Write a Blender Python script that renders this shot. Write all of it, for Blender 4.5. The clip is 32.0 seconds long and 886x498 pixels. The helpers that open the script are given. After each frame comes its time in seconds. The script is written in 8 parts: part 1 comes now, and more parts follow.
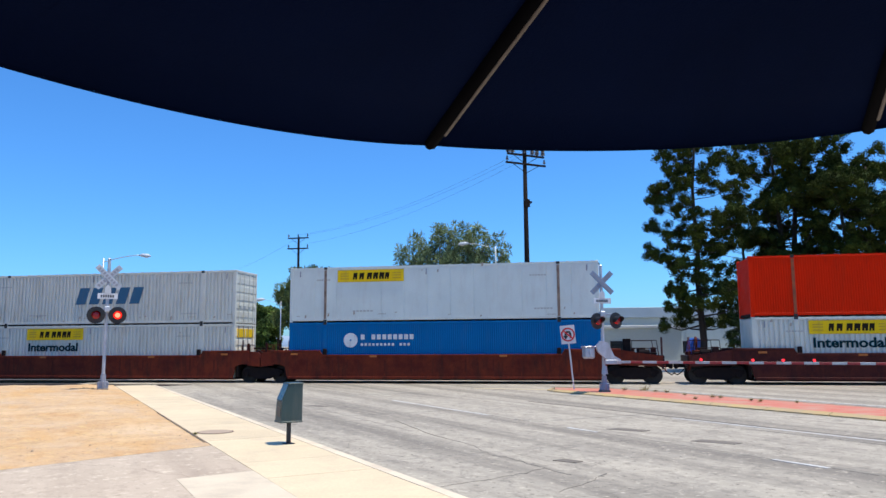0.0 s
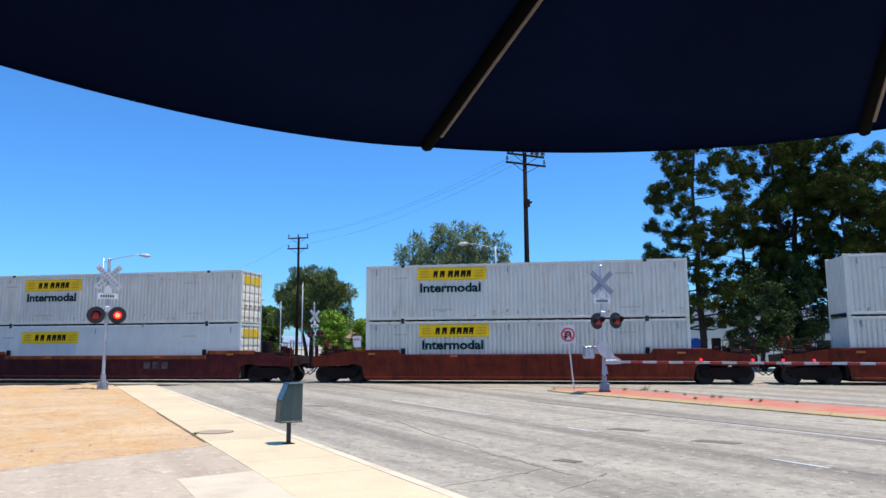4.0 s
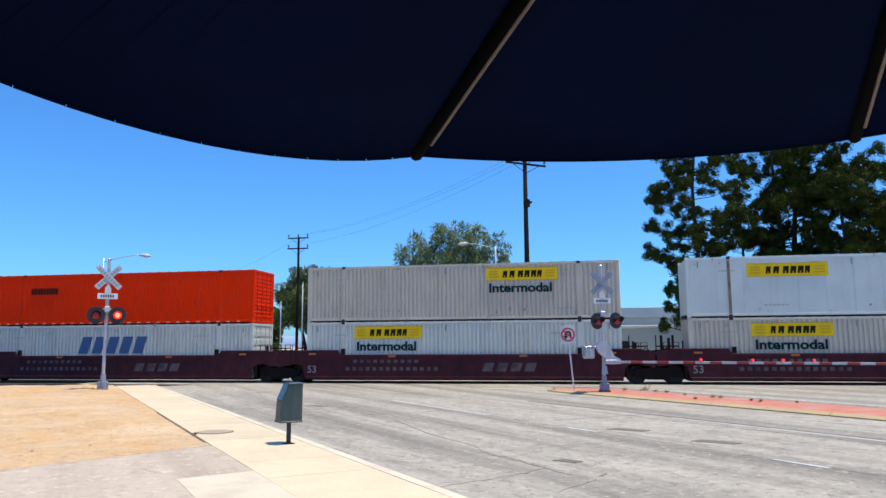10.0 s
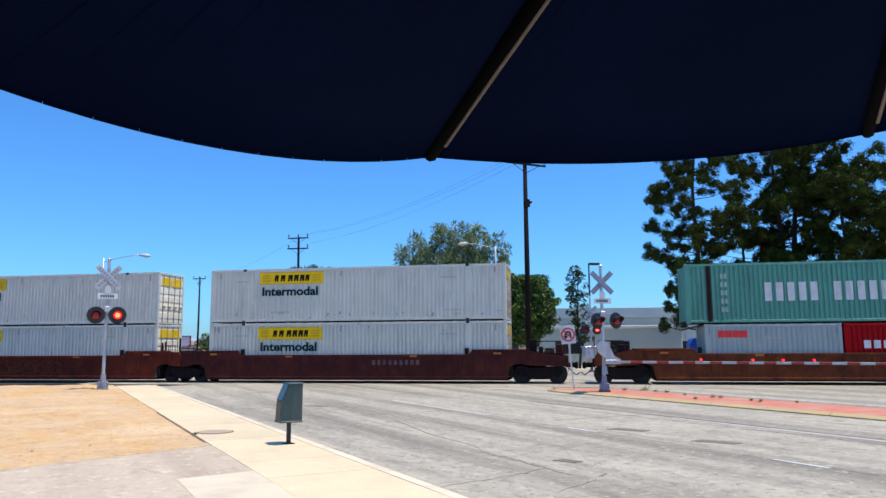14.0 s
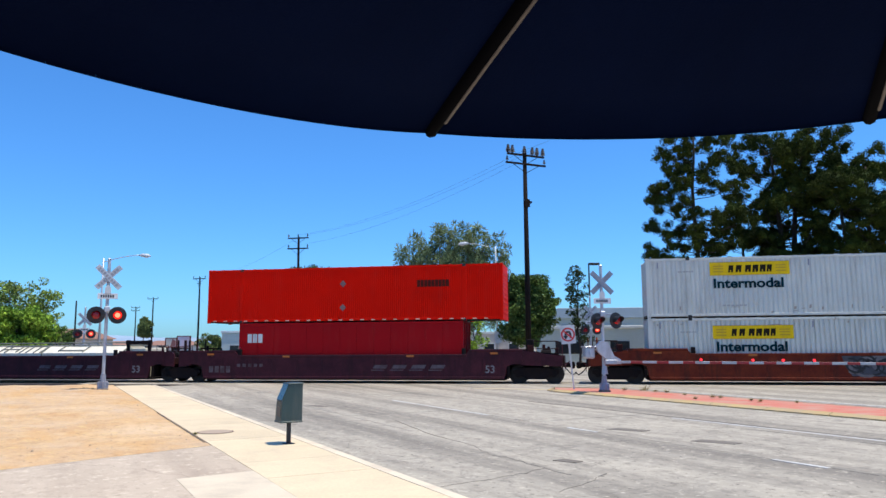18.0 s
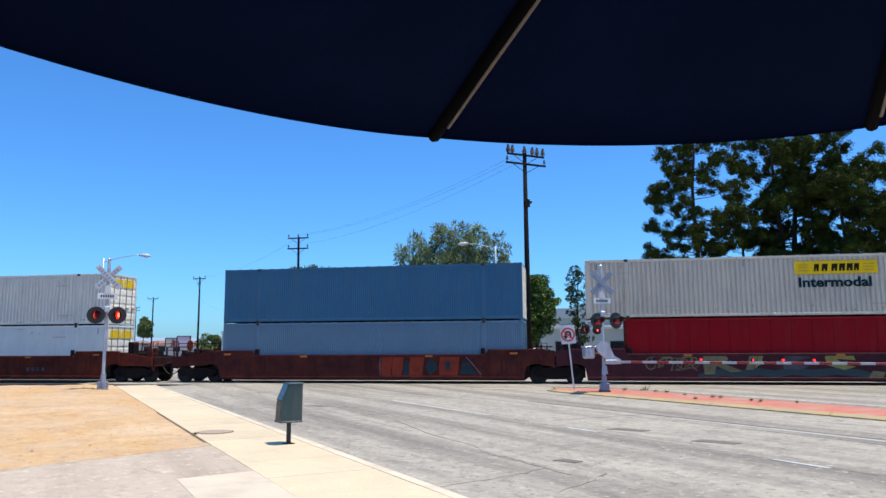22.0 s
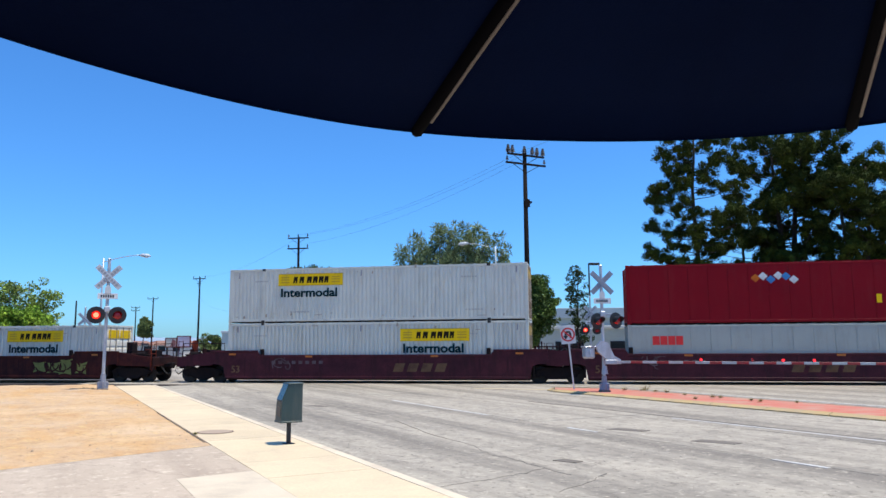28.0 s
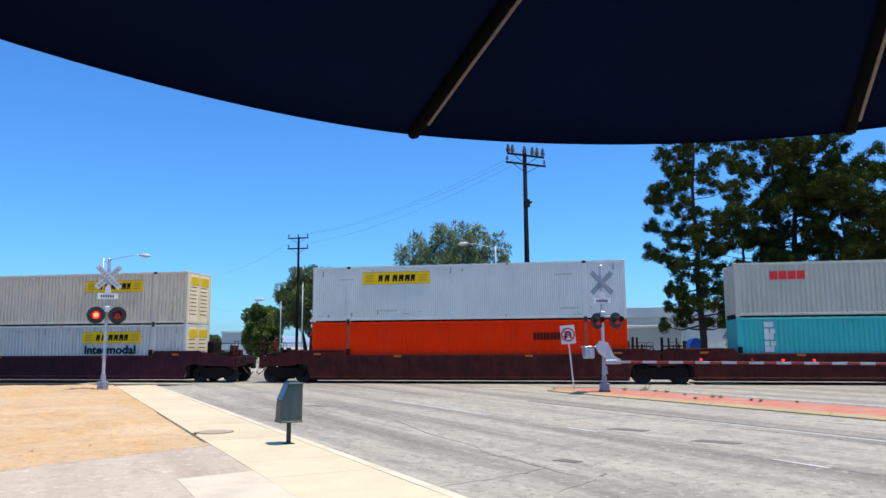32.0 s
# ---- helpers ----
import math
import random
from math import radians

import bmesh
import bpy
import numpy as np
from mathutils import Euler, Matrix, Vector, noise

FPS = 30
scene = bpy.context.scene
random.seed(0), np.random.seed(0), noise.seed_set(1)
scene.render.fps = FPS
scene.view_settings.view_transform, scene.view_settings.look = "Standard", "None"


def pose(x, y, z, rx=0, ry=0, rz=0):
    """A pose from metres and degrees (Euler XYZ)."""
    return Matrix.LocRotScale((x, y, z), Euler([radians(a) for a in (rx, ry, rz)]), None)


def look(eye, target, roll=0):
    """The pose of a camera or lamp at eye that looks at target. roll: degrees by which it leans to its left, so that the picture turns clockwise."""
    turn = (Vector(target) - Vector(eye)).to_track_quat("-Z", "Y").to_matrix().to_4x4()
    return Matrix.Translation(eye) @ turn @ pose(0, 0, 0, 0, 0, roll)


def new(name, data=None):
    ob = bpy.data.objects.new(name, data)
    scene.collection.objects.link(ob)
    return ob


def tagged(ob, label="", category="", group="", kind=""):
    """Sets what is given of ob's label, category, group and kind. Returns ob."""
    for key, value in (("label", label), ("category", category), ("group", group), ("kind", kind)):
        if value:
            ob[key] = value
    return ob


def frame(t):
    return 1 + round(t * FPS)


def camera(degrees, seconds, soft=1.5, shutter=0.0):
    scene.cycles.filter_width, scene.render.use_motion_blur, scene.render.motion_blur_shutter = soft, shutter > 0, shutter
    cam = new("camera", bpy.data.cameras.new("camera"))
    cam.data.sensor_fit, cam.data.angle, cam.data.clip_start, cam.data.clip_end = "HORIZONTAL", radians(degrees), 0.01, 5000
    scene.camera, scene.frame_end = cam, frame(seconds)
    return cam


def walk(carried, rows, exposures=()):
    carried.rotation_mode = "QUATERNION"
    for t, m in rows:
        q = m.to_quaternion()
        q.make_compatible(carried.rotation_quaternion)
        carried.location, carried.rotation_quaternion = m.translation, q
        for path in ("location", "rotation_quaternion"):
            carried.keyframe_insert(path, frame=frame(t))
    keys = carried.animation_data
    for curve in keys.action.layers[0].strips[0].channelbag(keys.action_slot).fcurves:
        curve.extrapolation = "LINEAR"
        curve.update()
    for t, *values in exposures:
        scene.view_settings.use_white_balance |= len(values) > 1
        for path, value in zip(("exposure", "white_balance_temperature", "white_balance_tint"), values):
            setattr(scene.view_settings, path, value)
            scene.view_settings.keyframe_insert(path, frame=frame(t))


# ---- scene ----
cam = camera(62.8, 32.0, soft=1.5)
EYE = Vector((0.0, 0.0, 1.915))
CAM = Matrix.Translation(EYE) @ pose(0, 0, 0, 90 + 7.57, 0, 10.64) @ pose(0, 0, 0, 0, 0, -0.33)
walk(cam, [(0.0, CAM), (32.0, CAM)], exposures=[(0.0, 0.0), (32.0, 0.0)])

# ---- world and sun ----
SUN = Vector((0.285, -0.03, 0.96)).normalized()
world = bpy.data.worlds.new("sky")
scene.world = world
world.use_nodes = True
wn = world.node_tree
sky = wn.nodes.new("ShaderNodeTexSky")
sky.sky_type = 'NISHITA'
sky.sun_disc = False
sky.sun_elevation = math.asin(SUN.z)
sky.sun_rotation = math.atan2(SUN.x, SUN.y)
sky.air_density, sky.dust_density, sky.ozone_density = 1.0, 0.6, 3.0
tint = wn.nodes.new("ShaderNodeMix")
tint.data_type, tint.blend_type = 'RGBA', 'MULTIPLY'
tint.inputs[0].default_value = 1.0
tint.inputs[7].default_value = (0.46, 0.90, 1.39, 1.0)
wn.links.new(sky.outputs[0], tint.inputs[6])
rich = wn.nodes.new("ShaderNodeHueSaturation")
rich.inputs["Saturation"].default_value, rich.inputs["Value"].default_value = 1.02, 1.0
wn.links.new(tint.outputs[2], rich.inputs["Color"])
wn.links.new(rich.outputs[0], wn.nodes["Background"].inputs[0])
wn.nodes["Background"].inputs[1].default_value = 0.146
sun_data = bpy.data.lights.new("sun", 'SUN')
sun_data.energy, sun_data.angle, sun_data.color = 4.9, radians(0.5), (1.0, 0.93, 0.80)
sun = new("sun", sun_data)
sun.matrix_basis = look(SUN * 100, (0, 0, 0))


# ---- materials ----
def nd(nt, kind, **kw):
    n = nt.nodes.new(kind)
    for k, v in kw.items():
        n.inputs[k].default_value = v
    return n


MATS = {}


def surf(name, col, col2=None, rough=0.7, metal=0.0, scale=3.0, fine=40.0, mix=0.5, bump=0.15, stretch=(1, 1, 1),
         vary=0.06, dirt=None, dirt_amount=0.0, dirt_scale=1.2, emit=None, spec=0.5, per_island=False, turn=0.0, grain=0.16):
    """Procedural surface: two colours mixed by broad and fine noise, dirt streaks, bump, a small change from object to object."""
    if name in MATS:
        return MATS[name]
    m = bpy.data.materials.new(name)
    MATS[name] = m
    m.use_nodes = True
    nt = m.node_tree
    b = nt.nodes["Principled BSDF"]
    L = nt.links.new
    tc = nt.nodes.new("ShaderNodeTexCoord")
    mp = nt.nodes.new("ShaderNodeMapping")
    mp.inputs["Scale"].default_value = stretch
    tr = nt.nodes.new("ShaderNodeMapping")
    tr.inputs["Rotation"].default_value = (0, 0, radians(turn))
    L(tc.outputs["Object"], tr.inputs[0])
    L(tr.outputs[0], mp.inputs[0])
    n1 = nd(nt, "ShaderNodeTexNoise", Scale=scale, Detail=6.0, Roughness=0.6)
    n2 = nd(nt, "ShaderNodeTexNoise", Scale=fine, Detail=3.0)
    L(mp.outputs[0], n1.inputs["Vector"])
    L(mp.outputs[0], n2.inputs["Vector"])
    col2 = col2 or tuple(c * 0.75 for c in col)
    r1 = nt.nodes.new("ShaderNodeMapRange")
    r1.inputs[1].default_value, r1.inputs[2].default_value = 0.35, 0.65
    L(n1.outputs[0], r1.inputs[0])
    mx = nt.nodes.new("ShaderNodeMix")
    mx.data_type = 'RGBA'
    mx.inputs[6].default_value, mx.inputs[7].default_value = (*col, 1), (*col2, 1)
    ml = nt.nodes.new("ShaderNodeMath")
    ml.operation = 'MULTIPLY'
    ml.inputs[1].default_value = mix
    L(r1.outputs[0], ml.inputs[0])
    L(ml.outputs[0], mx.inputs[0])
    out = mx.outputs[2]
    hv = nt.nodes.new("ShaderNodeHueSaturation")
    rnd = nt.nodes.new("ShaderNodeNewGeometry" if per_island else "ShaderNodeObjectInfo")
    rr = nt.nodes.new("ShaderNodeMapRange")
    rr.inputs[3].default_value, rr.inputs[4].default_value = 1 - vary, 1 + vary
    L(rnd.outputs["Random Per Island" if per_island else "Random"], rr.inputs[0])
    ad = nt.nodes.new("ShaderNodeMath")
    ad.operation = 'MULTIPLY_ADD'
    ad.inputs[1].default_value = grain
    L(n2.outputs[0], ad.inputs[0])
    sb = nt.nodes.new("ShaderNodeMath")
    sb.operation = 'SUBTRACT'
    sb.inputs[1].default_value = grain / 2
    L(rr.outputs[0], sb.inputs[0])
    L(sb.outputs[0], ad.inputs[2])
    L(ad.outputs[0], hv.inputs["Value"])
    L(out, hv.inputs["Color"])
    out = hv.outputs[0]
    if dirt:
        n3 = nd(nt, "ShaderNodeTexNoise", Scale=dirt_scale, Detail=8.0, Roughness=0.7)
        mp2 = nt.nodes.new("ShaderNodeMapping")
        mp2.inputs["Scale"].default_value = tuple(3.0 * s if i < 2 else 0.5 * s for i, s in enumerate(stretch))
        L(tr.outputs[0], mp2.inputs[0])
        L(mp2.outputs[0], n3.inputs["Vector"])
        r3 = nt.nodes.new("ShaderNodeMapRange")
        r3.inputs[1].default_value, r3.inputs[2].default_value, r3.inputs[4].default_value = 0.5, 0.72, dirt_amount
        L(n3.outputs[0], r3.inputs[0])
        m3 = nt.nodes.new("ShaderNodeMix")
        m3.data_type = 'RGBA'
        m3.inputs[7].default_value = (*dirt, 1)
        L(r3.outputs[0], m3.inputs[0])
        L(out, m3.inputs[6])
        out = m3.outputs[2]
    L(out, b.inputs["Base Color"])
    b.inputs["Roughness"].default_value = rough
    b.inputs["Metallic"].default_value = metal
    b.inputs["Specular IOR Level"].default_value = spec
    if bump:
        bp = nt.nodes.new("ShaderNodeBump")
        bp.inputs["Strength"].default_value = bump
        bp.inputs["Distance"].default_value = 0.01
        L(n2.outputs[0], bp.inputs["Height"])
        L(bp.outputs[0], b.inputs["Normal"])
    if emit:
        b.inputs["Emission Color"].default_value = (*emit[0], 1)
        b.inputs["Emission Strength"].default_value = emit[1]
    return m


GRIME = (0.16, 0.13, 0.10)


def paint(name, col, dirt=GRIME, amount=0.35, rough=0.5, **kw):
    return surf(name, col, tuple(c * 0.86 for c in col), rough=rough, scale=0.7, fine=25, mix=0.6, bump=0.04,
                dirt=dirt, dirt_amount=amount, vary=0.03, **kw)


white_paint = paint("white_container_paint", (0.595, 0.60, 0.535), dirt=(0.30, 0.24, 0.16), amount=0.42)
# white of the door ends, with their warm sunlight put into the colour
sunlit_door = paint("sunlit_white_door_paint", (0.90, 0.83, 0.68), dirt=(0.55, 0.36, 0.16), amount=0.3)
cream_door = paint("cream_door_paint", (0.92, 0.74, 0.46), dirt=(0.60, 0.40, 0.18), amount=0.3)
door_stain = surf("rust_stained_door_hollow", (0.30, 0.17, 0.08), (0.16, 0.09, 0.05), rough=0.85, scale=3, mix=0.9)
rod_rust = surf("rusty_lock_rod", (0.20, 0.12, 0.07), (0.42, 0.36, 0.28), rough=0.6, metal=0.2, scale=2, mix=1.0)
grey_white = paint("pale_grey_container_paint", (0.50, 0.49, 0.46), dirt=(0.30, 0.26, 0.22), amount=0.3)
olive_grey = paint("olive_grey_container_paint", (0.47, 0.47, 0.38), dirt=(0.22, 0.19, 0.13), amount=0.4)
dull_grey = paint("dull_grey_container_paint", (0.36, 0.365, 0.325), dirt=(0.22, 0.19, 0.15), amount=0.35)
cream_paint = paint("cream_container_paint", (0.70, 0.61, 0.45), dirt=(0.34, 0.24, 0.14), amount=0.45)
beige_paint = paint("beige_container_paint", (0.555, 0.495, 0.395), dirt=(0.26, 0.19, 0.12), amount=0.45)
smooth_white = paint("smooth_white_paint", (0.60, 0.645, 0.605), dirt=(0.30, 0.16, 0.10), amount=0.14)
vermilion_paint = paint("vermilion_container_paint", (0.70, 0.020, 0.001), dirt=(0.25, 0.03, 0.01), amount=0.25, spec=0.06)
orange_paint = paint("orange_container_paint", (0.80, 0.030, 0.0005), amount=0.10, spec=0.06)
red_paint = paint("red_container_paint", (0.74, 0.006, 0.0), amount=0.05, spec=0.06)
grey_streak = surf("grey_brown_streak", (0.15, 0.095, 0.07), (0.28, 0.20, 0.15), rough=0.9, scale=3, mix=1)
orange_streak = surf("orange_brown_streak", (0.36, 0.085, 0.03), (0.20, 0.06, 0.03), rough=0.9, scale=3, mix=1)
wine_paint = paint("wine_red_container_paint", (0.22, 0.005, 0.010), amount=0.08, spec=0.06)
crimson_paint = paint("crimson_container_paint", (0.34, 0.005, 0.009), amount=0.06, spec=0.06)
maroon_paint = paint("maroon_container_paint", (0.21, 0.005, 0.012), amount=0.05, spec=0.08)
blue_paint = paint("blue_container_paint", (0.001, 0.125, 0.33), amount=0.08, spec=0.06)
slate_paint = paint("slate_blue_paint", (0.031, 0.1188, 0.215), amount=0.2, spec=0.2)
slate_light = paint("light_slate_paint", (0.105, 0.185, 0.26), amount=0.2, spec=0.2)
green_paint = paint("sea_green_paint", (0.085, 0.30, 0.225), dirt=(0.06, 0.09, 0.07), amount=0.45)
teal_paint = paint("teal_paint", (0.02, 0.42, 0.40), amount=0.1)
grey_paint = paint("grey_container_paint", (0.33, 0.385, 0.375), amount=0.25)
lavender_paint = paint("blue_grey_container_paint", (0.105, 0.215, 0.355), amount=0.12, spec=0.10)
yellow_mat = surf("yellow_decal", (0.82, 0.53, 0.002), (0.70, 0.44, 0.002), rough=0.6, vary=0.06, dirt=GRIME, dirt_amount=0.3, spec=0.2)
ochre_ink = surf("ochre_plate_ornament", (0.52, 0.30, 0.01), rough=0.6, bump=0)
mark_ink = surf("faint_grey_stencil", (0.43, 0.43, 0.40), (0.34, 0.33, 0.30), rough=0.7, bump=0)
ink_mat = surf("dark_decal_ink", (0.022, 0.016, 0.008), rough=0.8, bump=0, spec=0.1)
blade_ink = surf("faded_black_ink", (0.25, 0.26, 0.30), rough=0.6, bump=0)
tag_ink = surf("faded_dark_tag_ink", (0.10, 0.018, 0.012), (0.05, 0.012, 0.010), rough=0.8, bump=0, spec=0.05)
dull_placard = surf("dull_grey_placard", (0.24, 0.13, 0.12), (0.16, 0.08, 0.075), rough=0.8, bump=0)
pale_stencil = surf("pale_worn_stencil", (0.30, 0.42, 0.38), (0.18, 0.32, 0.27), rough=0.7, bump=0)
num_ink = surf("grey_number_stencil", (0.25, 0.22, 0.22), (0.14, 0.11, 0.11), rough=0.7, bump=0, spec=0.1)
scuff_pale = surf("pale_rail_tape", (0.62, 0.30, 0.18), (0.80, 0.55, 0.42), rough=0.6, bump=0, scale=1, mix=0.9)
car_ink = surf("faded_car_stencil", (0.15, 0.115, 0.12), (0.07, 0.04, 0.042), rough=0.7, bump=0, scale=2, mix=0.9, spec=0.1)
bright_teal = surf("bright_teal_spray", (0.03, 0.125, 0.11), (0.02, 0.06, 0.055), rough=0.8, bump=0, scale=2, mix=0.9, spec=0.1)
red_spray = surf("red_orange_spray", (0.30, 0.045, 0.022), (0.19, 0.032, 0.02), rough=0.8, bump=0, scale=1.5, mix=0.9, spec=0.1)
deep_teal = surf("deep_teal_spray", (0.02, 0.035, 0.045), (0.04, 0.06, 0.07), rough=0.8, bump=0, spec=0.1)
slate_ink = surf("slate_grey_spray", (0.10, 0.095, 0.105), (0.05, 0.048, 0.055), rough=0.8, bump=0, scale=2, mix=0.9, spec=0.1)
olive_spray = surf("olive_cream_spray", (0.19, 0.165, 0.085), (0.12, 0.105, 0.06), rough=0.8, bump=0, scale=2, mix=0.9, spec=0.1)
tan_ink = surf("faded_tan_stencil", (0.17, 0.095, 0.05), (0.09, 0.045, 0.03), rough=0.7, bump=0, scale=2, mix=0.9, spec=0.1)
word_mat = surf("dark_green_lettering", (0.002, 0.028, 0.038), rough=0.8, bump=0, spec=0.05)
navy_ink = surf("navy_logo_ink", (0.03, 0.09, 0.22), rough=0.6, bump=0)
royal_ink = surf("royal_blue_logo_ink", (0.006, 0.022, 0.30), rough=0.7, bump=0, spec=0.08)
red_ink = surf("red_logo_ink", (0.75, 0.02, 0.02), rough=0.6, bump=0)
white_ink = surf("white_logo_ink", (0.66, 0.67, 0.67), rough=0.6, bump=0, dirt=GRIME, dirt_amount=0.5)
teal_ink = surf("teal_graffiti", (0.035, 0.060, 0.066), (0.045, 0.045, 0.052), rough=0.6, bump=0, scale=3, spec=0.1)
lime_ink = surf("lime_graffiti", (0.31, 0.27, 0.07), (0.16, 0.12, 0.04), rough=0.6, bump=0, scale=3, spec=0.1)
orange_ink = surf("orange_graffiti", (0.60, 0.16, 0.02), (0.35, 0.06, 0.02), rough=0.6, bump=0, scale=3, spec=0.1)
faint_ink = surf("faint_orange_graffiti", (0.20, 0.055, 0.02), (0.10, 0.022, 0.012), rough=0.8, spec=0.05, bump=0, scale=3)
sky_ink = surf("blue_graffiti", (0.03, 0.22, 0.50), (0.02, 0.10, 0.25), rough=0.6, bump=0, scale=3)
silver_ink = surf("silver_graffiti", (0.19, 0.17, 0.17), (0.09, 0.06, 0.06), rough=0.6, bump=0, scale=3, spec=0.1)
dark_gap = surf("dark_rubber_and_gap", (0.02, 0.02, 0.02), rough=0.8, bump=0)


def car_paint(name, col, col2, dirt, spec=0.05):
    """Mottled, weathered paint of a rail car's side."""
    return surf(name, col, col2, rough=0.55, scale=1.5, fine=14, mix=1.0, bump=0.1, grain=0.5, vary=0.08, dirt=dirt, dirt_amount=0.85, dirt_scale=0.9, spec=spec)


rust_car = car_paint("rust_red_car_paint", (0.175, 0.033, 0.015), (0.10, 0.017, 0.012), (0.035, 0.018, 0.015))
# rust-orange chords; the sun along their top is put into the colour
sunlit_chord = car_paint("sunlit_rust_chord_paint", (0.30, 0.085, 0.028), (0.15, 0.042, 0.020), (0.05, 0.022, 0.016))
brown_car = car_paint("rust_brown_car_paint", (0.092, 0.023, 0.016), (0.048, 0.013, 0.014), (0.026, 0.012, 0.012))
end_grime = car_paint("grimy_car_end_paint", (0.045, 0.019, 0.016), (0.026, 0.013, 0.013), (0.014, 0.009, 0.009))
side_brown = car_paint("dull_red_brown_side_paint", (0.11, 0.024, 0.020), (0.062, 0.014, 0.016), (0.032, 0.014, 0.014))
amber_car = paint("faded_amber_car_paint", (0.29, 0.074, 0.010), dirt=(0.07, 0.028, 0.015), amount=0.85, spec=0.15)
weather_car = car_paint("weathered_orange_brown_paint", (0.16, 0.044, 0.015), (0.08, 0.022, 0.012), (0.035, 0.015, 0.012))
maroon_car = car_paint("dark_maroon_car_paint", (0.076, 0.018, 0.025), (0.045, 0.012, 0.018), (0.024, 0.012, 0.014), 0.10)
car_black = surf("car_underframe_black", (0.010, 0.008, 0.009), (0.024, 0.014, 0.012), rough=0.9, scale=4, spec=0.12)
wheel_steel = surf("worn_wheel_steel", (0.030, 0.024, 0.022), (0.015, 0.012, 0.011), rough=0.6, metal=0.5, scale=5)
rail_steel = surf("rail_steel", (0.22, 0.18, 0.15), (0.10, 0.06, 0.04), rough=0.4, metal=0.7, scale=5)
galv = surf("galvanised_steel", (0.55, 0.57, 0.60), (0.42, 0.44, 0.47), rough=0.45, metal=0.35, scale=6)
silver_paint = surf("silver_signal_paint", (0.46, 0.48, 0.53), (0.33, 0.35, 0.39), rough=0.4, metal=0.3, scale=7, dirt=GRIME, dirt_amount=0.4)
# signal bases, a darker grey than the silver masts
base_grey = surf("grey_signal_base", (0.29, 0.31, 0.37), (0.15, 0.155, 0.18), rough=0.6, metal=0.2, scale=6)
sign_white = surf("reflective_white_sheet", (0.62, 0.64, 0.66), rough=0.4, bump=0, dirt=GRIME, dirt_amount=0.2)
# darker copy of the crossbuck white: shade put into the colour, plus grime streaks
blade_shade = surf("shaded_slate_crossbuck", (0.21, 0.26, 0.34), (0.15, 0.19, 0.26), rough=0.5, bump=0, dirt=GRIME, dirt_amount=0.4)
blade_white = surf("weathered_crossbuck_white", (0.43, 0.47, 0.52), (0.33, 0.37, 0.42), rough=0.45, bump=0, dirt=GRIME, dirt_amount=0.3)
sign_black = surf("black_sign_ink", (0.015, 0.015, 0.018), rough=0.5, bump=0)
sign_red = surf("red_sign_ink", (0.62, 0.02, 0.02), rough=0.4, bump=0)
lamp_black = surf("matt_black_enamel", (0.014, 0.014, 0.016), rough=0.55, bump=0.03)
lens_dark = surf("unlit_red_lens", (0.30, 0.008, 0.018), rough=0.15, bump=0)
lens_lit = surf("lit_red_lens", (0.9, 0.03, 0.01), rough=0.2, bump=0, emit=((1.0, 0.012, 0.010), 1.1))
lens_core = surf("lit_lamp_filament", (1.0, 0.3, 0.1), rough=0.2, bump=0, emit=((1.0, 0.16, 0.09), 2.8))
arm_red = surf("lit_small_red_lens", (0.9, 0.03, 0.03), rough=0.2, bump=0, emit=((1.0, 0.02, 0.03), 2.4))
rack_cream = surf("cream_rack_paint", (0.80, 0.73, 0.58), (0.70, 0.62, 0.48), rough=0.8, scale=1.5, dirt=GRIME, dirt_amount=0.25)
rack_frame = surf("grey_green_frame_steel", (0.16, 0.17, 0.14), (0.10, 0.09, 0.075), rough=0.7, scale=5)
arm_paint_red = surf("worn_red_arm_paint", (0.30, 0.012, 0.015), rough=0.5, bump=0, dirt=GRIME, dirt_amount=0.5)
arm_paint_white = surf("worn_white_arm_paint", (0.42, 0.43, 0.45), rough=0.5, bump=0, dirt=GRIME, dirt_amount=0.5)
box_green = surf("dark_green_enamel", (0.022, 0.045, 0.042), (0.035, 0.062, 0.058), rough=0.45, scale=3, dirt=GRIME, dirt_amount=0.3)
chute_mat = surf("glossy_green_flap", (0.05, 0.085, 0.09), (0.035, 0.06, 0.06), rough=0.22, scale=3)
wood_pole = surf("creosote_pole_wood", (0.020, 0.015, 0.013), (0.011, 0.009, 0.008), rough=0.95, spec=0.08, stretch=(1, 1, 0.1), scale=8, bump=0.5)
ceramic = surf("brown_glazed_insulator", (0.03, 0.026, 0.03), rough=0.25, bump=0)
wire_mat = surf("weathered_wire", (0.05, 0.05, 0.06), rough=0.6, bump=0)
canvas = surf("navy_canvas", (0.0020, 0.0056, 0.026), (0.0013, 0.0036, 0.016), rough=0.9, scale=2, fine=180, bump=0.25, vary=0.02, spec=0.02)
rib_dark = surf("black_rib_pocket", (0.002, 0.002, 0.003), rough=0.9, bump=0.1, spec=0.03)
rib_wood = surf("grey_wooden_rib", (0.13, 0.105, 0.09), (0.08, 0.065, 0.06), rough=0.6, stretch=(4, 4, 0.3), scale=10)


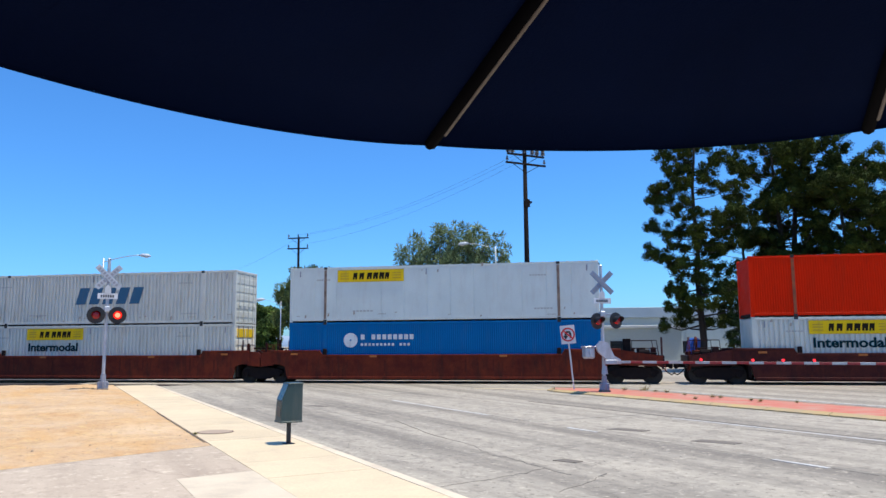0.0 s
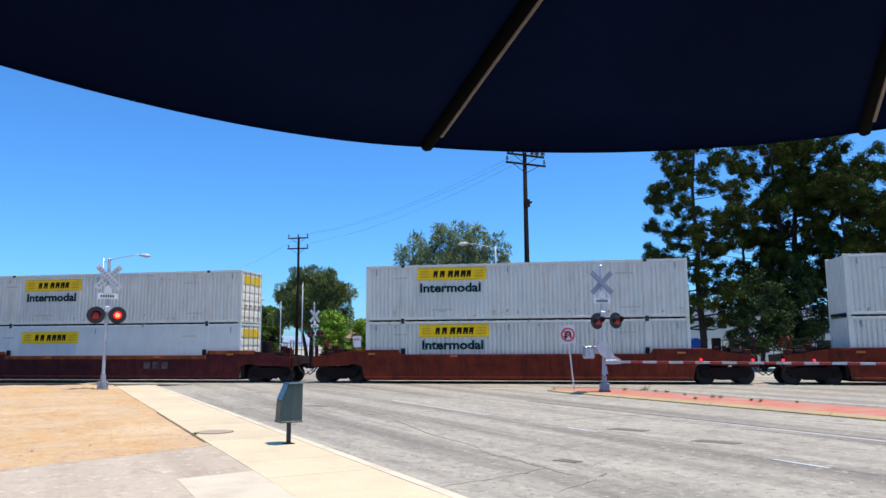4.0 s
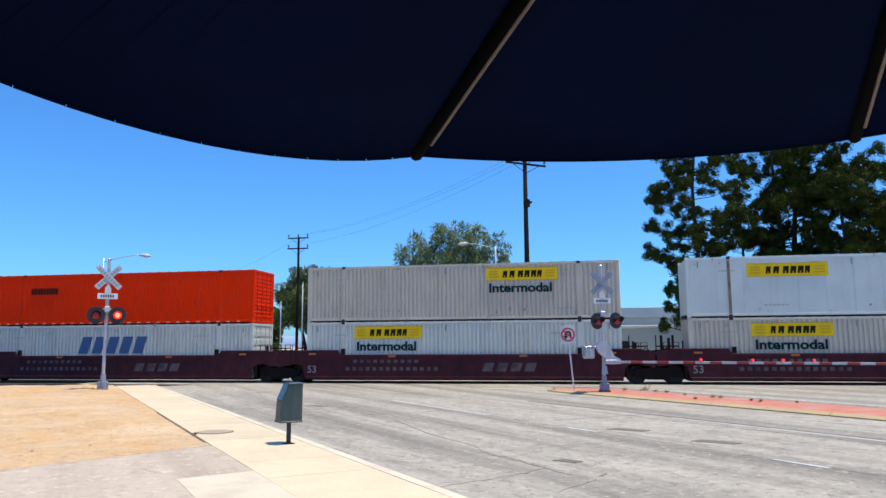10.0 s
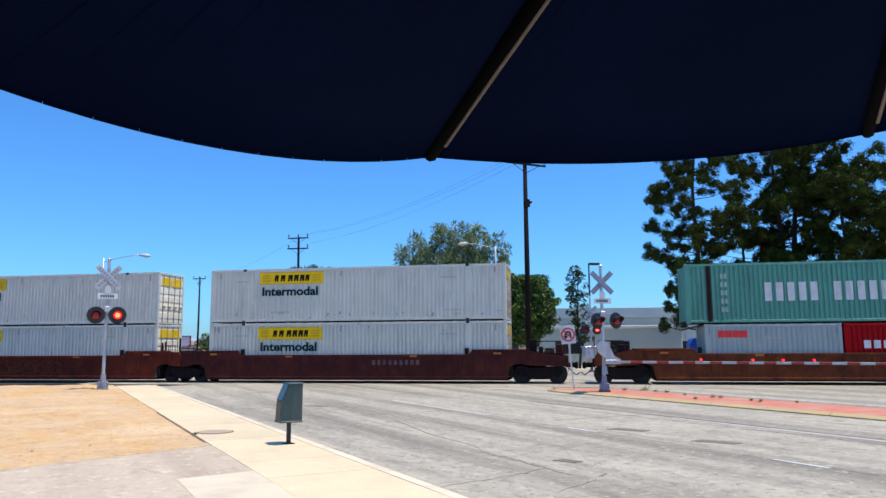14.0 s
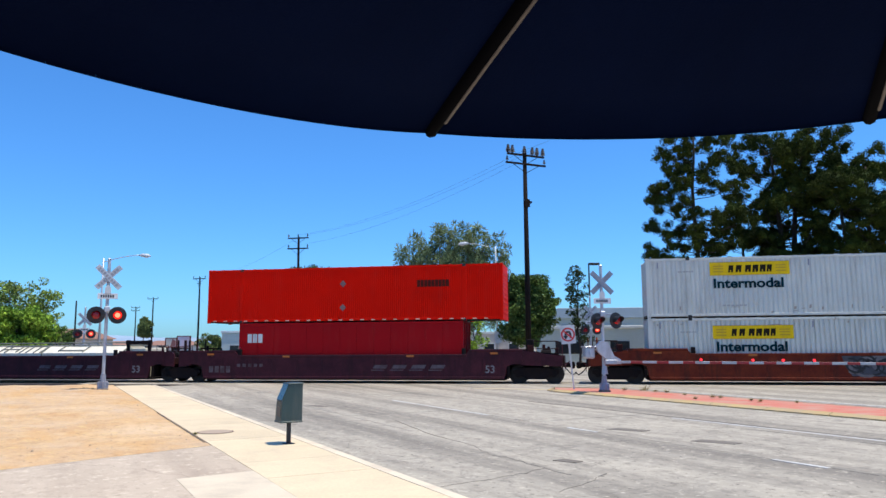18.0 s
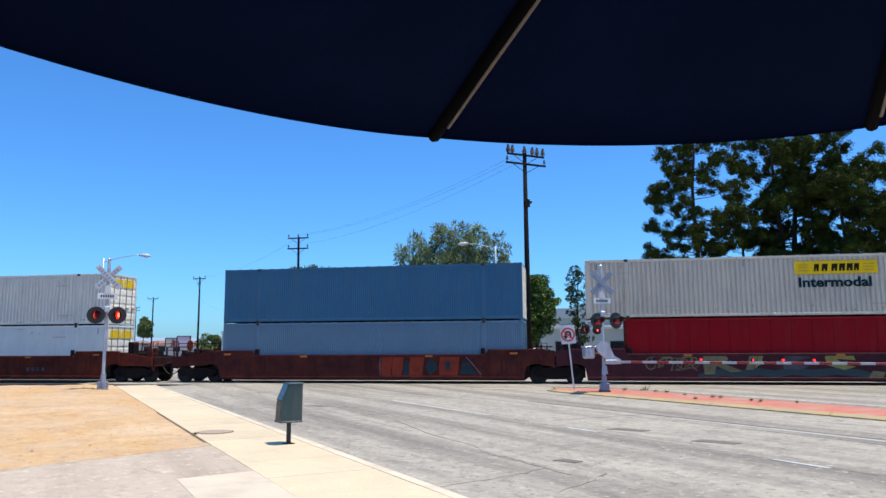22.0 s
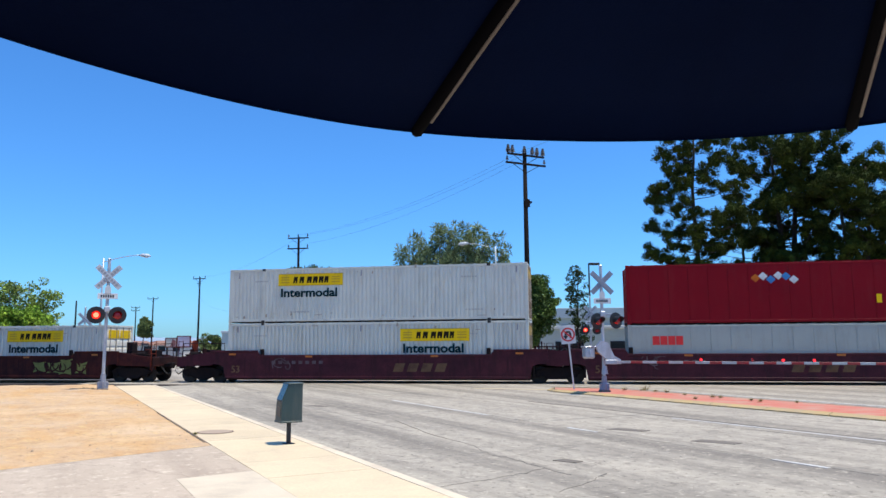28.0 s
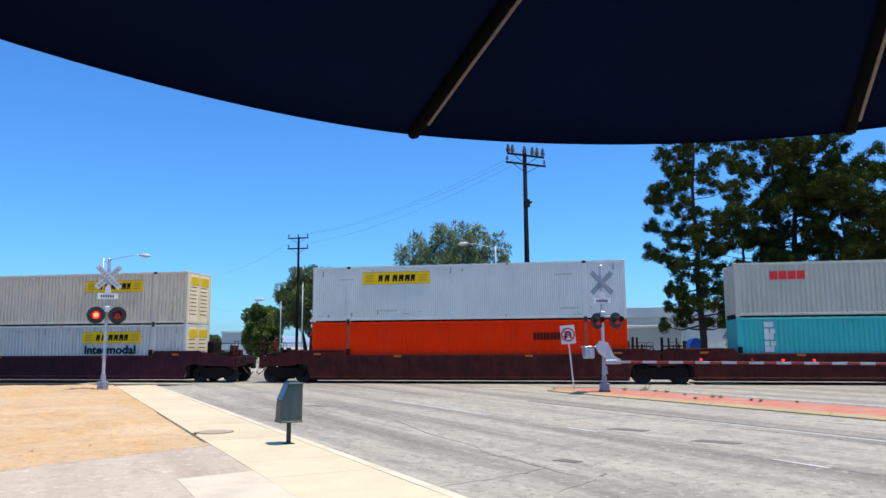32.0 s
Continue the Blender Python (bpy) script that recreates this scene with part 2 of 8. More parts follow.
def road_surface(name, light, mid, dark, speck=0.5, lane=1.0, crack=0.8, relief=0.012, broad=()):
    """Worn concrete: soft wheel bands along the road, blotches, pits and hairline cracks."""
    m = bpy.data.materials.new(name)
    m.use_nodes = True
    nt = m.node_tree
    b = nt.nodes["Principled BSDF"]
    L = nt.links.new
    tc = nt.nodes.new("ShaderNodeTexCoord")
    rot = nt.nodes.new("ShaderNodeMapping")
    rot.inputs["Rotation"].default_value = (0, 0, radians(-38.75))
    L(tc.outputs["Object"], rot.inputs[0])

    def noise_at(scale, stretch, detail, lo, hi, top, rough=0.6):
        mp = nt.nodes.new("ShaderNodeMapping")
        mp.inputs["Scale"].default_value = stretch
        L(rot.outputs[0], mp.inputs[0])
        n = nd(nt, "ShaderNodeTexNoise", Scale=scale, Detail=detail, Roughness=rough)
        L(mp.outputs[0], n.inputs["Vector"])
        r = nt.nodes.new("ShaderNodeMapRange")
        r.inputs[1].default_value, r.inputs[2].default_value, r.inputs[4].default_value = lo, hi, top
        L(n.outputs[0], r.inputs[0])
        return r.outputs[0], n.outputs[0]

    def over(fac, under, colour):
        x = nt.nodes.new("ShaderNodeMix")
        x.data_type = 'RGBA'
        x.inputs[7].default_value = (*colour, 1)
        L(fac, x.inputs[0])
        if isinstance(under, tuple):
            x.inputs[6].default_value = (*under, 1)
        else:
            L(under, x.inputs[6])
        return x.outputs[2]
    col = over(noise_at(0.55, (1, 0.45, 1), 7, 0.38, 0.62, 1.0, 0.75)[0], light, mid)
    col = over(noise_at(0.8, (1, 0.045, 1), 5, 0.46, 0.62, 0.85 * lane)[0], col, dark)
    for size, lo, hi, amount, tone in broad:
        col = over(noise_at(size, (1, 1, 1), 4, lo, hi, amount, 0.55)[0], col, tone)
    col = over(noise_at(3.2, (1, 0.6, 1), 6, 0.50, 0.66, 0.8 if not broad else 0.45, 0.8)[0], col, dark)
    col = over(noise_at(5.0, (1, 1, 1), 6, 0.55, 0.68, 0.8, 0.75)[0], col, tuple(min(0.7, c * 1.35) for c in light))
    pits, fine = noise_at(9, (1, 0.7, 1), 5, 0.58, 0.66, speck, 0.75)
    col = over(pits, col, tuple(c * 0.55 for c in dark))
    wob = nd(nt, "ShaderNodeTexNoise", Scale=1.3, Detail=5.0)
    L(rot.outputs[0], wob.inputs["Vector"])
    ws = nt.nodes.new("ShaderNodeVectorMath")
    ws.operation = 'MULTIPLY_ADD'
    ws.inputs[1].default_value = (0.9, 0.9, 0)
    L(wob.outputs["Color"], ws.inputs[0])
    L(rot.outputs[0], ws.inputs[2])
    vo = nt.nodes.new("ShaderNodeTexVoronoi")
    vo.voronoi_dimensions = '2D'
    vo.feature = 'DISTANCE_TO_EDGE'
    vo.inputs["Scale"].default_value = 0.34
    L(ws.outputs[0], vo.inputs["Vector"])
    cr = nt.nodes.new("ShaderNodeMapRange")
    cr.inputs[1].default_value, cr.inputs[2].default_value, cr.inputs[3].default_value, cr.inputs[4].default_value = 0.0, 0.007, 1.0, 0.0
    L(vo.outputs["Distance"], cr.inputs[0])
    gate = noise_at(0.5, (1, 1, 1), 3, 0.42, 0.55, crack)[0]
    mu = nt.nodes.new("ShaderNodeMath")
    mu.operation = 'MULTIPLY'
    L(cr.outputs[0], mu.inputs[0])
    L(gate, mu.inputs[1])
    col = over(mu.outputs[0], col, tuple(c * 0.5 for c in dark))
    L(col, b.inputs["Base Color"])
    b.inputs["Roughness"].default_value = 0.92
    b.inputs["Specular IOR Level"].default_value = 0.2
    bp = nt.nodes.new("ShaderNodeBump")
    bp.inputs["Strength"].default_value, bp.inputs["Distance"].default_value = 0.5, relief
    L(fine, bp.inputs["Height"])
    L(bp.outputs[0], b.inputs["Normal"])
    return m


asphalt = road_surface("worn_road_concrete", (0.455, 0.40, 0.312), (0.355, 0.313, 0.248), (0.205, 0.18, 0.145), speck=0.95, crack=0.45)
joint_mat = surf("road_joint_tar", (0.19, 0.165, 0.13), rough=0.9, scale=2)
walk_mat = surf("pale_pavement_concrete", (0.70, 0.555, 0.35), (0.62, 0.49, 0.31), rough=0.9, scale=1.0, fine=30, mix=0.7, bump=0.2, grain=0.3,
                dirt=(0.42, 0.34, 0.25), dirt_amount=0.35, dirt_scale=0.35)
kerb_mat = surf("pale_kerb_concrete", (0.70, 0.58, 0.41), (0.61, 0.50, 0.355), rough=0.9, scale=1.2, fine=30, mix=0.8, bump=0.2, dirt=(0.42, 0.34, 0.25), dirt_amount=0.4, dirt_scale=0.4)
lid_mat = surf("dusty_cover_lid", (0.46, 0.345, 0.24), (0.36, 0.26, 0.18), rough=0.9, scale=5)
seam_mat = surf("pavement_seam", (0.40, 0.32, 0.21), (0.30, 0.24, 0.16), rough=0.95, scale=3)
apron_mat = road_surface("driveway_concrete", (0.55, 0.44, 0.325), (0.495, 0.395, 0.29), (0.385, 0.30, 0.22), 0.35, 1.0, 0.5)
dirt_mat = road_surface("sandy_dirt", (0.62, 0.37, 0.16), (0.58, 0.41, 0.26), (0.38, 0.23, 0.12), 0.55, 0.06, 0.0, 0.07,
                        broad=((0.16, 0.48, 0.62, 0.8, (0.70, 0.50, 0.30)), (0.42, 0.52, 0.66, 0.45, (0.50, 0.27, 0.11)), (1.3, 0.54, 0.66, 0.55, (0.50, 0.33, 0.19)), (2.6, 0.54, 0.66, 0.5, (0.72, 0.50, 0.26))))
# near-black ballast for the strips on both sides of the track
shoulder_mat = surf("near_black_ballast", (0.03, 0.024, 0.024), (0.05, 0.04, 0.036), rough=1.0, scale=6, fine=60, mix=0.9, bump=0.8, spec=0.1)
field_mat = surf("dry_ground", (0.46, 0.39, 0.29), (0.36, 0.31, 0.24), rough=1.0, scale=0.05, fine=2, mix=0.9, bump=0.3)
ballast_mat = surf("grey_ballast", (0.085, 0.075, 0.07), (0.04, 0.036, 0.034), rough=1.0, scale=9, fine=60, mix=0.9, bump=1.0)
stone_mat = surf("pale_pebble", (0.74, 0.58, 0.40), (0.50, 0.34, 0.20), rough=0.95, scale=9, vary=0.3)
red_kerb = surf("faded_red_paving", (0.56, 0.15, 0.095), (0.52, 0.25, 0.17), rough=0.9, scale=1.2, fine=20, mix=0.9, bump=0.2,
                dirt=(0.46, 0.35, 0.25), dirt_amount=0.9, dirt_scale=0.3)
yellow_kerb = surf("dusty_yellow_kerb", (0.52, 0.36, 0.15), (0.44, 0.34, 0.21), rough=0.9, scale=1.5, dirt=(0.36, 0.29, 0.2), dirt_amount=0.8, dirt_scale=0.4)
line_mat = surf("worn_white_road_paint", (0.62, 0.59, 0.54), (0.42, 0.385, 0.33), rough=0.8, scale=4, mix=0.9, dirt=(0.34, 0.30, 0.25), dirt_amount=0.95, dirt_scale=2)
dust_line = surf("worn_yellow_road_paint", (0.50, 0.40, 0.24), (0.42, 0.36, 0.27), rough=0.9, scale=2, dirt=(0.42, 0.37, 0.29), dirt_amount=0.9, dirt_scale=0.6)
patch_mat = surf("dark_asphalt_patch", (0.15, 0.125, 0.095), (0.24, 0.205, 0.165), rough=0.95, scale=3)
iron_mat = surf("rusty_cast_iron", (0.20, 0.13, 0.09), (0.14, 0.095, 0.07), rough=0.8, metal=0.1, scale=6)
bark_mat = surf("tree_bark", (0.040, 0.031, 0.026), (0.024, 0.019, 0.016), rough=1.0, stretch=(1, 1, 0.2), scale=8, bump=0.8)
pale_bark = surf("pale_tree_bark", (0.30, 0.27, 0.25), (0.17, 0.15, 0.135), rough=1.0, stretch=(1, 1, 0.2), scale=6, bump=0.6)
wall_mat = surf("pale_grey_warehouse_wall", (0.47, 0.54, 0.51), (0.42, 0.48, 0.46), rough=0.85, scale=0.2, fine=5, mix=0.7, dirt=(0.33, 0.36, 0.36), dirt_amount=0.35, dirt_scale=0.2)
shed_roof = surf("blue_grey_roof_sheet", (0.42, 0.49, 0.52), (0.34, 0.41, 0.44), rough=0.7, scale=0.3)
band_mat = surf("white_fascia_paint", (0.66, 0.69, 0.67), rough=0.7, scale=0.4)
glass_mat = surf("dark_window_glass", (0.02, 0.025, 0.03), rough=0.08, bump=0)
stucco = surf("cream_stucco", (0.55, 0.50, 0.44), (0.46, 0.42, 0.37), rough=0.9, scale=0.5)
roof_mat = surf("clay_roof", (0.30, 0.16, 0.11), rough=0.9, scale=2)
tarp_mat = surf("bright_blue_plastic", (0.01, 0.11, 0.55), rough=0.4, scale=2)
brick_fade = surf("faded_red_sign_paint", (0.30, 0.12, 0.11), rough=0.7)
panel_mat = surf("pale_billboard_face", (0.50, 0.50, 0.62), (0.62, 0.45, 0.48), rough=0.6, scale=0.35, mix=0.9)
# the haze of the distance is put into the hills' pale blue
hill_mat = surf("haze_tinted_hill", (0.30, 0.40, 0.52), (0.34, 0.44, 0.56), rough=1.0, scale=0.002, bump=0)
orange_plate = surf("orange_reflector", (0.42, 0.11, 0.008), rough=0.4, bump=0)


def leaf_mat(name, c1, c2):
    return surf(name, c1, c2, rough=0.75, scale=0.6, fine=3, mix=0.9, bump=0, vary=0.45, per_island=True, spec=0.25)


pine_leaf = surf("pine_needles", (0.064, 0.082, 0.011), (0.014, 0.022, 0.007), rough=0.85, scale=0.5, fine=3, mix=0.9, bump=0, vary=0.22, per_island=True, spec=0.1)
gum_leaf = leaf_mat("grey_green_leaves", (0.285, 0.335, 0.145), (0.105, 0.145, 0.07))
dark_leaf = leaf_mat("deep_green_leaves", (0.042, 0.072, 0.014), (0.018, 0.034, 0.009))
bright_leaf = leaf_mat("bright_green_leaves", (0.27, 0.39, 0.035), (0.14, 0.25, 0.028))
olive_leaf = leaf_mat("olive_leaves", (0.17, 0.205, 0.06), (0.075, 0.105, 0.034))
street_leaf = leaf_mat("deep_street_tree_leaves", (0.115, 0.175, 0.03), (0.032, 0.06, 0.014))
fresh_leaf = leaf_mat("fresh_airy_leaves", (0.25, 0.33, 0.06), (0.12, 0.17, 0.04))
mid_leaf = leaf_mat("mid_green_leaves", (0.13, 0.21, 0.04), (0.055, 0.10, 0.02))
dry_leaf = leaf_mat("dry_weed", (0.30, 0.25, 0.11), (0.20, 0.19, 0.08))


# ---- mesh helpers ----
class Geo:
    """Collects faces of several solids into one mesh."""

    def __init__(self):
        self.v, self.f, self.mi = [], [], []

    def add(self, verts, faces, mi=0, m=None):
        k = len(self.v)
        self.v += [tuple(m @ Vector(p)) for p in verts] if m else [tuple(p) for p in verts]
        self.f += [tuple(k + i for i in f) for f in faces]
        self.mi += [mi] * len(faces)
        return self

    def box(self, x0, y0, z0, x1, y1, z1, c=0.012, mi=0, m=None):
        """A block with chamfered edges."""
        lo, hi = (x0, y0, z0), (x1, y1, z1)
        c = min(c, *(abs(b - a) * 0.3 for a, b in zip(lo, hi)))
        vs, idx = [], {}
        for sx in (0, 1):
            for sy in (0, 1):
                for sz in (0, 1):
                    for ax in range(3):
                        p = []
                        for i, s in enumerate((sx, sy, sz)):
                            e = (lo, hi)[s][i]
                            p.append(e if i == ax else e + (c if s == 0 else -c))
                        idx[sx, sy, sz, ax] = len(vs)
                        vs.append(p)
        fs = []
        for ax in range(3):
            a, b = (ax + 1) % 3, (ax + 2) % 3
            for s in (0, 1):
                q = []
                for u, w in ((0, 0), (1, 0), (1, 1), (0, 1)):
                    k = [0, 0, 0]
                    k[ax], k[a], k[b] = s, u, w
                    q.append(idx[(*k, ax)])
                fs.append(q if s else q[::-1])
            for u in (0, 1):
                for w in (0, 1):
                    k0, k1 = [0, 0, 0], [0, 0, 0]
                    k0[ax], k1[ax] = 0, 1
                    for k in (k0, k1):
                        k[a], k[b] = u, w
                    q = [idx[(*k0, a)], idx[(*k1, a)], idx[(*k1, b)], idx[(*k0, b)]]
                    fs.append(q if u != w else q[::-1])
        for sx in (0, 1):
            for sy in (0, 1):
                for sz in (0, 1):
                    q = [idx[sx, sy, sz, i] for i in range(3)]
                    fs.append(q if (sx + sy + sz) % 2 else q[::-1])
        return self.add(vs, fs, mi, m)

    def cyl(self, p0, p1, r0, r1=None, n=10, mi=0, caps=True, m=None):
        p0, p1 = Vector(p0), Vector(p1)
        r1 = r0 if r1 is None else r1
        w = (p1 - p0).normalized()
        a = w.orthogonal().normalized()
        b = w.cross(a)
        vs, fs = [], []
        for p, r in ((p0, r0), (p1, r1)):
            for i in range(n):
                t = 2 * math.pi * i / n
                vs.append(p + a * (r * math.cos(t)) + b * (r * math.sin(t)))
        for i in range(n):
            j = (i + 1) % n
            fs.append((i, j, n + j, n + i))
        if caps:
            fs += [tuple(range(n))[::-1], tuple(range(n, 2 * n))]
        return self.add(vs, fs, mi, m)

    def tube(self, pts, radii, n=8, mi=0):
        """A tapered tube along points, closed at its ends."""
        pts = [Vector(p) for p in pts]
        vs, fs = [], []
        a = None
        for k, p in enumerate(pts):
            w = (pts[min(k + 1, len(pts) - 1)] - pts[max(k - 1, 0)]).normalized()
            a = w.orthogonal().normalized() if a is None else (a - w * a.dot(w)).normalized()
            b = w.cross(a)
            r = radii[k] if isinstance(radii, (list, tuple)) else radii
            for i in range(n):
                t = 2 * math.pi * i / n
                vs.append(p + a * (r * math.cos(t)) + b * (r * math.sin(t)))
        for k in range(len(pts) - 1):
            for i in range(n):
                j = (i + 1) % n
                fs.append((k * n + i, k * n + j, (k + 1) * n + j, (k + 1) * n + i))
        fs += [tuple(range(n))[::-1], tuple(range((len(pts) - 1) * n, len(pts) * n))]
        return self.add(vs, fs, mi)

    def plate(self, poly, y0, y1, mi=0, m=None):
        """A flat outline in x and z, thick from y0 to y1."""
        n = len(poly)
        vs = [(x, y0, z) for x, z in poly] + [(x, y1, z) for x, z in poly]
        fs = [tuple(range(n)), tuple(range(2 * n - 1, n - 1, -1))]
        fs += [(i, n + i, n + (i + 1) % n, (i + 1) % n) for i in range(n)]
        return self.add(vs, fs, mi, m)

    def slab(self, poly, z0, z1, mi=0):
        """A flat outline in x and y (anticlockwise), thick from z0 to z1."""
        n = len(poly)
        vs = [(x, y, z0) for x, y in poly] + [(x, y, z1) for x, y in poly]
        fs = [tuple(range(n))[::-1], tuple(range(n, 2 * n))]
        fs += [(i, (i + 1) % n, n + (i + 1) % n, n + i) for i in range(n)]
        return self.add(vs, fs, mi)

    def mesh(self, name, *mats, smooth=False):
        me = bpy.data.meshes.new(name)
        me.from_pydata(self.v, [], self.f)
        for m in mats:
            me.materials.append(m)
        me.polygons.foreach_set("material_index", self.mi)
        if smooth:
            me.polygons.foreach_set("use_smooth", [True] * len(self.f))
        me.update()
        return me


def thing(name, label, category, m=None, group="", kind="", data=None):
    ob = new(name, data)
    if m is not None:
        ob.matrix_basis = m
    return tagged(ob, label, category, group, kind)


def part(name, data, parent, label="", m=None):
    ob = new(name, data)
    ob.parent = parent
    if m is not None:
        ob.matrix_basis = m
    return tagged(ob, label)


def word_mesh(text, height, mat, bold=0.0, wide=1.0):
    cu = bpy.data.curves.new("lettering", 'FONT')
    cu.body, cu.size, cu.extrude, cu.offset = text, height / 0.7, 0.004, bold
    cu.resolution_u = 3
    ob = bpy.data.objects.new("lettering", cu)
    me = bpy.data.meshes.new_from_object(ob)
    bpy.data.objects.remove(ob)
    me.transform(Matrix.Diagonal((wide, 1, 1, 1)))
    me.materials.clear()
    me.materials.append(mat)
    return me


CACHE = {}


def once(key, make):
    if key not in CACHE:
        CACHE[key] = make()
    return CACHE[key]


def dyed(key, make, *mats):
    """One mesh shape in several colours: a copy of the mesh for each set of materials."""
    k = (key, *(m.name for m in mats))
    if k not in CACHE:
        me = once(key, make).copy()
        me.materials.clear()
        for m in mats:
            me.materials.append(m)
        CACHE[k] = me
    return CACHE[k]


# ---- the ground, road, pavements and track ----
# A = distance along the road away from the eye, N = distance to the road's right
RA, RN = Vector((-0.626, 0.780)), Vector((0.780, 0.626))


def at_road(a, n):
    p = RA * a + RN * n
    return (p.x, p.y)


def band(a0, a1, n0, n1):
    """Outline of a strip along the road, anticlockwise seen from above."""
    return [at_road(a0, n0), at_road(a0, n1), at_road(a1, n1), at_road(a1, n0)]


KERB_N, PAVE_N = 4.46, 2.70
TRACK_Y = 37.88
g = Geo().slab([(-4000, -3000), (4000, -3000), (4000, 4500), (-4000, 4500)], -0.60, -0.20)
thing("ground", "wide flat dusty ground reaching to the horizon", "ground", kind="structure", data=g.mesh("ground", field_mat))
road = thing("road", "worn pale grey concrete road with tar joints and cracks", "road", kind="structure",
             data=Geo().slab(band(-60, 900, KERB_N + 0.02, 36.0), -0.30, -0.014).mesh("road_bed", joint_mat))
g = Geo()
LANES = [KERB_N + 0.02, 7.3, 10.72, 14.0, 17.3, 22.5, 26.1, 29.7, 33.3, 36.0]
rr = random.Random(5)
for i in range(4):
    n0, n1 = LANES[i], LANES[i + 1]
    for k in range(12):
        a0 = -8.0 + 3.9 * k
        sl = Geo().slab(band(a0 + 0.006, a0 + 3.894, n0 + 0.006, n1 - 0.006), -0.20, rr.uniform(-0.003, 0.003))
        part("slab", sl.mesh("slab", asphalt), road)
g = Geo()
for i in range(4):
    g.slab(band(-60, -8.006, LANES[i] + 0.006, LANES[i + 1] - 0.006), -0.20, 0.0)
    g.slab(band(38.806, 900, LANES[i] + 0.006, LANES[i + 1] - 0.006), -0.20, 0.0)
g.slab(band(-60, 900, LANES[4] + 0.006, 36.0), -0.20, 0.0)
tagged(part("slab", g.mesh("far_slab", asphalt), road), kind="stuff")

pavement = thing("pavement", "sunlit pale concrete pavement with a narrow kerb", "pavement", kind="structure",
                 data=Geo().slab(band(-30, 38.5, PAVE_N + 0.03, KERB_N - 0.16), -0.30, 0.10).mesh("pavement_bed", seam_mat))
for k in range(30):
    a0 = -8.0 + 1.52 * k
    sl = Geo().slab(band(a0 + 0.003, a0 + 1.517, PAVE_N, KERB_N - 0.165), 0.02, 0.118 + rr.uniform(-0.001, 0.001))
    part("paving_slab", sl.mesh("paving_slab", walk_mat), pavement)
for k in range(15):
    a0 = -8.0 + 3.04 * k
    sl = Geo().slab(band(a0 + 0.004, a0 + 3.036, KERB_N - 0.16, KERB_N), -0.25, 0.122)
    part("kerbstone", sl.mesh("kerbstone", kerb_mat), pavement)
tagged(part("paving_slab", Geo().slab(band(-30, -8.0, PAVE_N, KERB_N), -0.2, 0.118).mesh("paving_rest", walk_mat), pavement), kind="stuff")

# driveway beside the pavement towards the lot, in pours, with a pale flare
drive = thing("driveway", "grey cracked concrete driveway apron", "driveway", kind="structure",
              data=Geo().slab([at_road(-12, -14), at_road(-12, 2.66), at_road(14.3, 2.66), at_road(8.2, -14)], -0.3, 0.08).mesh("apron_bed", apron_mat))
EDGE = PAVE_N - 0.002
part("slab", Geo().slab([at_road(-12, -14), at_road(-12, EDGE), at_road(9.9, EDGE), at_road(6.1, -14)], -0.2, 0.114).mesh("apron", apron_mat), drive)
part("slab", Geo().slab([at_road(6.11, -14), at_road(9.91, EDGE), at_road(14.13, EDGE), at_road(8.0, -14)], -0.2, 0.113).mesh("apron", apron_mat), drive)
part("flare", Geo().slab([at_road(-9, 1.9), at_road(-9, EDGE), at_road(10.95, EDGE), at_road(10.82, 1.60)], -0.2, 0.1165).mesh("flare", kerb_mat), drive, "pale concrete flare")


def dirt_lot():
    """Uneven sandy lot beside the pavement, up to the track."""
    vs, fs = [], []
    na, nn = 110, 120
    for i in range(na + 1):
        for j in range(nn + 1):
            n = PAVE_N - 0.01 - 45.0 * (j / nn) ** 1.6
            lo = 14.15 - 0.37 * min(PAVE_N - n, 17)
            a = lo + (60 - lo) * i / na
            x, y = at_road(a, n)
            y = min(y, TRACK_Y - 4.4 - min(4.3, 0.62 * max(0, -20.0 - x)) - 0.12 * noise.noise((x, 0, 0)))
            e = min(1.0, (PAVE_N - n) / 1.2, (a - lo) / 1.5 + 0.02)
            z = (0.075 if 14.6 < a < 22.2 else 0.112) + e * (0.06 + 0.07 * noise.noise((x * 0.35, y * 0.35, 3)) + 0.035 * noise.noise((x * 1.9, y * 1.9, 7)))
            vs.append((x, y, z))
    for i in range(na):
        for j in range(nn):
            k = i * (nn + 1) + j
            fs.append((k, k + nn + 1, k + nn + 2, k + 1))
    return Geo().add(vs, fs).mesh("dirt_lot", dirt_mat, smooth=True)


thing("dirt_lot", "bare sandy orange dirt lot with pebbles", "dirt", kind="structure", data=dirt_lot())
g = Geo()
for i in range(380):
    n = 2.45 - abs(rr.gauss(0, 6.5))
    a = rr.uniform(14.8 - 0.37 * (2.7 - n), 36)
    x, y = at_road(a, n)
    if y > TRACK_Y - 5:
        continue
    s = rr.uniform(0.005, 0.017) * (1.6 if rr.random() < 0.12 else 1)
    z = 0.135 + 0.07 * noise.noise((x * 0.35, y * 0.35, 3))
    m = pose(x, y, z, rr.uniform(0, 180), rr.uniform(0, 180), rr.uniform(0, 180))
    g.box(-s, -s * 0.8, -s * 0.6, s, s * 0.8, s * 0.6, c=s * 0.4, m=m)
thing("pebbles", "scattered pale pebbles on the dirt lot", "pebbles", kind="stuff", data=g.mesh("pebbles", stone_mat))


def med(a, n):
    """Points of the traffic island: a along the road from its tip, n from its near kerb."""
    return at_road(25.9 - a, 18.25 + n)


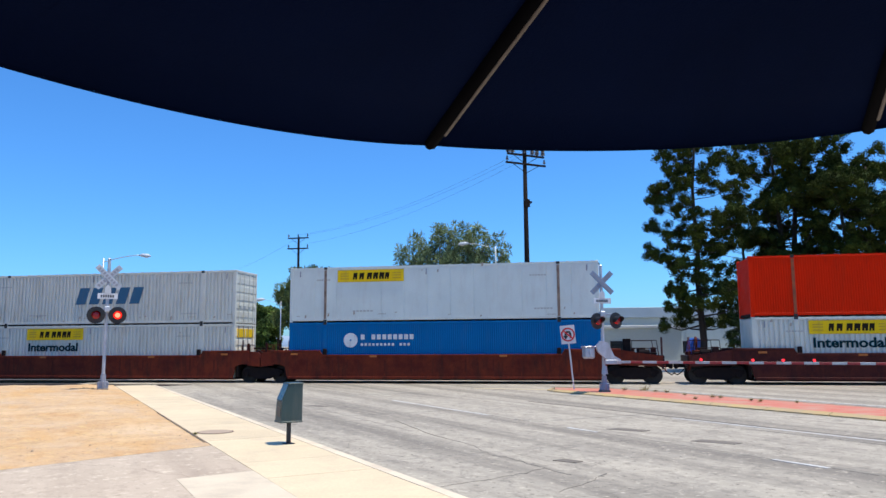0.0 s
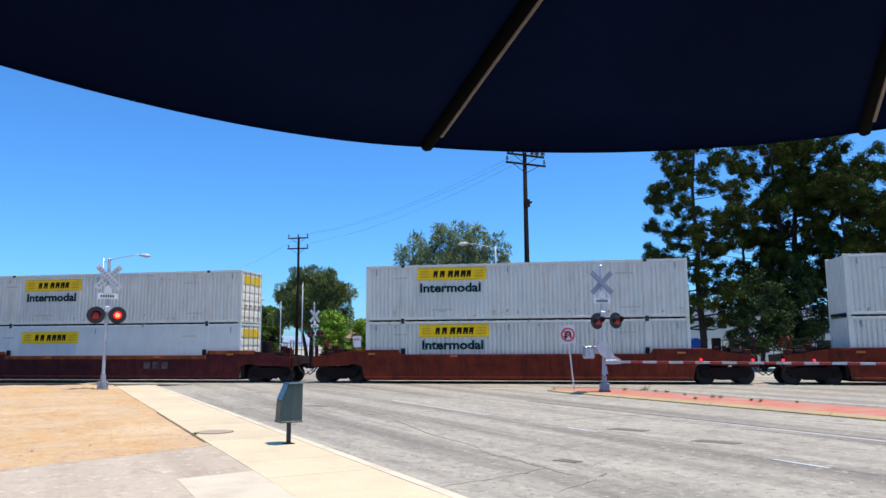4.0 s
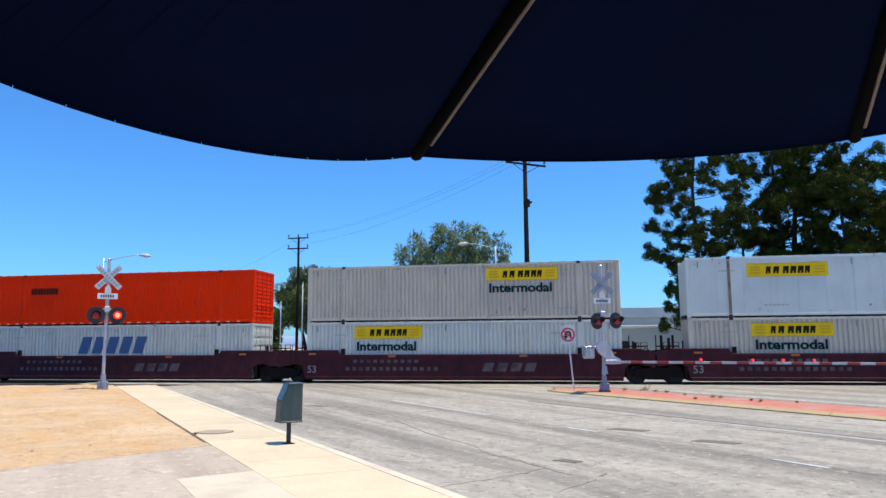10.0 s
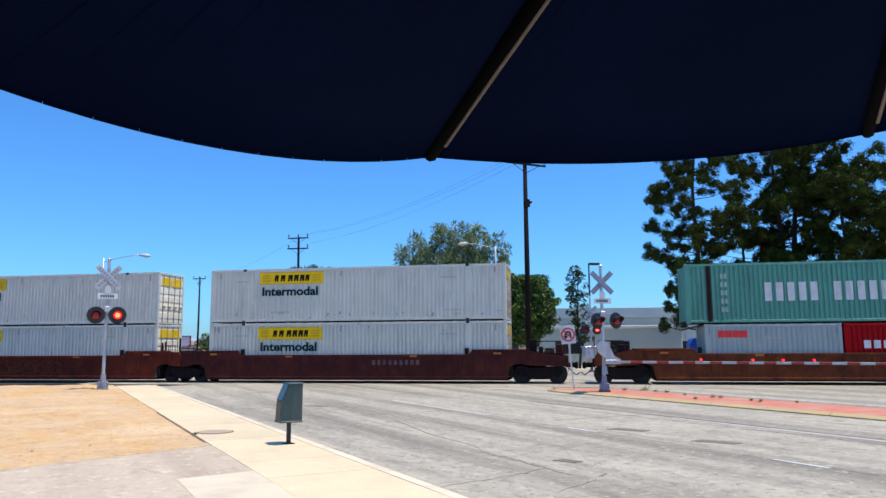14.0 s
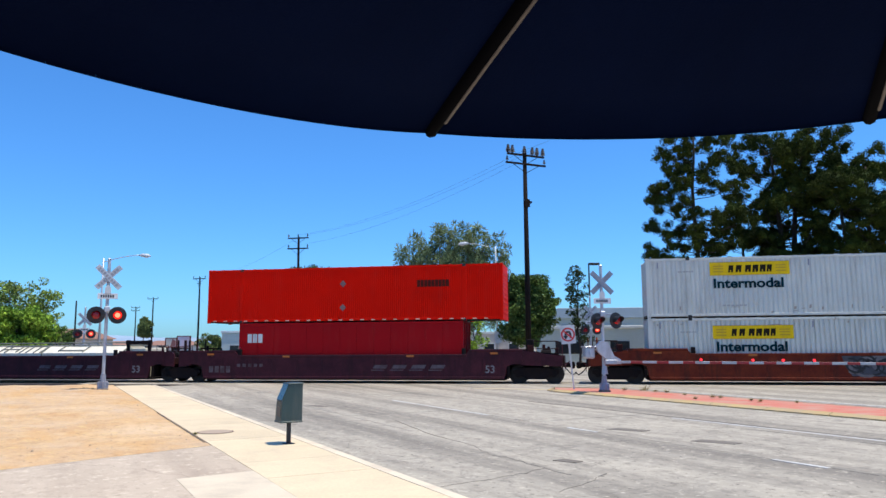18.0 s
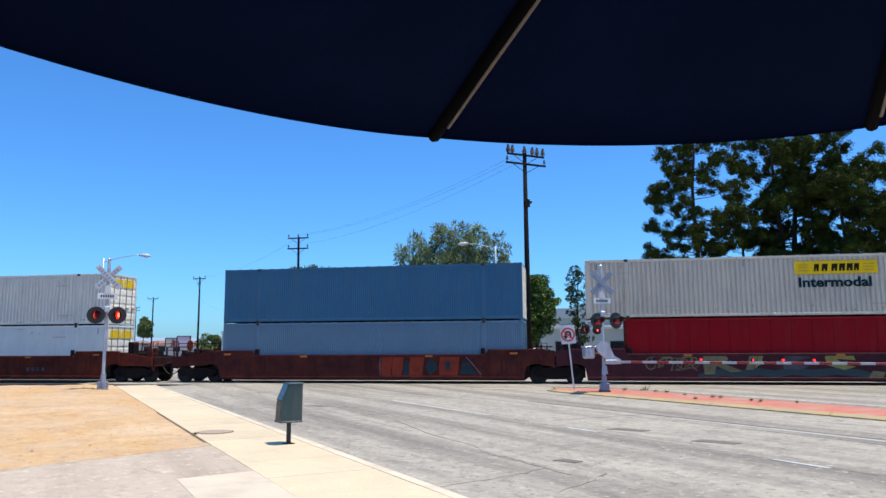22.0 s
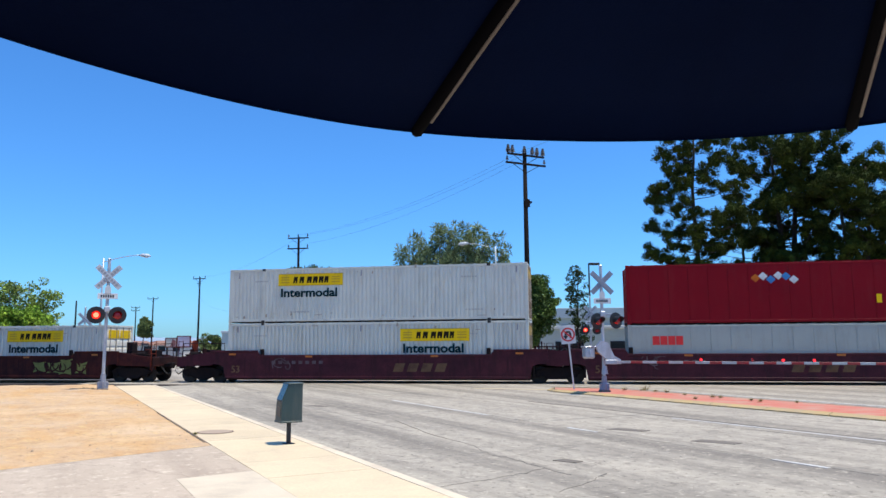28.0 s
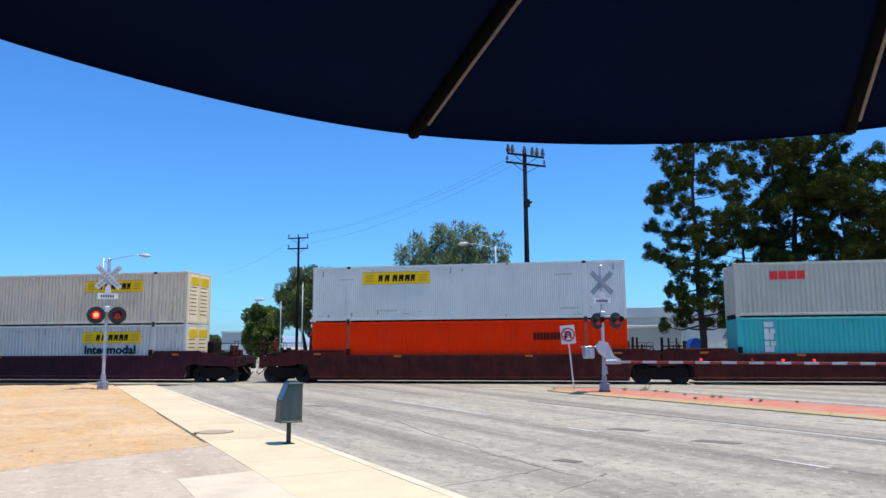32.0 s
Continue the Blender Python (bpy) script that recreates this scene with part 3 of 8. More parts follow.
median = thing("traffic_island", "low traffic island with faded red paving and a yellow kerb", "traffic island", kind="structure",
               data=Geo().slab([med(60, 0.13), med(60, 2.45), med(2.0, 2.45), med(0.2, 0.9), med(1.2, 0.13)], -0.2, 0.092).mesh("island_top", red_kerb))
def sloped(outer, inner):
    """A low kerbstone with a sloping outer face, between two outer and two inner points."""
    o, i = [med(*p) for p in outer], [med(*p) for p in inner]
    vs = [(*o[0], -0.2), (*o[1], -0.2), (*i[1], -0.2), (*i[0], -0.2), (*o[0], 0.035), (*o[1], 0.035), (*i[1], 0.10), (*i[0], 0.10)]
    return Geo().add(vs, [(3, 2, 1, 0), (4, 5, 6, 7), (0, 1, 5, 4), (1, 2, 6, 5), (2, 3, 7, 6), (3, 0, 4, 7)]).mesh("kerbstone", yellow_kerb)


for k in range(22):
    a0 = 1.4 + 2.0 * k
    part("kerbstone", sloped([(a0 + 1.99, -0.06), (a0 + 0.01, -0.06)], [(a0 + 1.99, 0.15), (a0 + 0.01, 0.15)]), median)
    part("kerbstone", sloped([(a0 + 0.01, 2.64), (a0 + 1.99, 2.64)], [(a0 + 0.01, 2.43), (a0 + 1.99, 2.43)]), median)
tip = [(1.4, -0.06), (0.5, 0.25), (0.0, 0.8), (0.25, 1.4), (0.9, 2.2), (1.4, 2.58)]
inner = [(1.4, 0.16), (0.62, 0.38), (0.18, 0.85), (0.4, 1.32), (1.0, 2.08), (1.5, 2.44)]
for i in range(5):
    part("kerbstone", sloped([tip[i], tip[i + 1]], [inner[i], inner[i + 1]]), median)


def stripe(name, pts, w, mat, label, cat, z=0.006):
    (x0, y0), (x1, y1) = pts
    d = Vector((x1 - x0, y1 - y0)).normalized()
    q = Vector((d.y, -d.x)) * (w / 2)
    poly = [(x0 + q.x, y0 + q.y), (x1 + q.x, y1 + q.y), (x1 - q.x, y1 - q.y), (x0 - q.x, y0 - q.y)]
    return thing(name, label, cat, kind="structure", data=Geo().slab(poly, -0.01, z).mesh(name, mat))


stripe("road_line", (at_road(-8, 14.80), at_road(14.3, 14.42)), 0.12, line_mat, "worn white edge line beside the traffic island", "road marking")
stripe("road_seam", (at_road(-8, 15.0), at_road(21.0, 14.52)), 0.09, patch_mat, "dark tar seam along the road", "tar seam")
stripe("road_line", (at_road(17.5, 10.72), at_road(23.8, 10.70)), 0.11, line_mat, "worn white lane line", "road marking")
for a0 in (12.9, 7.4, 2.0):
    stripe("road_line", (at_road(a0, 10.7), at_road(a0 + 1.0, 10.7)), 0.11, line_mat, "worn white lane dash", "road marking")
stripe("road_line", (at_road(-20, 22.4), at_road(22, 22.4)), 0.14, line_mat, "worn white line on the far carriageway", "road marking")

# ---- track ----
track = thing("railway_track", "straight railway track on ballast across the road", "railway track", kind="structure",
              data=Geo().slab([(-400, TRACK_Y - 3.4), (900, TRACK_Y - 3.4), (900, TRACK_Y + 6), (-400, TRACK_Y + 6)], -0.5, -0.06).mesh("ballast", ballast_mat))
part("ballast_shoulder", Geo().slab([(-400, TRACK_Y - 9.0), (-24.0, TRACK_Y - 9.0), (-19.5, TRACK_Y - 3.41), (-400, TRACK_Y - 3.41)], -0.5, 0.02).mesh("ballast_shoulder", shoulder_mat), track, "dark ballast shoulder")
part("ballast_shoulder", Geo().slab([(-400, TRACK_Y + 6.01), (-35.0, TRACK_Y + 6.01), (-37.0, TRACK_Y + 13), (-400, TRACK_Y + 13)], -0.5, 0.26).mesh("ballast_shoulder", shoulder_mat), track, "dark ballast shoulder")
for dy in (-0.7525, 0.7525):
    g = Geo()
    g.box(-400, TRACK_Y + dy - 0.035, -0.03, 900, TRACK_Y + dy + 0.035, 0.004, c=0.008)
    g.box(-400, TRACK_Y + dy - 0.009, -0.15, 900, TRACK_Y + dy + 0.009, -0.028, c=0.002)
    g.box(-400, TRACK_Y + dy - 0.07, -0.17, 900, TRACK_Y + dy + 0.07, -0.148, c=0.004)
    part("rail", g.mesh("rail", rail_steel), track)
tie = Geo().box(-0.115, -1.3, -0.17, 0.115, 1.3, -0.045, c=0.015).mesh("sleeper", wood_pole)
for k in range(95):
    part("sleeper", tie, track, m=pose(-34 + 0.54 * k, TRACK_Y, 0))
g = Geo()
for y0, y1 in ((TRACK_Y - 4.6, TRACK_Y - 0.83), (TRACK_Y - 0.66, TRACK_Y + 0.66), (TRACK_Y + 0.83, TRACK_Y + 4.5)):
    g.slab([(-26.5, y0), (14, y0), (14, y1), (-26.5, y1)], -0.18, -0.002)
thing("crossing_panel", "worn concrete level crossing surface between the rails", "level crossing", kind="structure", data=g.mesh("crossing_panel", asphalt))


# ---- the train ----
CW = 1.295                                   # half a container's width
PITCH = 0.215


def side_panel(L, h, kind):
    """A container's side wall, its outer face towards -y: corrugated, or smooth sheets with seams."""
    g = Geo()
    x0, x1, z0, z1 = -L / 2 + 0.15, L / 2 - 0.15, 0.16, h - 0.11
    if kind in ("corr", "soft"):
        deep = 0.05 if kind == "corr" else 0.026
        n = int((x1 - x0) / PITCH)
        p = (x1 - x0) / n
        xs = []
        for i in range(n):
            a = x0 + i * p
            xs += [(a, 0.0), (a + p * 0.46, 0.0), (a + p * 0.58, deep), (a + p * 0.88, deep)]
        xs.append((x1, 0.0))
    elif kind == "fine":
        n = int((x1 - x0) / 0.11)
        p = (x1 - x0) / n
        xs = []
        for i in range(n):
            a = x0 + i * p
            xs += [(a, 0.0), (a + p * 0.45, 0.0), (a + p * 0.55, 0.012), (a + p * 0.9, 0.012)]
        xs.append((x1, 0.0))
    else:
        n = 13
        p = (x1 - x0) / n
        xs = []
        for i in range(n):
            a = x0 + i * p
            xs += [(a, 0.012), (a + 0.03, 0.012), (a + 0.034, 0.0), (a + p - 0.004, 0.0)]
        xs.append((x1, 0.012))
    vs = [(x, -CW + 0.006 + d, z) for x, d in xs for z in (z0, z1)]
    fs = [(2 * i, 2 * i + 2, 2 * i + 3, 2 * i + 1) for i in range(len(xs) - 1)]
    k = len(vs)
    vs += [(x0, -CW + 0.085, z0), (x1, -CW + 0.085, z0), (x1, -CW + 0.085, z1), (x0, -CW + 0.085, z1)]
    fs.append((k, k + 3, k + 2, k + 1))
    g.add(vs, fs)
    if L > 14:
        for sx in (-1, 1):
            x = sx * 6.096
            g.box(x - 0.10, -CW - 0.004, 0.0, x + 0.10, -CW + 0.06, h, c=0.006)
    return g.mesh("side_wall")


def door_leaf(h, rows=5):
    """A door leaf whose outer face has pressed horizontal ribs."""
    step = (h - 0.6) / rows
    share = 0.7 if rows < 7 else 0.5
    prof = [(0.0, h - 0.14), (0.0, 0.17), (0.05, 0.17)]
    for k in range(rows):
        z = 0.34 + k * step
        prof += [(0.05, z), (0.072, z + 0.02), (0.072, z + step * share - 0.02), (0.05, z + step * share)]
    prof.append((0.05, h - 0.14))
    n = len(prof)
    vs = [(x, -1.14, z) for x, z in prof] + [(x, -0.01, z) for x, z in prof]
    fs = [tuple(range(n)), tuple(range(2 * n - 1, n - 1, -1))]
    fs += [(i, n + i, n + (i + 1) % n, (i + 1) % n) for i in range(n)]
    g = Geo().add(vs, fs)
    for i, (x, z) in enumerate(prof):
        if x == 0.05 and prof[(i + 1) % n][0] == 0.05:
            g.mi[2 + i] = 1
    return g.mesh("door")


def mirrored(me):
    """The same mesh with y turned round."""
    g = Geo().add([(v.co.x, -v.co.y, v.co.z) for v in me.vertices], [tuple(p.vertices)[::-1] for p in me.polygons])
    g.mi = [p.material_index for p in me.polygons]
    return g.mesh(me.name)


scuff_mat = surf("rusty_scuff", (0.28, 0.22, 0.17), (0.42, 0.37, 0.31), rough=0.9, bump=0, scale=4, mix=1.0)


def blocks(n, w, h, slant=0.0, fill=0.78, thick=0.006, gap=None):
    """A row of plain blocks in the place of a brand's letters."""
    g = Geo()
    p = w / n
    for i in range(n):
        if gap is not None and i == gap:
            continue
        x = i * p
        b = p * fill
        g.plate([(x, 0), (x + b, 0), (x + b + slant * h, h), (x + slant * h, h)], -thick, 0)
    return g.mesh("logo_blocks")


def ring_mesh(r0, r1, n=20):
    vs, fs = [], []
    for i in range(n):
        t = 2 * math.pi * i / n
        for r in (r0, r1):
            vs.append((r * math.cos(t), -0.006, r * math.sin(t)))
    for i in range(n):
        j = (i + 1) % n
        fs.append((2 * i, 2 * i + 1, 2 * j + 1, 2 * j))
    return Geo().add(vs, fs).mesh("ring")


def scuffs(L, h, seed):
    """Small rusty dents and scrapes along a container's lower and upper edges."""
    q = random.Random(seed * 7 + 3)
    g = Geo()
    for i in range(16):
        x = q.uniform(-L / 2 + 0.3, L / 2 - 0.3)
        low = q.random() < 0.72
        z = q.uniform(0.17, 0.5) if low else q.uniform(h - 0.5, h - 0.15)
        w, t = q.uniform(0.02, 0.07), q.uniform(0.04, 0.22)
        if q.random() < 0.3:
            w, t = t * 1.5, 0.03
        g.plate([(x - w, z), (x + w * 0.7, z + t * 0.1), (x + w, z + t), (x - w * 0.6, z + t * 0.9)], -CW - 0.004, -CW + 0.004)
    return g.mesh("scuff_mark", scuff_mat)


def container(L, h, kind, mat, label, end_mat=None, plate=False, slots=False):
    """An intermodal container; origin at the middle of its underside, doors at +x."""
    end_mat = end_mat or (sunlit_door if plate else mat)
    c = thing("shipping_container", label, "container", group="containers on the train")
    key = (round(L, 2), h)
    part("floor", dyed(("floor", L), lambda: Geo().box(-L / 2 + 0.02, -CW + 0.05, 0.03, L / 2 - 0.02, CW - 0.05, 0.16).mesh("floor"), car_black), c)
    sw = dyed(("side", *key, kind), lambda: side_panel(L, h, kind), mat)
    part("side_wall", sw, c)
    part("side_wall", sw, c, m=pose(0, 0, 0, 0, 0, 180))

    def roof_mesh():
        n = int(L / 0.58)
        edge = [(-L / 2 + 0.06, h - 0.06)]
        for i in range(n):
            x = -L / 2 + 0.3 + (L - 0.6) * i / (n - 1)
            edge += [(x - 0.08, h - 0.018), (x - 0.05, h - 0.002), (x + 0.05, h - 0.002), (x + 0.08, h - 0.018)]
        edge.append((L / 2 - 0.06, h - 0.06))
        return Geo().plate(edge, -CW + 0.004, CW - 0.004).mesh("roof")
    part("roof", dyed(("roof", *key), roof_mesh, mat), c)
    post = dyed(("post", h), lambda: Geo().box(-0.08, -0.08, 0.1, 0.08, 0.08, h - 0.1, c=0.015).mesh("corner_post"), mat)
    cast = dyed(("cast",), lambda: Geo().box(-0.09, -0.083, 0, 0.09, 0.083, 0.118, c=0.02).mesh("corner_casting"), mat)
    for sx in (-1, 1):
        for sy in (-1, 1):
            x, y = sx * (L / 2 - 0.08), sy * (CW - 0.08)
            part("corner_post", post, c, m=pose(x, y, 0))
            part("corner_casting", cast, c, m=pose(sx * (L / 2 - 0.085), sy * (CW - 0.079), 0))
            part("corner_casting", cast, c, m=pose(sx * (L / 2 - 0.085), sy * (CW - 0.079), h - 0.118))
    rail_m = dyed(("rail", L), lambda: Geo().box(-L / 2 + 0.17, -0.055, 0, L / 2 - 0.17, 0.055, 0.12, c=0.015).mesh("side_rail"), mat)
    toprail_m = dyed(("toprail", L), lambda: Geo().box(-L / 2 + 0.17, -0.055, 0, L / 2 - 0.17, 0.055, 0.12, c=0.035).mesh("side_rail"), mat)
    for sy in (-1, 1):
        part("top_rail", toprail_m, c, m=pose(0, sy * (CW - 0.055), h - 0.158))
        part("bottom_rail", rail_m, c, m=pose(0, sy * (CW - 0.055), 0.062))

    def front_mesh():
        ys = []
        for i in range(9):
            y = -CW + 0.14 + i * 0.257
            ys += [(y, 0.0), (y + 0.09, 0.0), (y + 0.13, 0.035), (y + 0.22, 0.035)]
        ys.append((CW - 0.14, 0.0))
        vs = [(-L / 2 + 0.02 + d, y, z) for y, d in ys for z in (0.12, h - 0.08)]
        fs = [(2 * i, 2 * i + 1, 2 * i + 3, 2 * i + 2) for i in range(len(ys) - 1)]
        return Geo().add(vs, fs).mesh("front_wall")
    part("front_wall", dyed(("front", *key), front_mesh, mat), c)
    nr = 11 if kind == "fine" or slots else 5
    hollow = door_stain if plate else end_mat
    if slots:
        leaf_m = cream_door if slots in (True, "top plate") else end_mat
        leaf_me = dyed(("slotdoor", h), lambda: Geo().box(0, 0.01, 0.12, 0.05, CW - 0.16, h - 0.13, c=0.01).mesh("door"), leaf_m)
        slot_me = once(("slot",), lambda: Geo().box(0.046, 0.10, 0, 0.056, 0.86, 0.055, c=0.004).mesh("slot", door_stain))
        if slots == "ribs":
            leaf_me = dyed(("ribdoor", h), lambda: mirrored(door_leaf(h, 9)), end_mat, end_mat)
        for turn in (0, 1):
            d = part("door", leaf_me, c, m=pose(L / 2 - 0.06, -1.15 * turn + 0.0, 0))
            for k in range(9 if slots in (True, "top plate") else 0):
                part("slot", slot_me, d, m=pose(0, 0, 0.52 + 0.215 * k))
        rod_me = dyed(("slotrod", h), lambda: Geo().cyl((0, 0, 0.1), (0, 0, h - 0.1), 0.02, n=6).mesh("lock_rod"), leaf_m)
        for y in () if slots == "ribs" else (-1.0, -0.08, 0.08, 1.0):
            part("lock_rod", rod_me, c, m=pose(L / 2 + 0.012, y, 0))
    else:
        dl = dyed(("door", h, nr), lambda: door_leaf(h, nr), end_mat, hollow)
        part("door", dl, c, m=pose(L / 2 - 0.09, 0, 0))
        part("door", dyed(("door2", h, nr), lambda: mirrored(door_leaf(h, nr)), end_mat, hollow), c, m=pose(L / 2 - 0.09, 0, 0))
        rod = dyed(("rod", h), lambda: Geo().cyl((0, 0, 0.1), (0, 0, h - 0.1), 0.022, n=6).box(-0.03, -0.05, 0.95, 0.03, 0.25, 1.02).box(-0.04, -0.04, 0.3, 0.0, 0.04, 0.42).mesh("lock_rod"), rod_rust if plate else mat)
        for y in (-0.85, -0.3, 0.3, 0.85):
            part("lock_rod", rod, c, m=pose(L / 2 + 0.005, y, 0))
    for sy in (-1, 1):
        part("door_header" if sy > 0 else "door_sill", dyed(("header",), lambda: Geo().box(-0.06, -CW + 0.16, 0, 0.06, CW - 0.16, 0.13).mesh("door_header"), mat),
             c, m=pose(L / 2 - 0.07, 0, h - 0.135 if sy > 0 else 0.03))
    if plate and slots in (False, "top plate"):
        ym = once(("endplate",), lambda: Geo().box(0, -1.0, 0, 0.008, -0.05, 0.46, c=0.002).mesh("end_plate", yellow_mat))
        for y in (0, 1.05):
            part("end_plate", ym, c, "yellow company plate", m=pose(L / 2 - 0.008, y, h - 0.74))
    # small dark stencils and the pockets at the 40-foot posts
    if mat in (white_paint, beige_paint, smooth_white, grey_paint):
        st = once(("stencil",), lambda: blocks(6, 0.95, 0.075, 0.0, 0.72, 0.004))
        if not st.materials:
            st.materials.append(mark_ink)
        for x, z, w in ((-L / 2 + 1.5, h - 0.72, 0.8), (-L / 2 + 3.5, 0.52, 1.2), (L / 2 - 3.4, h - 0.70, 0.9), (L / 2 - 3.2, 0.52, 1.0)):
            tagged(part("stencil", st, c, "small grey stencilled marks", m=pose(x, -CW - 0.003, z) @ Matrix.Diagonal((w, 1, 1, 1))), "small grey stencilled marks", kind="stuff")
        tick = once(("tick",), lambda: Geo().plate([(-0.035, 0), (0.03, 0), (0.035, 0.3), (-0.02, 0.3)], -0.004, 0).mesh("stencil", blade_ink))
        for f in (0.035, 0.46, 0.965):
            part("stencil", tick, c, "small dark upright mark", m=pose(-L / 2 + L * f, -CW - 0.003, h - 0.50))
    nv = len(TRAIN) % 5
    if mat in (white_paint, beige_paint, smooth_white):
        tagged(part("scuff_mark", once(("scuffs", round(L, 2), h, nv), lambda: scuffs(L, h, nv)), c, "rusty scuffs along the lower edge"), "rusty scuffs along the lower edge", kind="stuff")
    if L > 14:
        # dark plates stand in for the shaded openings of the pockets
        pk = once(("pocket",), lambda: Geo().box(-0.09, -0.012, 0, 0.09, 0.01, 0.13, c=0.01).mesh("lifting_pocket", dark_gap))
        for sx in (-1, 1):
            part("lifting_pocket", pk, c, m=pose(sx * 6.096, -CW, 0.0))
            part("lifting_pocket", pk, c, m=pose(sx * 6.096, -CW, h - 0.13))
    return c


WORD = word_mesh("Intermodal", 0.44, word_mat, 0.019, 1.15)
PLATE = Geo().box(0, -0.008, 0, 3.60, 0.002, 0.64, c=0.004).mesh("company_plate", yellow_mat)
PLATE_INK = Geo()
for x, w in ((0.84, 0.22), (1.18, 0.25), (1.60, 0.26), (1.93, 0.26), (2.26, 0.26), (2.57, 0.22)):
    # each letter of the name is a plain slanted block with a notch
    PLATE_INK.plate([(x, 0.14), (x + w * 0.42, 0.14), (x + w * 0.44, 0.25), (x + w * 0.60, 0.25), (x + w * 0.58, 0.14), (x + w, 0.14), (x + w + 0.04, 0.48), (x + 0.04, 0.48)], -0.012, -0.007)
for z in (0.0, 0.622):
    PLATE_INK.plate([(0, z), (3.6, z), (3.6, z + 0.018), (0, z + 0.018)], -0.011, -0.007, 1)
for x in (0.16, 2.98):
    for z in (0.16, 0.30, 0.42):
        PLATE_INK.plate([(x, z), (x + 0.46, z), (x + 0.46, z + 0.045), (x, z + 0.045)], -0.011, -0.007, 1)
PLATE_INK = PLATE_INK.mesh("plate_lettering", ink_mat, ochre_ink)
FACE = -CW - 0.006


def company_plate(c, L, h, off, word=True, low=0.0):
    p = part("company_plate", PLATE, c, "yellow company plate with dark blocks", m=pose(-L / 2 + off, FACE, h - 0.82 - low))
    tagged(part("plate_lettering", PLATE_INK, p), kind="stuff")
    if word:
        part("lettering", WORD, c, "dark green lettering", m=pose(-L / 2 + off + 0.12, FACE - 0.004, h - 1.43 - low * 0.8, 90, 0, 0))


def logo(c, L, x, z, w, h, n, mat, label, slant=0.0, gap=None, fill=0.78):
    me = dyed(("logo", n, w, h, slant, gap, fill), lambda: blocks(n, w, h, slant, fill, gap=gap), mat)
    part("logo_mark", me, c, label, m=pose(-L / 2 + x, FACE, z))


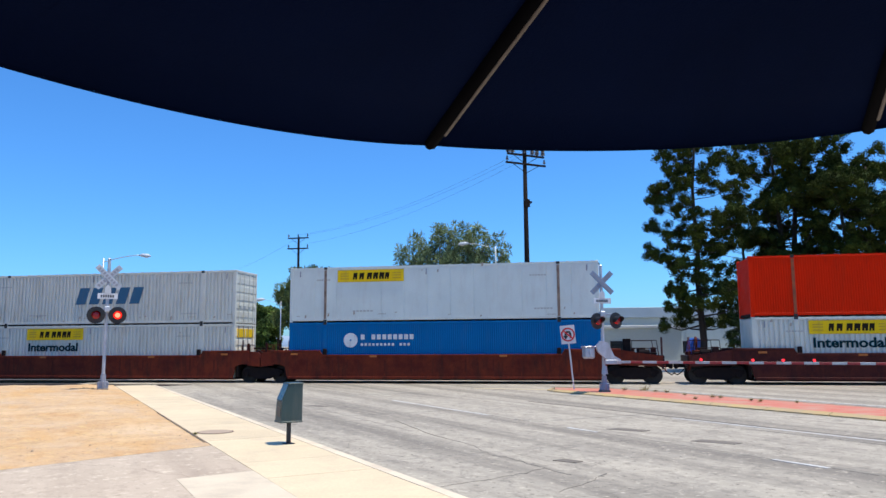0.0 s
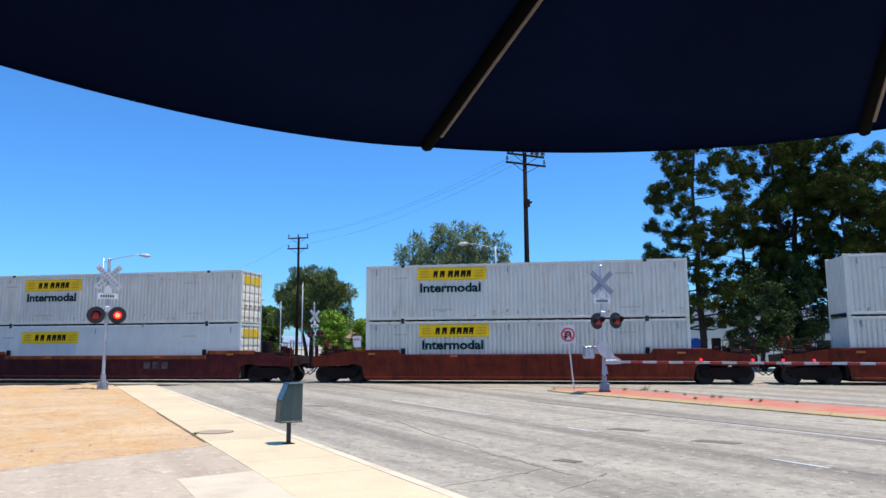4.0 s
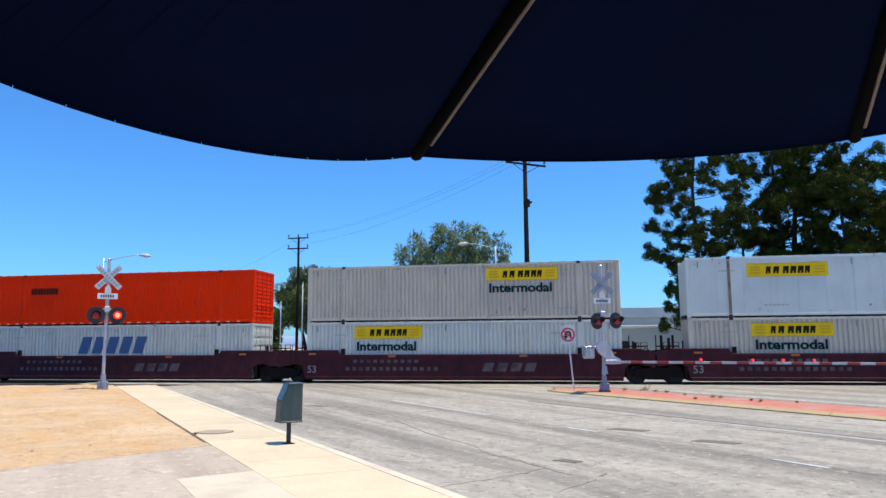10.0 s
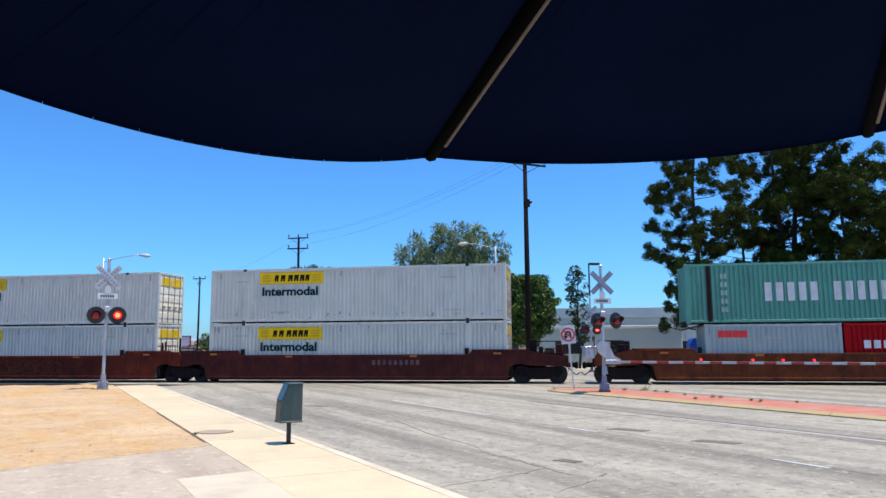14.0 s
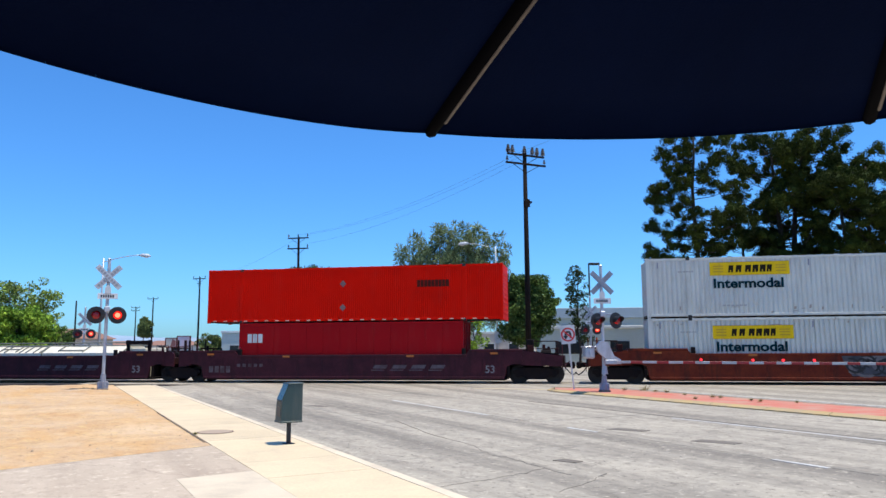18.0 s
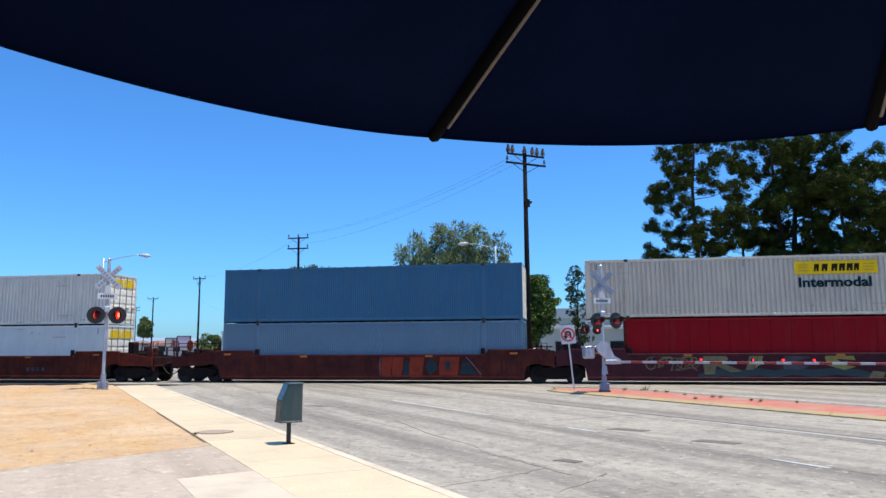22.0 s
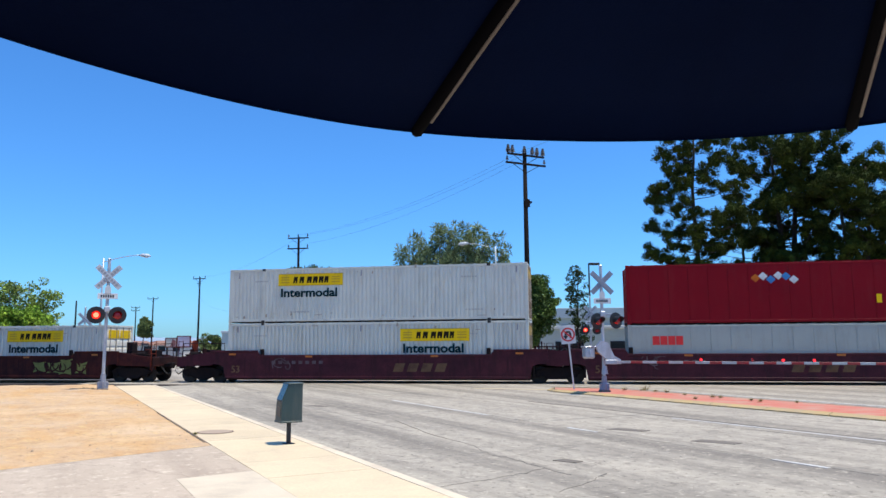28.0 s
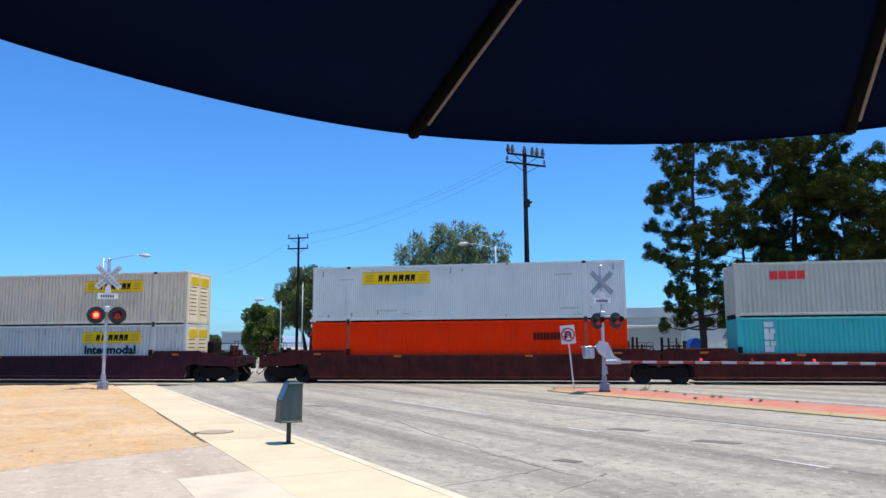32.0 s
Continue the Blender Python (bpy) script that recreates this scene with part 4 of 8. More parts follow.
def well_car(mat, singles, bumps, label, seed, edge=None):
    """A double-stack well car; origin at its middle on the rail. singles: which ends carry a coupler; bumps: which ends own a truck."""
    car = thing("well_car", label, "rail car", group="well cars of the train")
    top, mid, bot = 1.70, 1.46, 0.26
    rim = [(-8.5, 0.97), (-8.22, 0.86), (-8.1, bot), (8.1, bot), (8.22, 0.86), (8.5, 0.97), (9.0, 1.0), (9.0, top), (6.35, top), (6.15, mid), (-6.15, mid), (-6.35, top), (-9.0, top), (-9.0, 1.0)]

    def sill():
        return Geo().plate(rim, -1.44, -1.36).mesh("side_sill")
    sm = dyed(("sill",), sill, mat)
    part("side_sill", sm, car)
    part("side_sill", sm, car, m=pose(0, 0, 0, 0, 0, 180))
    deep = 0.20 if edge else 0.12
    edge = edge or mat
    tc_ = dyed(("tchord", deep), lambda: Geo().box(-6.2, -1.47, mid - deep, 6.2, -1.33, mid + 0.01, c=0.015).mesh("top_chord"), edge)
    bc_ = dyed(("bchord",), lambda: Geo().box(-8.05, -1.47, bot - 0.02, 8.05, -1.32, bot + 0.10, c=0.015).mesh("bottom_chord"), mat)
    ec_ = dyed(("echord", deep), lambda: Geo().box(6.3, -1.46, top - deep + 0.02, 9.0, -1.33, top + 0.01, c=0.015).mesh("end_chord"), edge)
    for turn in (0, 180):
        part("top_chord", tc_, car, m=pose(0, 0, 0, 0, 0, turn))
        part("bottom_chord", bc_, car, m=pose(0, 0, 0, 0, 0, turn))
        for dx in (0, -15.3):
            part("end_chord", ec_, car, m=pose(0, 0, 0, 0, 0, turn) @ pose(dx, 0, 0))
    lug = dyed(("lug",), lambda: Geo().box(-0.10, -1.45, mid - 0.02, 0.10, -1.31, mid + 0.32, c=0.03).mesh("guide_lug"), car_black)
    for sx in (-1, 1):
        part("guide_lug", lug, car, "dark guide lug", m=pose(sx * 6.05, 0, 0))
    rib = dyed(("rib",), lambda: Geo().box(-0.05, -1.4425, bot + 0.1, 0.05, -1.43, mid - 0.12, c=0.012).mesh("side_rib"), mat)
    for i in range(11):
        part("side_rib", rib, car, m=pose(-7.0 + 1.4 * i, 0, 0))
    fl = dyed(("wellfloor",), lambda: Geo().box(-8.1, -1.35, 0.17, 8.1, -0.9, 0.25).box(-8.1, 0.9, 0.17, 8.1, 1.35, 0.25)
              .box(-8.1, -0.95, 0.16, -7.2, 0.95, 0.25).box(7.2, -0.95, 0.16, 8.1, 0.95, 0.25).box(-0.3, -0.95, 0.16, 0.3, 0.95, 0.25).mesh("well_floor"), car_black)
    part("well_floor", fl, car)
    for sx, single, owns in ((-1, singles[0], bumps[0]), (1, singles[1], bumps[1])):
        tx = sx * 9.63
        end = Geo().box(min(sx * 8.3, sx * 9.5), -1.25, 0.98, max(sx * 8.3, sx * 9.5), 1.25, 1.34, c=0.03)
        if single:
            end.box(min(sx * 9.4, sx * 11.0), -1.1, 1.0, max(sx * 9.4, sx * 11.0), 1.1, 1.28, c=0.04)
            end.box(min(sx * 10.85, sx * 11.05), -1.25, 0.85, max(sx * 10.85, sx * 11.05), 1.25, 1.38, c=0.03)
        part("bulkhead", once(("bulkhead", sx), lambda: Geo().box(min(sx * 8.2, sx * 8.32), -1.3, 0.3, max(sx * 8.2, sx * 8.32), 1.3, 1.62, c=0.02).mesh("bulkhead", car_black)), car, "black end bulkhead")
        part("draft_sill", once(("draft", sx), lambda: Geo().box(min(sx * 8.3, sx * 9.3), -0.58, 0.36, max(sx * 8.3, sx * 9.3), 0.58, 1.0, c=0.03).mesh("draft_sill", car_black)), car, "black sill over the truck")
        part("end_platform", end.mesh("end_platform", end_grime), car, "dark end platform")
        far = 10.95 if single else 9.60
        wing = dyed(("wing", single), lambda: Geo().plate([(8.9, 0.92), (far, 0.86), (far, 1.36 if single else 1.5), (10.2 if single else 9.5, 1.46 if single else 1.62), (8.9, 1.66)], -1.40, -1.30).mesh("end_wing"), mat)
        wing2 = dyed(("wing2", single), lambda: Geo().plate([(-8.9, 1.66), (-(10.2 if single else 9.5), 1.46 if single else 1.62), (-far, 1.36 if single else 1.5), (-far, 0.86), (-8.9, 0.92)], -1.40, -1.30).mesh("end_wing"), mat)
        part("end_wing", wing if sx > 0 else wing2, car)
        part("end_wing", wing2 if sx > 0 else wing, car, m=pose(0, 0, 0, 0, 0, 180))
        if single:
            part("coupler", Geo().box(min(sx * 10.9, sx * 11.5), -0.16, 0.78, max(sx * 10.9, sx * 11.5), 0.16, 1.02, c=0.04)
                 .box(min(sx * 11.35, sx * 11.55), -0.22, 0.72, max(sx * 11.35, sx * 11.55), 0.2, 1.06, c=0.06).mesh("coupler", car_black), car)
            lad = Geo()
            for y in (-1.3, -0.85):
                lad.cyl((sx * 10.95, y, 0.7), (sx * 10.95, y, 2.25), 0.022, n=6)
            for z in (0.95, 1.25, 1.55, 1.85, 2.2):
                lad.cyl((sx * 10.95, -1.3, z), (sx * 10.95, -0.85, z), 0.018, n=6)
            part("grab_ladder", lad.mesh("grab_ladder", rust_car if seed % 2 else maroon_car), car)
            rail = Geo()
            for y in (-1.2, 1.2):
                rail.tube([(sx * 9.5, y, 1.3), (sx * 9.55, y, 2.1), (sx * 10.7, y, 2.1), (sx * 10.8, y, 1.3)], 0.024, n=6)
                rail.cyl((sx * 9.5, y, 1.72), (sx * 10.75, y, 1.72), 0.018, n=6)
            rail.box(min(sx * 9.5, sx * 9.62), -1.2, 1.45, max(sx * 9.5, sx * 9.62), 1.2, 1.58, c=0.01)
            part("handrail", rail.mesh("handrail", end_grime), car)
            part("brake_cylinder", Geo().cyl((sx * 9.9, -0.9, 1.48), (sx * 10.4, -0.9, 1.48), 0.19, n=12).cyl((sx * 10.4, -0.9, 1.48), (sx * 10.75, -0.9, 1.48), 0.04, n=8).mesh("brake_cylinder", car_black), car)
            part("valve_box", Geo().box(sx * 10.1 - 0.2, 0.2, 1.26, sx * 10.1 + 0.2, 0.85, 1.75, c=0.03).mesh("valve_box", car_black), car)
            part("air_hose", Geo().tube([(sx * 11.0, -0.35, 0.85), (sx * 11.25, -0.38, 0.55), (sx * 11.45, -0.36, 0.42), (sx * 11.62, -0.3, 0.55)], 0.03, n=6).mesh("air_hose", dark_gap), car)
            part("uncoupling_lever", Geo().tube([(sx * 11.06, -1.38, 0.62), (sx * 11.08, -1.2, 0.9), (sx * 11.1, -0.3, 0.95), (sx * 11.3, -0.1, 1.1)], 0.018, n=6).mesh("uncoupling_lever", mat), car)
            q = random.Random(seed * 5 + (sx > 0))
            for k in range(5):
                dx, y, w = 9.35 + 0.33 * k + q.uniform(-0.08, 0.08), q.uniform(-1.2, 1.1), q.uniform(0.05, 0.17)
                part("brake_gear", Geo().box(sx * dx - w, y - 0.16, 1.27, sx * dx + w, y + 0.16, q.uniform(1.45, 1.95), c=0.025).mesh("brake_gear", end_grime if k % 2 else brown_car), car, "rusty box of the brake gear")
            if sx > 0:
                part("tool_box", Geo().box(9.15, -0.9, 1.34, 9.52, -0.4, 2.2, c=0.03).mesh("tool_box", car_black), car)
            else:
                bw = Geo().cyl((sx * 10.5, -0.4, 1.2), (sx * 10.5, -0.4, 2.15), 0.05, n=8).cyl((sx * 10.55, -0.4, 2.0), (sx * 10.47, -0.4, 2.0), 0.28, n=14)
                bw.box(sx * 10.5 - 0.15, -0.75, 1.28, sx * 10.5 + 0.15, 0.1, 1.62, c=0.03)
                part("hand_brake", bw.mesh("hand_brake", rust_car), car)
        else:
            # cross-over gear above the shared truck: bearing arm, hoses and grab irons
            part("bearing_arm", once(("bearing", sx), lambda: Geo().box(min(sx * 9.2, sx * 9.62), -0.5, 1.3, max(sx * 9.2, sx * 9.62), 0.5, 1.5, c=0.04)
                 .cyl((sx * 9.3, -1.05, 1.34), (sx * 9.3, -1.05, 1.62), 0.10, n=10).cyl((sx * 9.3, 1.05, 1.34), (sx * 9.3, 1.05, 1.62), 0.10, n=10).mesh("bearing_arm", car_black)), car)
            part("air_hose", once(("hose", sx), lambda: Geo().tube([(sx * 8.9, -0.7, 1.35), (sx * 9.2, -0.72, 1.75), (sx * 9.5, -0.7, 1.55), (sx * 9.62, -0.68, 1.4)], 0.03, n=6)
                 .tube([(sx * 8.8, -1.0, 1.3), (sx * 9.1, -1.04, 1.08), (sx * 9.5, -1.0, 1.2)], 0.025, n=6).mesh("air_hose", dark_gap)), car)
            irons = Geo()
            for dx in (8.55, 8.95):
                irons.tube([(sx * dx, -1.36, 1.6), (sx * dx, -1.38, 2.0), (sx * (dx + 0.3), -1.38, 2.0), (sx * (dx + 0.3), -1.36, 1.6)], 0.02, n=6)
            part("grab_iron", irons.mesh("grab_iron", mat), car)
            q = random.Random(seed * 2 + (sx > 0))
            for k in range(7 if sx < 0 else 4):
                dx, y = 8.28 + 0.19 * k + q.uniform(-0.04, 0.04), q.uniform(-1.25, 1.1)
                w, top_z = q.uniform(0.025, 0.075), q.uniform(1.6, 2.4)
                part("rack_post", Geo().box(sx * dx - w, y - 0.04, 1.3, sx * dx + w, y + 0.04, top_z, c=0.008).mesh("rack_post", end_grime), car, "dark post over the joint")
            for k, (z, y) in enumerate(((1.52, -1.1), (1.78, 0.6))):
                part("rack_rail", once(("rackrail", sx, k), lambda: Geo().box(min(sx * 8.3, sx * 9.45), y - 0.03, z, max(sx * 8.3, sx * 9.45), y + 0.03, z + 0.07, c=0.01).mesh("rack_rail", end_grime)), car, "dark rail over the joint")
        if owns:
            fr = once(("truckframe",), lambda: truck_frame())
            tr = part("truck", fr, car, "black two-axle truck", m=pose(tx, 0, 0))
            ws = once(("wheelset",), lambda: wheelset())
            for ax in (-0.89, 0.89):
                part("wheelset", ws, tr, m=pose(ax, 0, 0.44))
    refl = once(("refl",), lambda: Geo().plate([(-0.19, 0), (0.19, 0), (0.19, 0.10), (-0.19, 0.10)], -0.006, 0).mesh("reflector", orange_plate))
    for x in (-7.7, -3.4, 3.3, 7.6):
        part("reflector", refl, car, "orange reflector plate", m=pose(x, -1.475, mid - 0.125 if abs(x) < 6 else top - 0.24))
    return car


def truck_frame():
    g = Geo()
    for y in (-1.02, 1.02):
        pts = [(-1.15, 0.50), (-0.62, 0.34), (-0.45, 0.22), (0.45, 0.22), (0.62, 0.34), (1.15, 0.50), (1.15, 0.66), (0.55, 0.80), (-0.55, 0.80), (-1.15, 0.66)]
        g.plate(pts, y - 0.09, y + 0.09)
        for x in (-0.12, 0.02, 0.16):
            g.cyl((x - 0.02, y - 0.02, 0.3), (x - 0.02, y - 0.02, 0.7), 0.07, n=8)
        for x in (-0.89, 0.89):
            g.cyl((x, y - 0.13, 0.46), (x, y + 0.1, 0.46), 0.14, n=10)
    g.box(-0.28, -1.0, 0.45, 0.28, 1.0, 0.85, c=0.04)
    g.cyl((0, 0, 0.8), (0, 0, 1.05), 0.3, n=12)
    return g.mesh("truck", car_black)


def wheelset():
    g = Geo().cyl((0, -0.95, 0), (0, 0.95, 0), 0.08, n=8)
    for sy in (-1, 1):
        g.cyl((0, sy * 0.69, 0), (0, sy * 0.82, 0), 0.44, n=20)
        g.cyl((0, sy * 0.665, 0), (0, sy * 0.69, 0), 0.475, n=20)
        g.cyl((0, sy * 0.80, 0), (0, sy * 0.84, 0), 0.16, n=10)
    return g.mesh("wheelset", wheel_steel)


TRAIN = []                                   # (thing, x at the start, y, z)


def put(ob, x, z):
    TRAIN.append((ob, x, z))
    ob.matrix_basis = pose(x, TRACK_Y, z)


def plain53(x0, z, kind, mat, label, h=2.9, L=16.15, off=None, word=True, low=0.0, **kw):
    c = container(L, h, kind, mat, label, **kw)
    if off is not None:
        company_plate(c, L, h, off, word, low)
    put(c, x0 + L / 2, z)
    return c


LOW, HIGH = 0.262, 3.17
T_W = "white corrugated container with a yellow plate and green lettering"
T_P = "white container with a yellow plate"
T_B = "beige corrugated container with a yellow plate and green lettering"


def plated(x0, level, off=2.65, word=True, kind="corr", mat=None, label=None, low=0.0, slots=False):
    kind = "soft" if kind == "corr" and level == HIGH and mat is None else kind
    return plain53(x0, level, kind, mat or white_paint, label or (T_W if word else T_P), off=off, word=word, low=low, plate=True, slots=slots)


def ribbon(g, pts, w, off):
    """A flat sprayed stroke through points in x and z; it thins towards its ends."""
    n = len(pts)
    vs = []
    for i, (x, z) in enumerate(pts):
        x0, z0 = pts[max(0, i - 1)]
        x1, z1 = pts[min(n - 1, i + 1)]
        d = math.hypot(x1 - x0, z1 - z0) or 1.0
        r = w * (0.55 if i in (0, n - 1) else 1.0) / 2
        vs += [(x - (z1 - z0) / d * r, off, z + (x1 - x0) / d * r), (x + (z1 - z0) / d * r, off, z - (x1 - x0) / d * r)]
    g.add(vs, [(2 * i, 2 * i + 1, 2 * i + 3, 2 * i + 2) for i in range(n - 1)])


def spray(car, g, mat, label="sprayed graffiti shapes"):
    tagged(part("graffiti", g.mesh("graffiti", mat), car, label), label, kind="stuff")


def curls(g, q, x, w, z, h, n, off, thick):
    """Loose curved strokes over a stretch of the car's side."""
    for i in range(n):
        cx, cz = x + w * (i + q.random()) / n, z + h * q.uniform(0.25, 0.75)
        r, a0, turn = q.uniform(0.14, 0.3), q.uniform(0, 6.28), q.choice((-1, 1)) * q.uniform(1.8, 4.2)
        pts = [(cx + r * 1.25 * math.cos(a0 + turn * k / 7) + 0.04 * k, min(z + h, max(z, cz + r * 1.3 * math.sin(a0 + turn * k / 7)))) for k in range(8)]
        ribbon(g, pts, thick * q.uniform(0.6, 1.3), off - 0.0005 * (i % 4))


def graffiti(car, x, w, mats, seed, z=0.40, h=0.9):
    """Sprayed work on the car's side: jagged bodies in the first colour, curved strokes in the next; one colour alone is a scribble."""
    q = random.Random(seed)
    if len(mats) == 1:
        g = Geo()
        curls(g, q, x, w, z + 0.1, h - 0.2, int(w / 0.14), -1.4445, 0.055)
        return spray(car, g, mats[0], "sprayed scribble")
    n = max(2, int(w / 0.85))
    g = Geo()
    for i in range(n):
        cx = x + w * (i + 0.5) / n + q.uniform(-0.06, 0.06)
        ww, lean = w / n * q.uniform(0.42, 0.54), q.uniform(-0.12, 0.2)
        lo, hi = z + q.uniform(0, 0.16), z + h * q.uniform(0.78, 1.0)
        g.plate([(cx - ww, lo), (cx - ww * 0.1, lo + q.uniform(-0.03, 0.14)), (cx + ww * q.uniform(0.8, 1.1), lo), (cx + ww * 0.7 + lean * 0.5, (lo + hi) / 2),
                 (cx + ww * 0.95 + lean, hi), (cx + lean, hi - q.uniform(0, 0.2)), (cx - ww * 0.9 + lean, hi - 0.04), (cx - ww * 0.6 + lean * 0.5, (lo + hi) / 2)], -1.4445 - 0.0012 * (i % 2), -1.436)
    spray(car, g, mats[0])
    for k, mat in enumerate(mats[1:]):
        g = Geo()
        curls(g, q, x, w, z + 0.06, h - 0.12, int(w / 0.28), -1.4475 - 0.003 * k, 0.085)
        spray(car, g, mat)


def slate_piece(car, x0, x1):
    """A long slate-grey sprayed piece with dark curved lines and pale edges."""
    q = random.Random(77)
    g = Geo().plate([(x0, 1.36), (x0 + 0.14, 0.9), (x0 + 0.42, 0.42), (x1, 0.38), (x1, 1.42), (x0 + 0.9, 1.42), (x0 + 0.3, 1.44)], -1.4435, -1.436)
    spray(car, g, slate_ink)
    for mat, step, thick, off in ((silver_ink, 0.22, 0.15, -1.4455), (dark_gap, 0.15, 0.08, -1.449)):
        g = Geo()
        curls(g, q, x0 + 0.2, x1 - x0 - 0.3, 0.42, 0.98, int((x1 - x0) / step), off, thick)
        spray(car, g, mat)


def outlined_panel(car):
    """Red-orange sprayed blocks with dark wedges between them and a pale outline."""
    a = -8.075
    g = Geo()
    for k, (xa, xb, lean) in enumerate(((8.88, 9.42, 0.0), (9.46, 10.0, 0.03), (10.36, 11.1, -0.03), (11.92, 12.9, 0.0))):
        g.plate([(a + xa, 0.44), (a + xb - 0.06, 0.42), (a + xb + lean, 0.9), (a + xb + 0.05, 1.34), (a + xa + 0.04, 1.36), (a + xa - 0.02, 0.9)], -1.4445 - 0.001 * (k % 2), -1.436)
    g.plate([(a + 8.9, 0.30), (a + 14.4, 0.28), (a + 14.0, 0.40), (a + 8.9, 0.42)], -1.4432, -1.436)
    spray(car, g, red_spray)
    g = Geo()
    for pts in (((10.02, 0.42), (10.36, 0.42), (10.30, 1.20), (10.12, 1.10)), ((11.15, 0.85), (11.45, 0.42), (11.85, 0.8), (11.5, 1.3)), ((12.95, 0.5), (13.85, 0.46), (13.35, 1.1), (13.1, 1.0)), ((12.25, 0.7), (12.45, 0.7), (12.5, 1.15), (12.2, 1.1))):
        g.plate([(a + x, z) for x, z in pts], -1.4475, -1.436)
    spray(car, g, deep_teal)
    g = Geo()
    ribbon(g, [(a + 8.82, 0.42), (a + 8.80, 1.0), (a + 8.86, 1.40), (a + 10.0, 1.43), (a + 11.6, 1.41), (a + 13.2, 1.42), (a + 13.6, 1.0), (a + 14.05, 0.44)], 0.05, -1.4485)
    spray(car, g, silver_ink)


def pale_piece(car):
    """Olive-cream, grey and lime sprayed shapes over a teal cloud, beside a pale scribble."""
    a = -8.075
    g = Geo()
    ribbon(g, [(a + 5.1, 0.42), (a + 5.6, 0.46), (a + 6.3, 0.62), (a + 7.0, 0.5), (a + 7.8, 0.62), (a + 8.5, 0.5), (a + 9.3, 0.66), (a + 10.2, 0.54), (a + 11.2, 0.66), (a + 12.1, 0.56), (a + 12.9, 0.42)], 0.34, -1.4440)
    spray(car, g, teal_ink)
    olive = ((5.35, 0.95), (5.35, 1.40), (6.3, 1.42), (6.5, 1.2), (6.25, 1.0), (7.1, 0.65), (6.6, 0.58), (5.95, 0.88), (5.85, 0.5), (5.4, 0.48))
    lime = ((10.7, 1.3), (11.0, 1.42), (11.9, 1.38), (12.0, 1.15), (11.2, 1.2), (11.5, 0.95), (12.0, 0.85), (11.5, 0.70), (10.8, 0.92))
    grey = ((8.9, 0.75), (8.85, 1.2), (9.1, 1.42), (9.8, 1.4), (10.1, 1.25), (9.55, 1.15), (9.65, 0.95), (10.0, 0.85), (9.5, 0.7))
    for mat, shapes in ((olive_spray, (olive, ((7.25, 0.7), (7.45, 1.42), (7.8, 1.42), (7.6, 0.72)), ((12.5, 0.36), (13.1, 0.34), (13.2, 0.6), (12.7, 0.66)))),
                        (lime_ink, (lime, ((7.64, 0.76), (7.82, 1.4), (8.05, 1.40), (7.95, 1.0)))), (slate_ink, (grey,))):
        g = Geo()
        for k, pts in enumerate(shapes):
            g.plate([(a + x, z) for x, z in pts], -1.4470 - 0.001 * k, -1.436)
        spray(car, g, mat)
    g = Geo()
    curls(g, random.Random(5), a + 2.8, 2.2, 0.68, 0.62, 22, -1.4465, 0.05)
    spray(car, g, olive_spray, "pale sprayed scribble")


def car_marks(car, x, w, n, h, mat, z=0.62, slant=0.0, label="row of plain marks"):
    tagged(part("reporting_mark", dyed(("mark", n, w, h, slant), lambda: blocks(n, w, h, slant, 0.55 if 0.1 < h < 0.3 and not slant else 0.7), mat), car, label, m=pose(-8.075 + x, -1.442, z)), label, kind="stuff")


NUM53 = word_mesh("53", 0.36, num_ink, 0.008)


def num53(car, x, ink=None):
    me = dyed(("num53",), lambda: NUM53.copy(), ink) if ink else NUM53
    part("lettering", me, car, "faded tan number 53" if ink else "faded grey number 53", m=pose(-8.075 + x, -1.445, 0.55, 90, 0, 0))


def car_at(x0, mat, singles, bumps, label, seed, edge=None):
    car = well_car(mat, singles, bumps, label, seed, edge)
    put(car, x0 + 8.075, 0.0)
    return car


R_CAR = "rust-red double-stack well car, weathered"
B_CAR = "rust-brown double-stack well car, grimy"
A_CAR = "faded amber double-stack well car with dark streaks"
M_CAR = "dark maroon double-stack well car with faded grey marks"
ONE, HEAD, MIDDLE, TAIL = ((True, True), (True, True)), ((True, False), (True, False)), ((False, False), (True, False)), ((False, True), (True, True))


def slant_logo(c, x, z, mat):
    logo(c, 16.15, x, z, 4.2, 0.92, 5, mat, "row of slanted blue logo blocks", slant=0.28, fill=0.72)


def disc_logo(c, x):
    ring = once(("disc",), lambda: ring_mesh(0.05, 0.38).copy())
    if not ring.materials:
        ring.materials.append(white_ink)
    part("logo_mark", ring, c, "white round logo", m=pose(-8.075 + x, FACE, 1.95))
    logo(c, 16.15, x + 0.55, 1.98, 2.9, 0.26, 10, white_ink, "row of white logo blocks", gap=1, fill=0.7)
    logo(c, 16.15, x + 0.55, 1.66, 2.7, 0.13, 13, white_ink, "row of small white logo blocks", gap=9, fill=0.6)


def dark_tag(c, L, x, z, w):
    logo(c, L, x, z, w, 0.36, 9, tag_ink, "dark row of logo blocks", fill=0.88)


def rail_dashes(c):
    me = dyed(("dashes",), lambda: blocks(26, 15.4, 0.055, 0.0, 0.34), scuff_pale)
    tagged(part("rail_dash", me, c, "pale dashed tape on the bottom rail", m=pose(-7.7, FACE, 0.075)), "pale dashed tape on the bottom rail", kind="stuff")


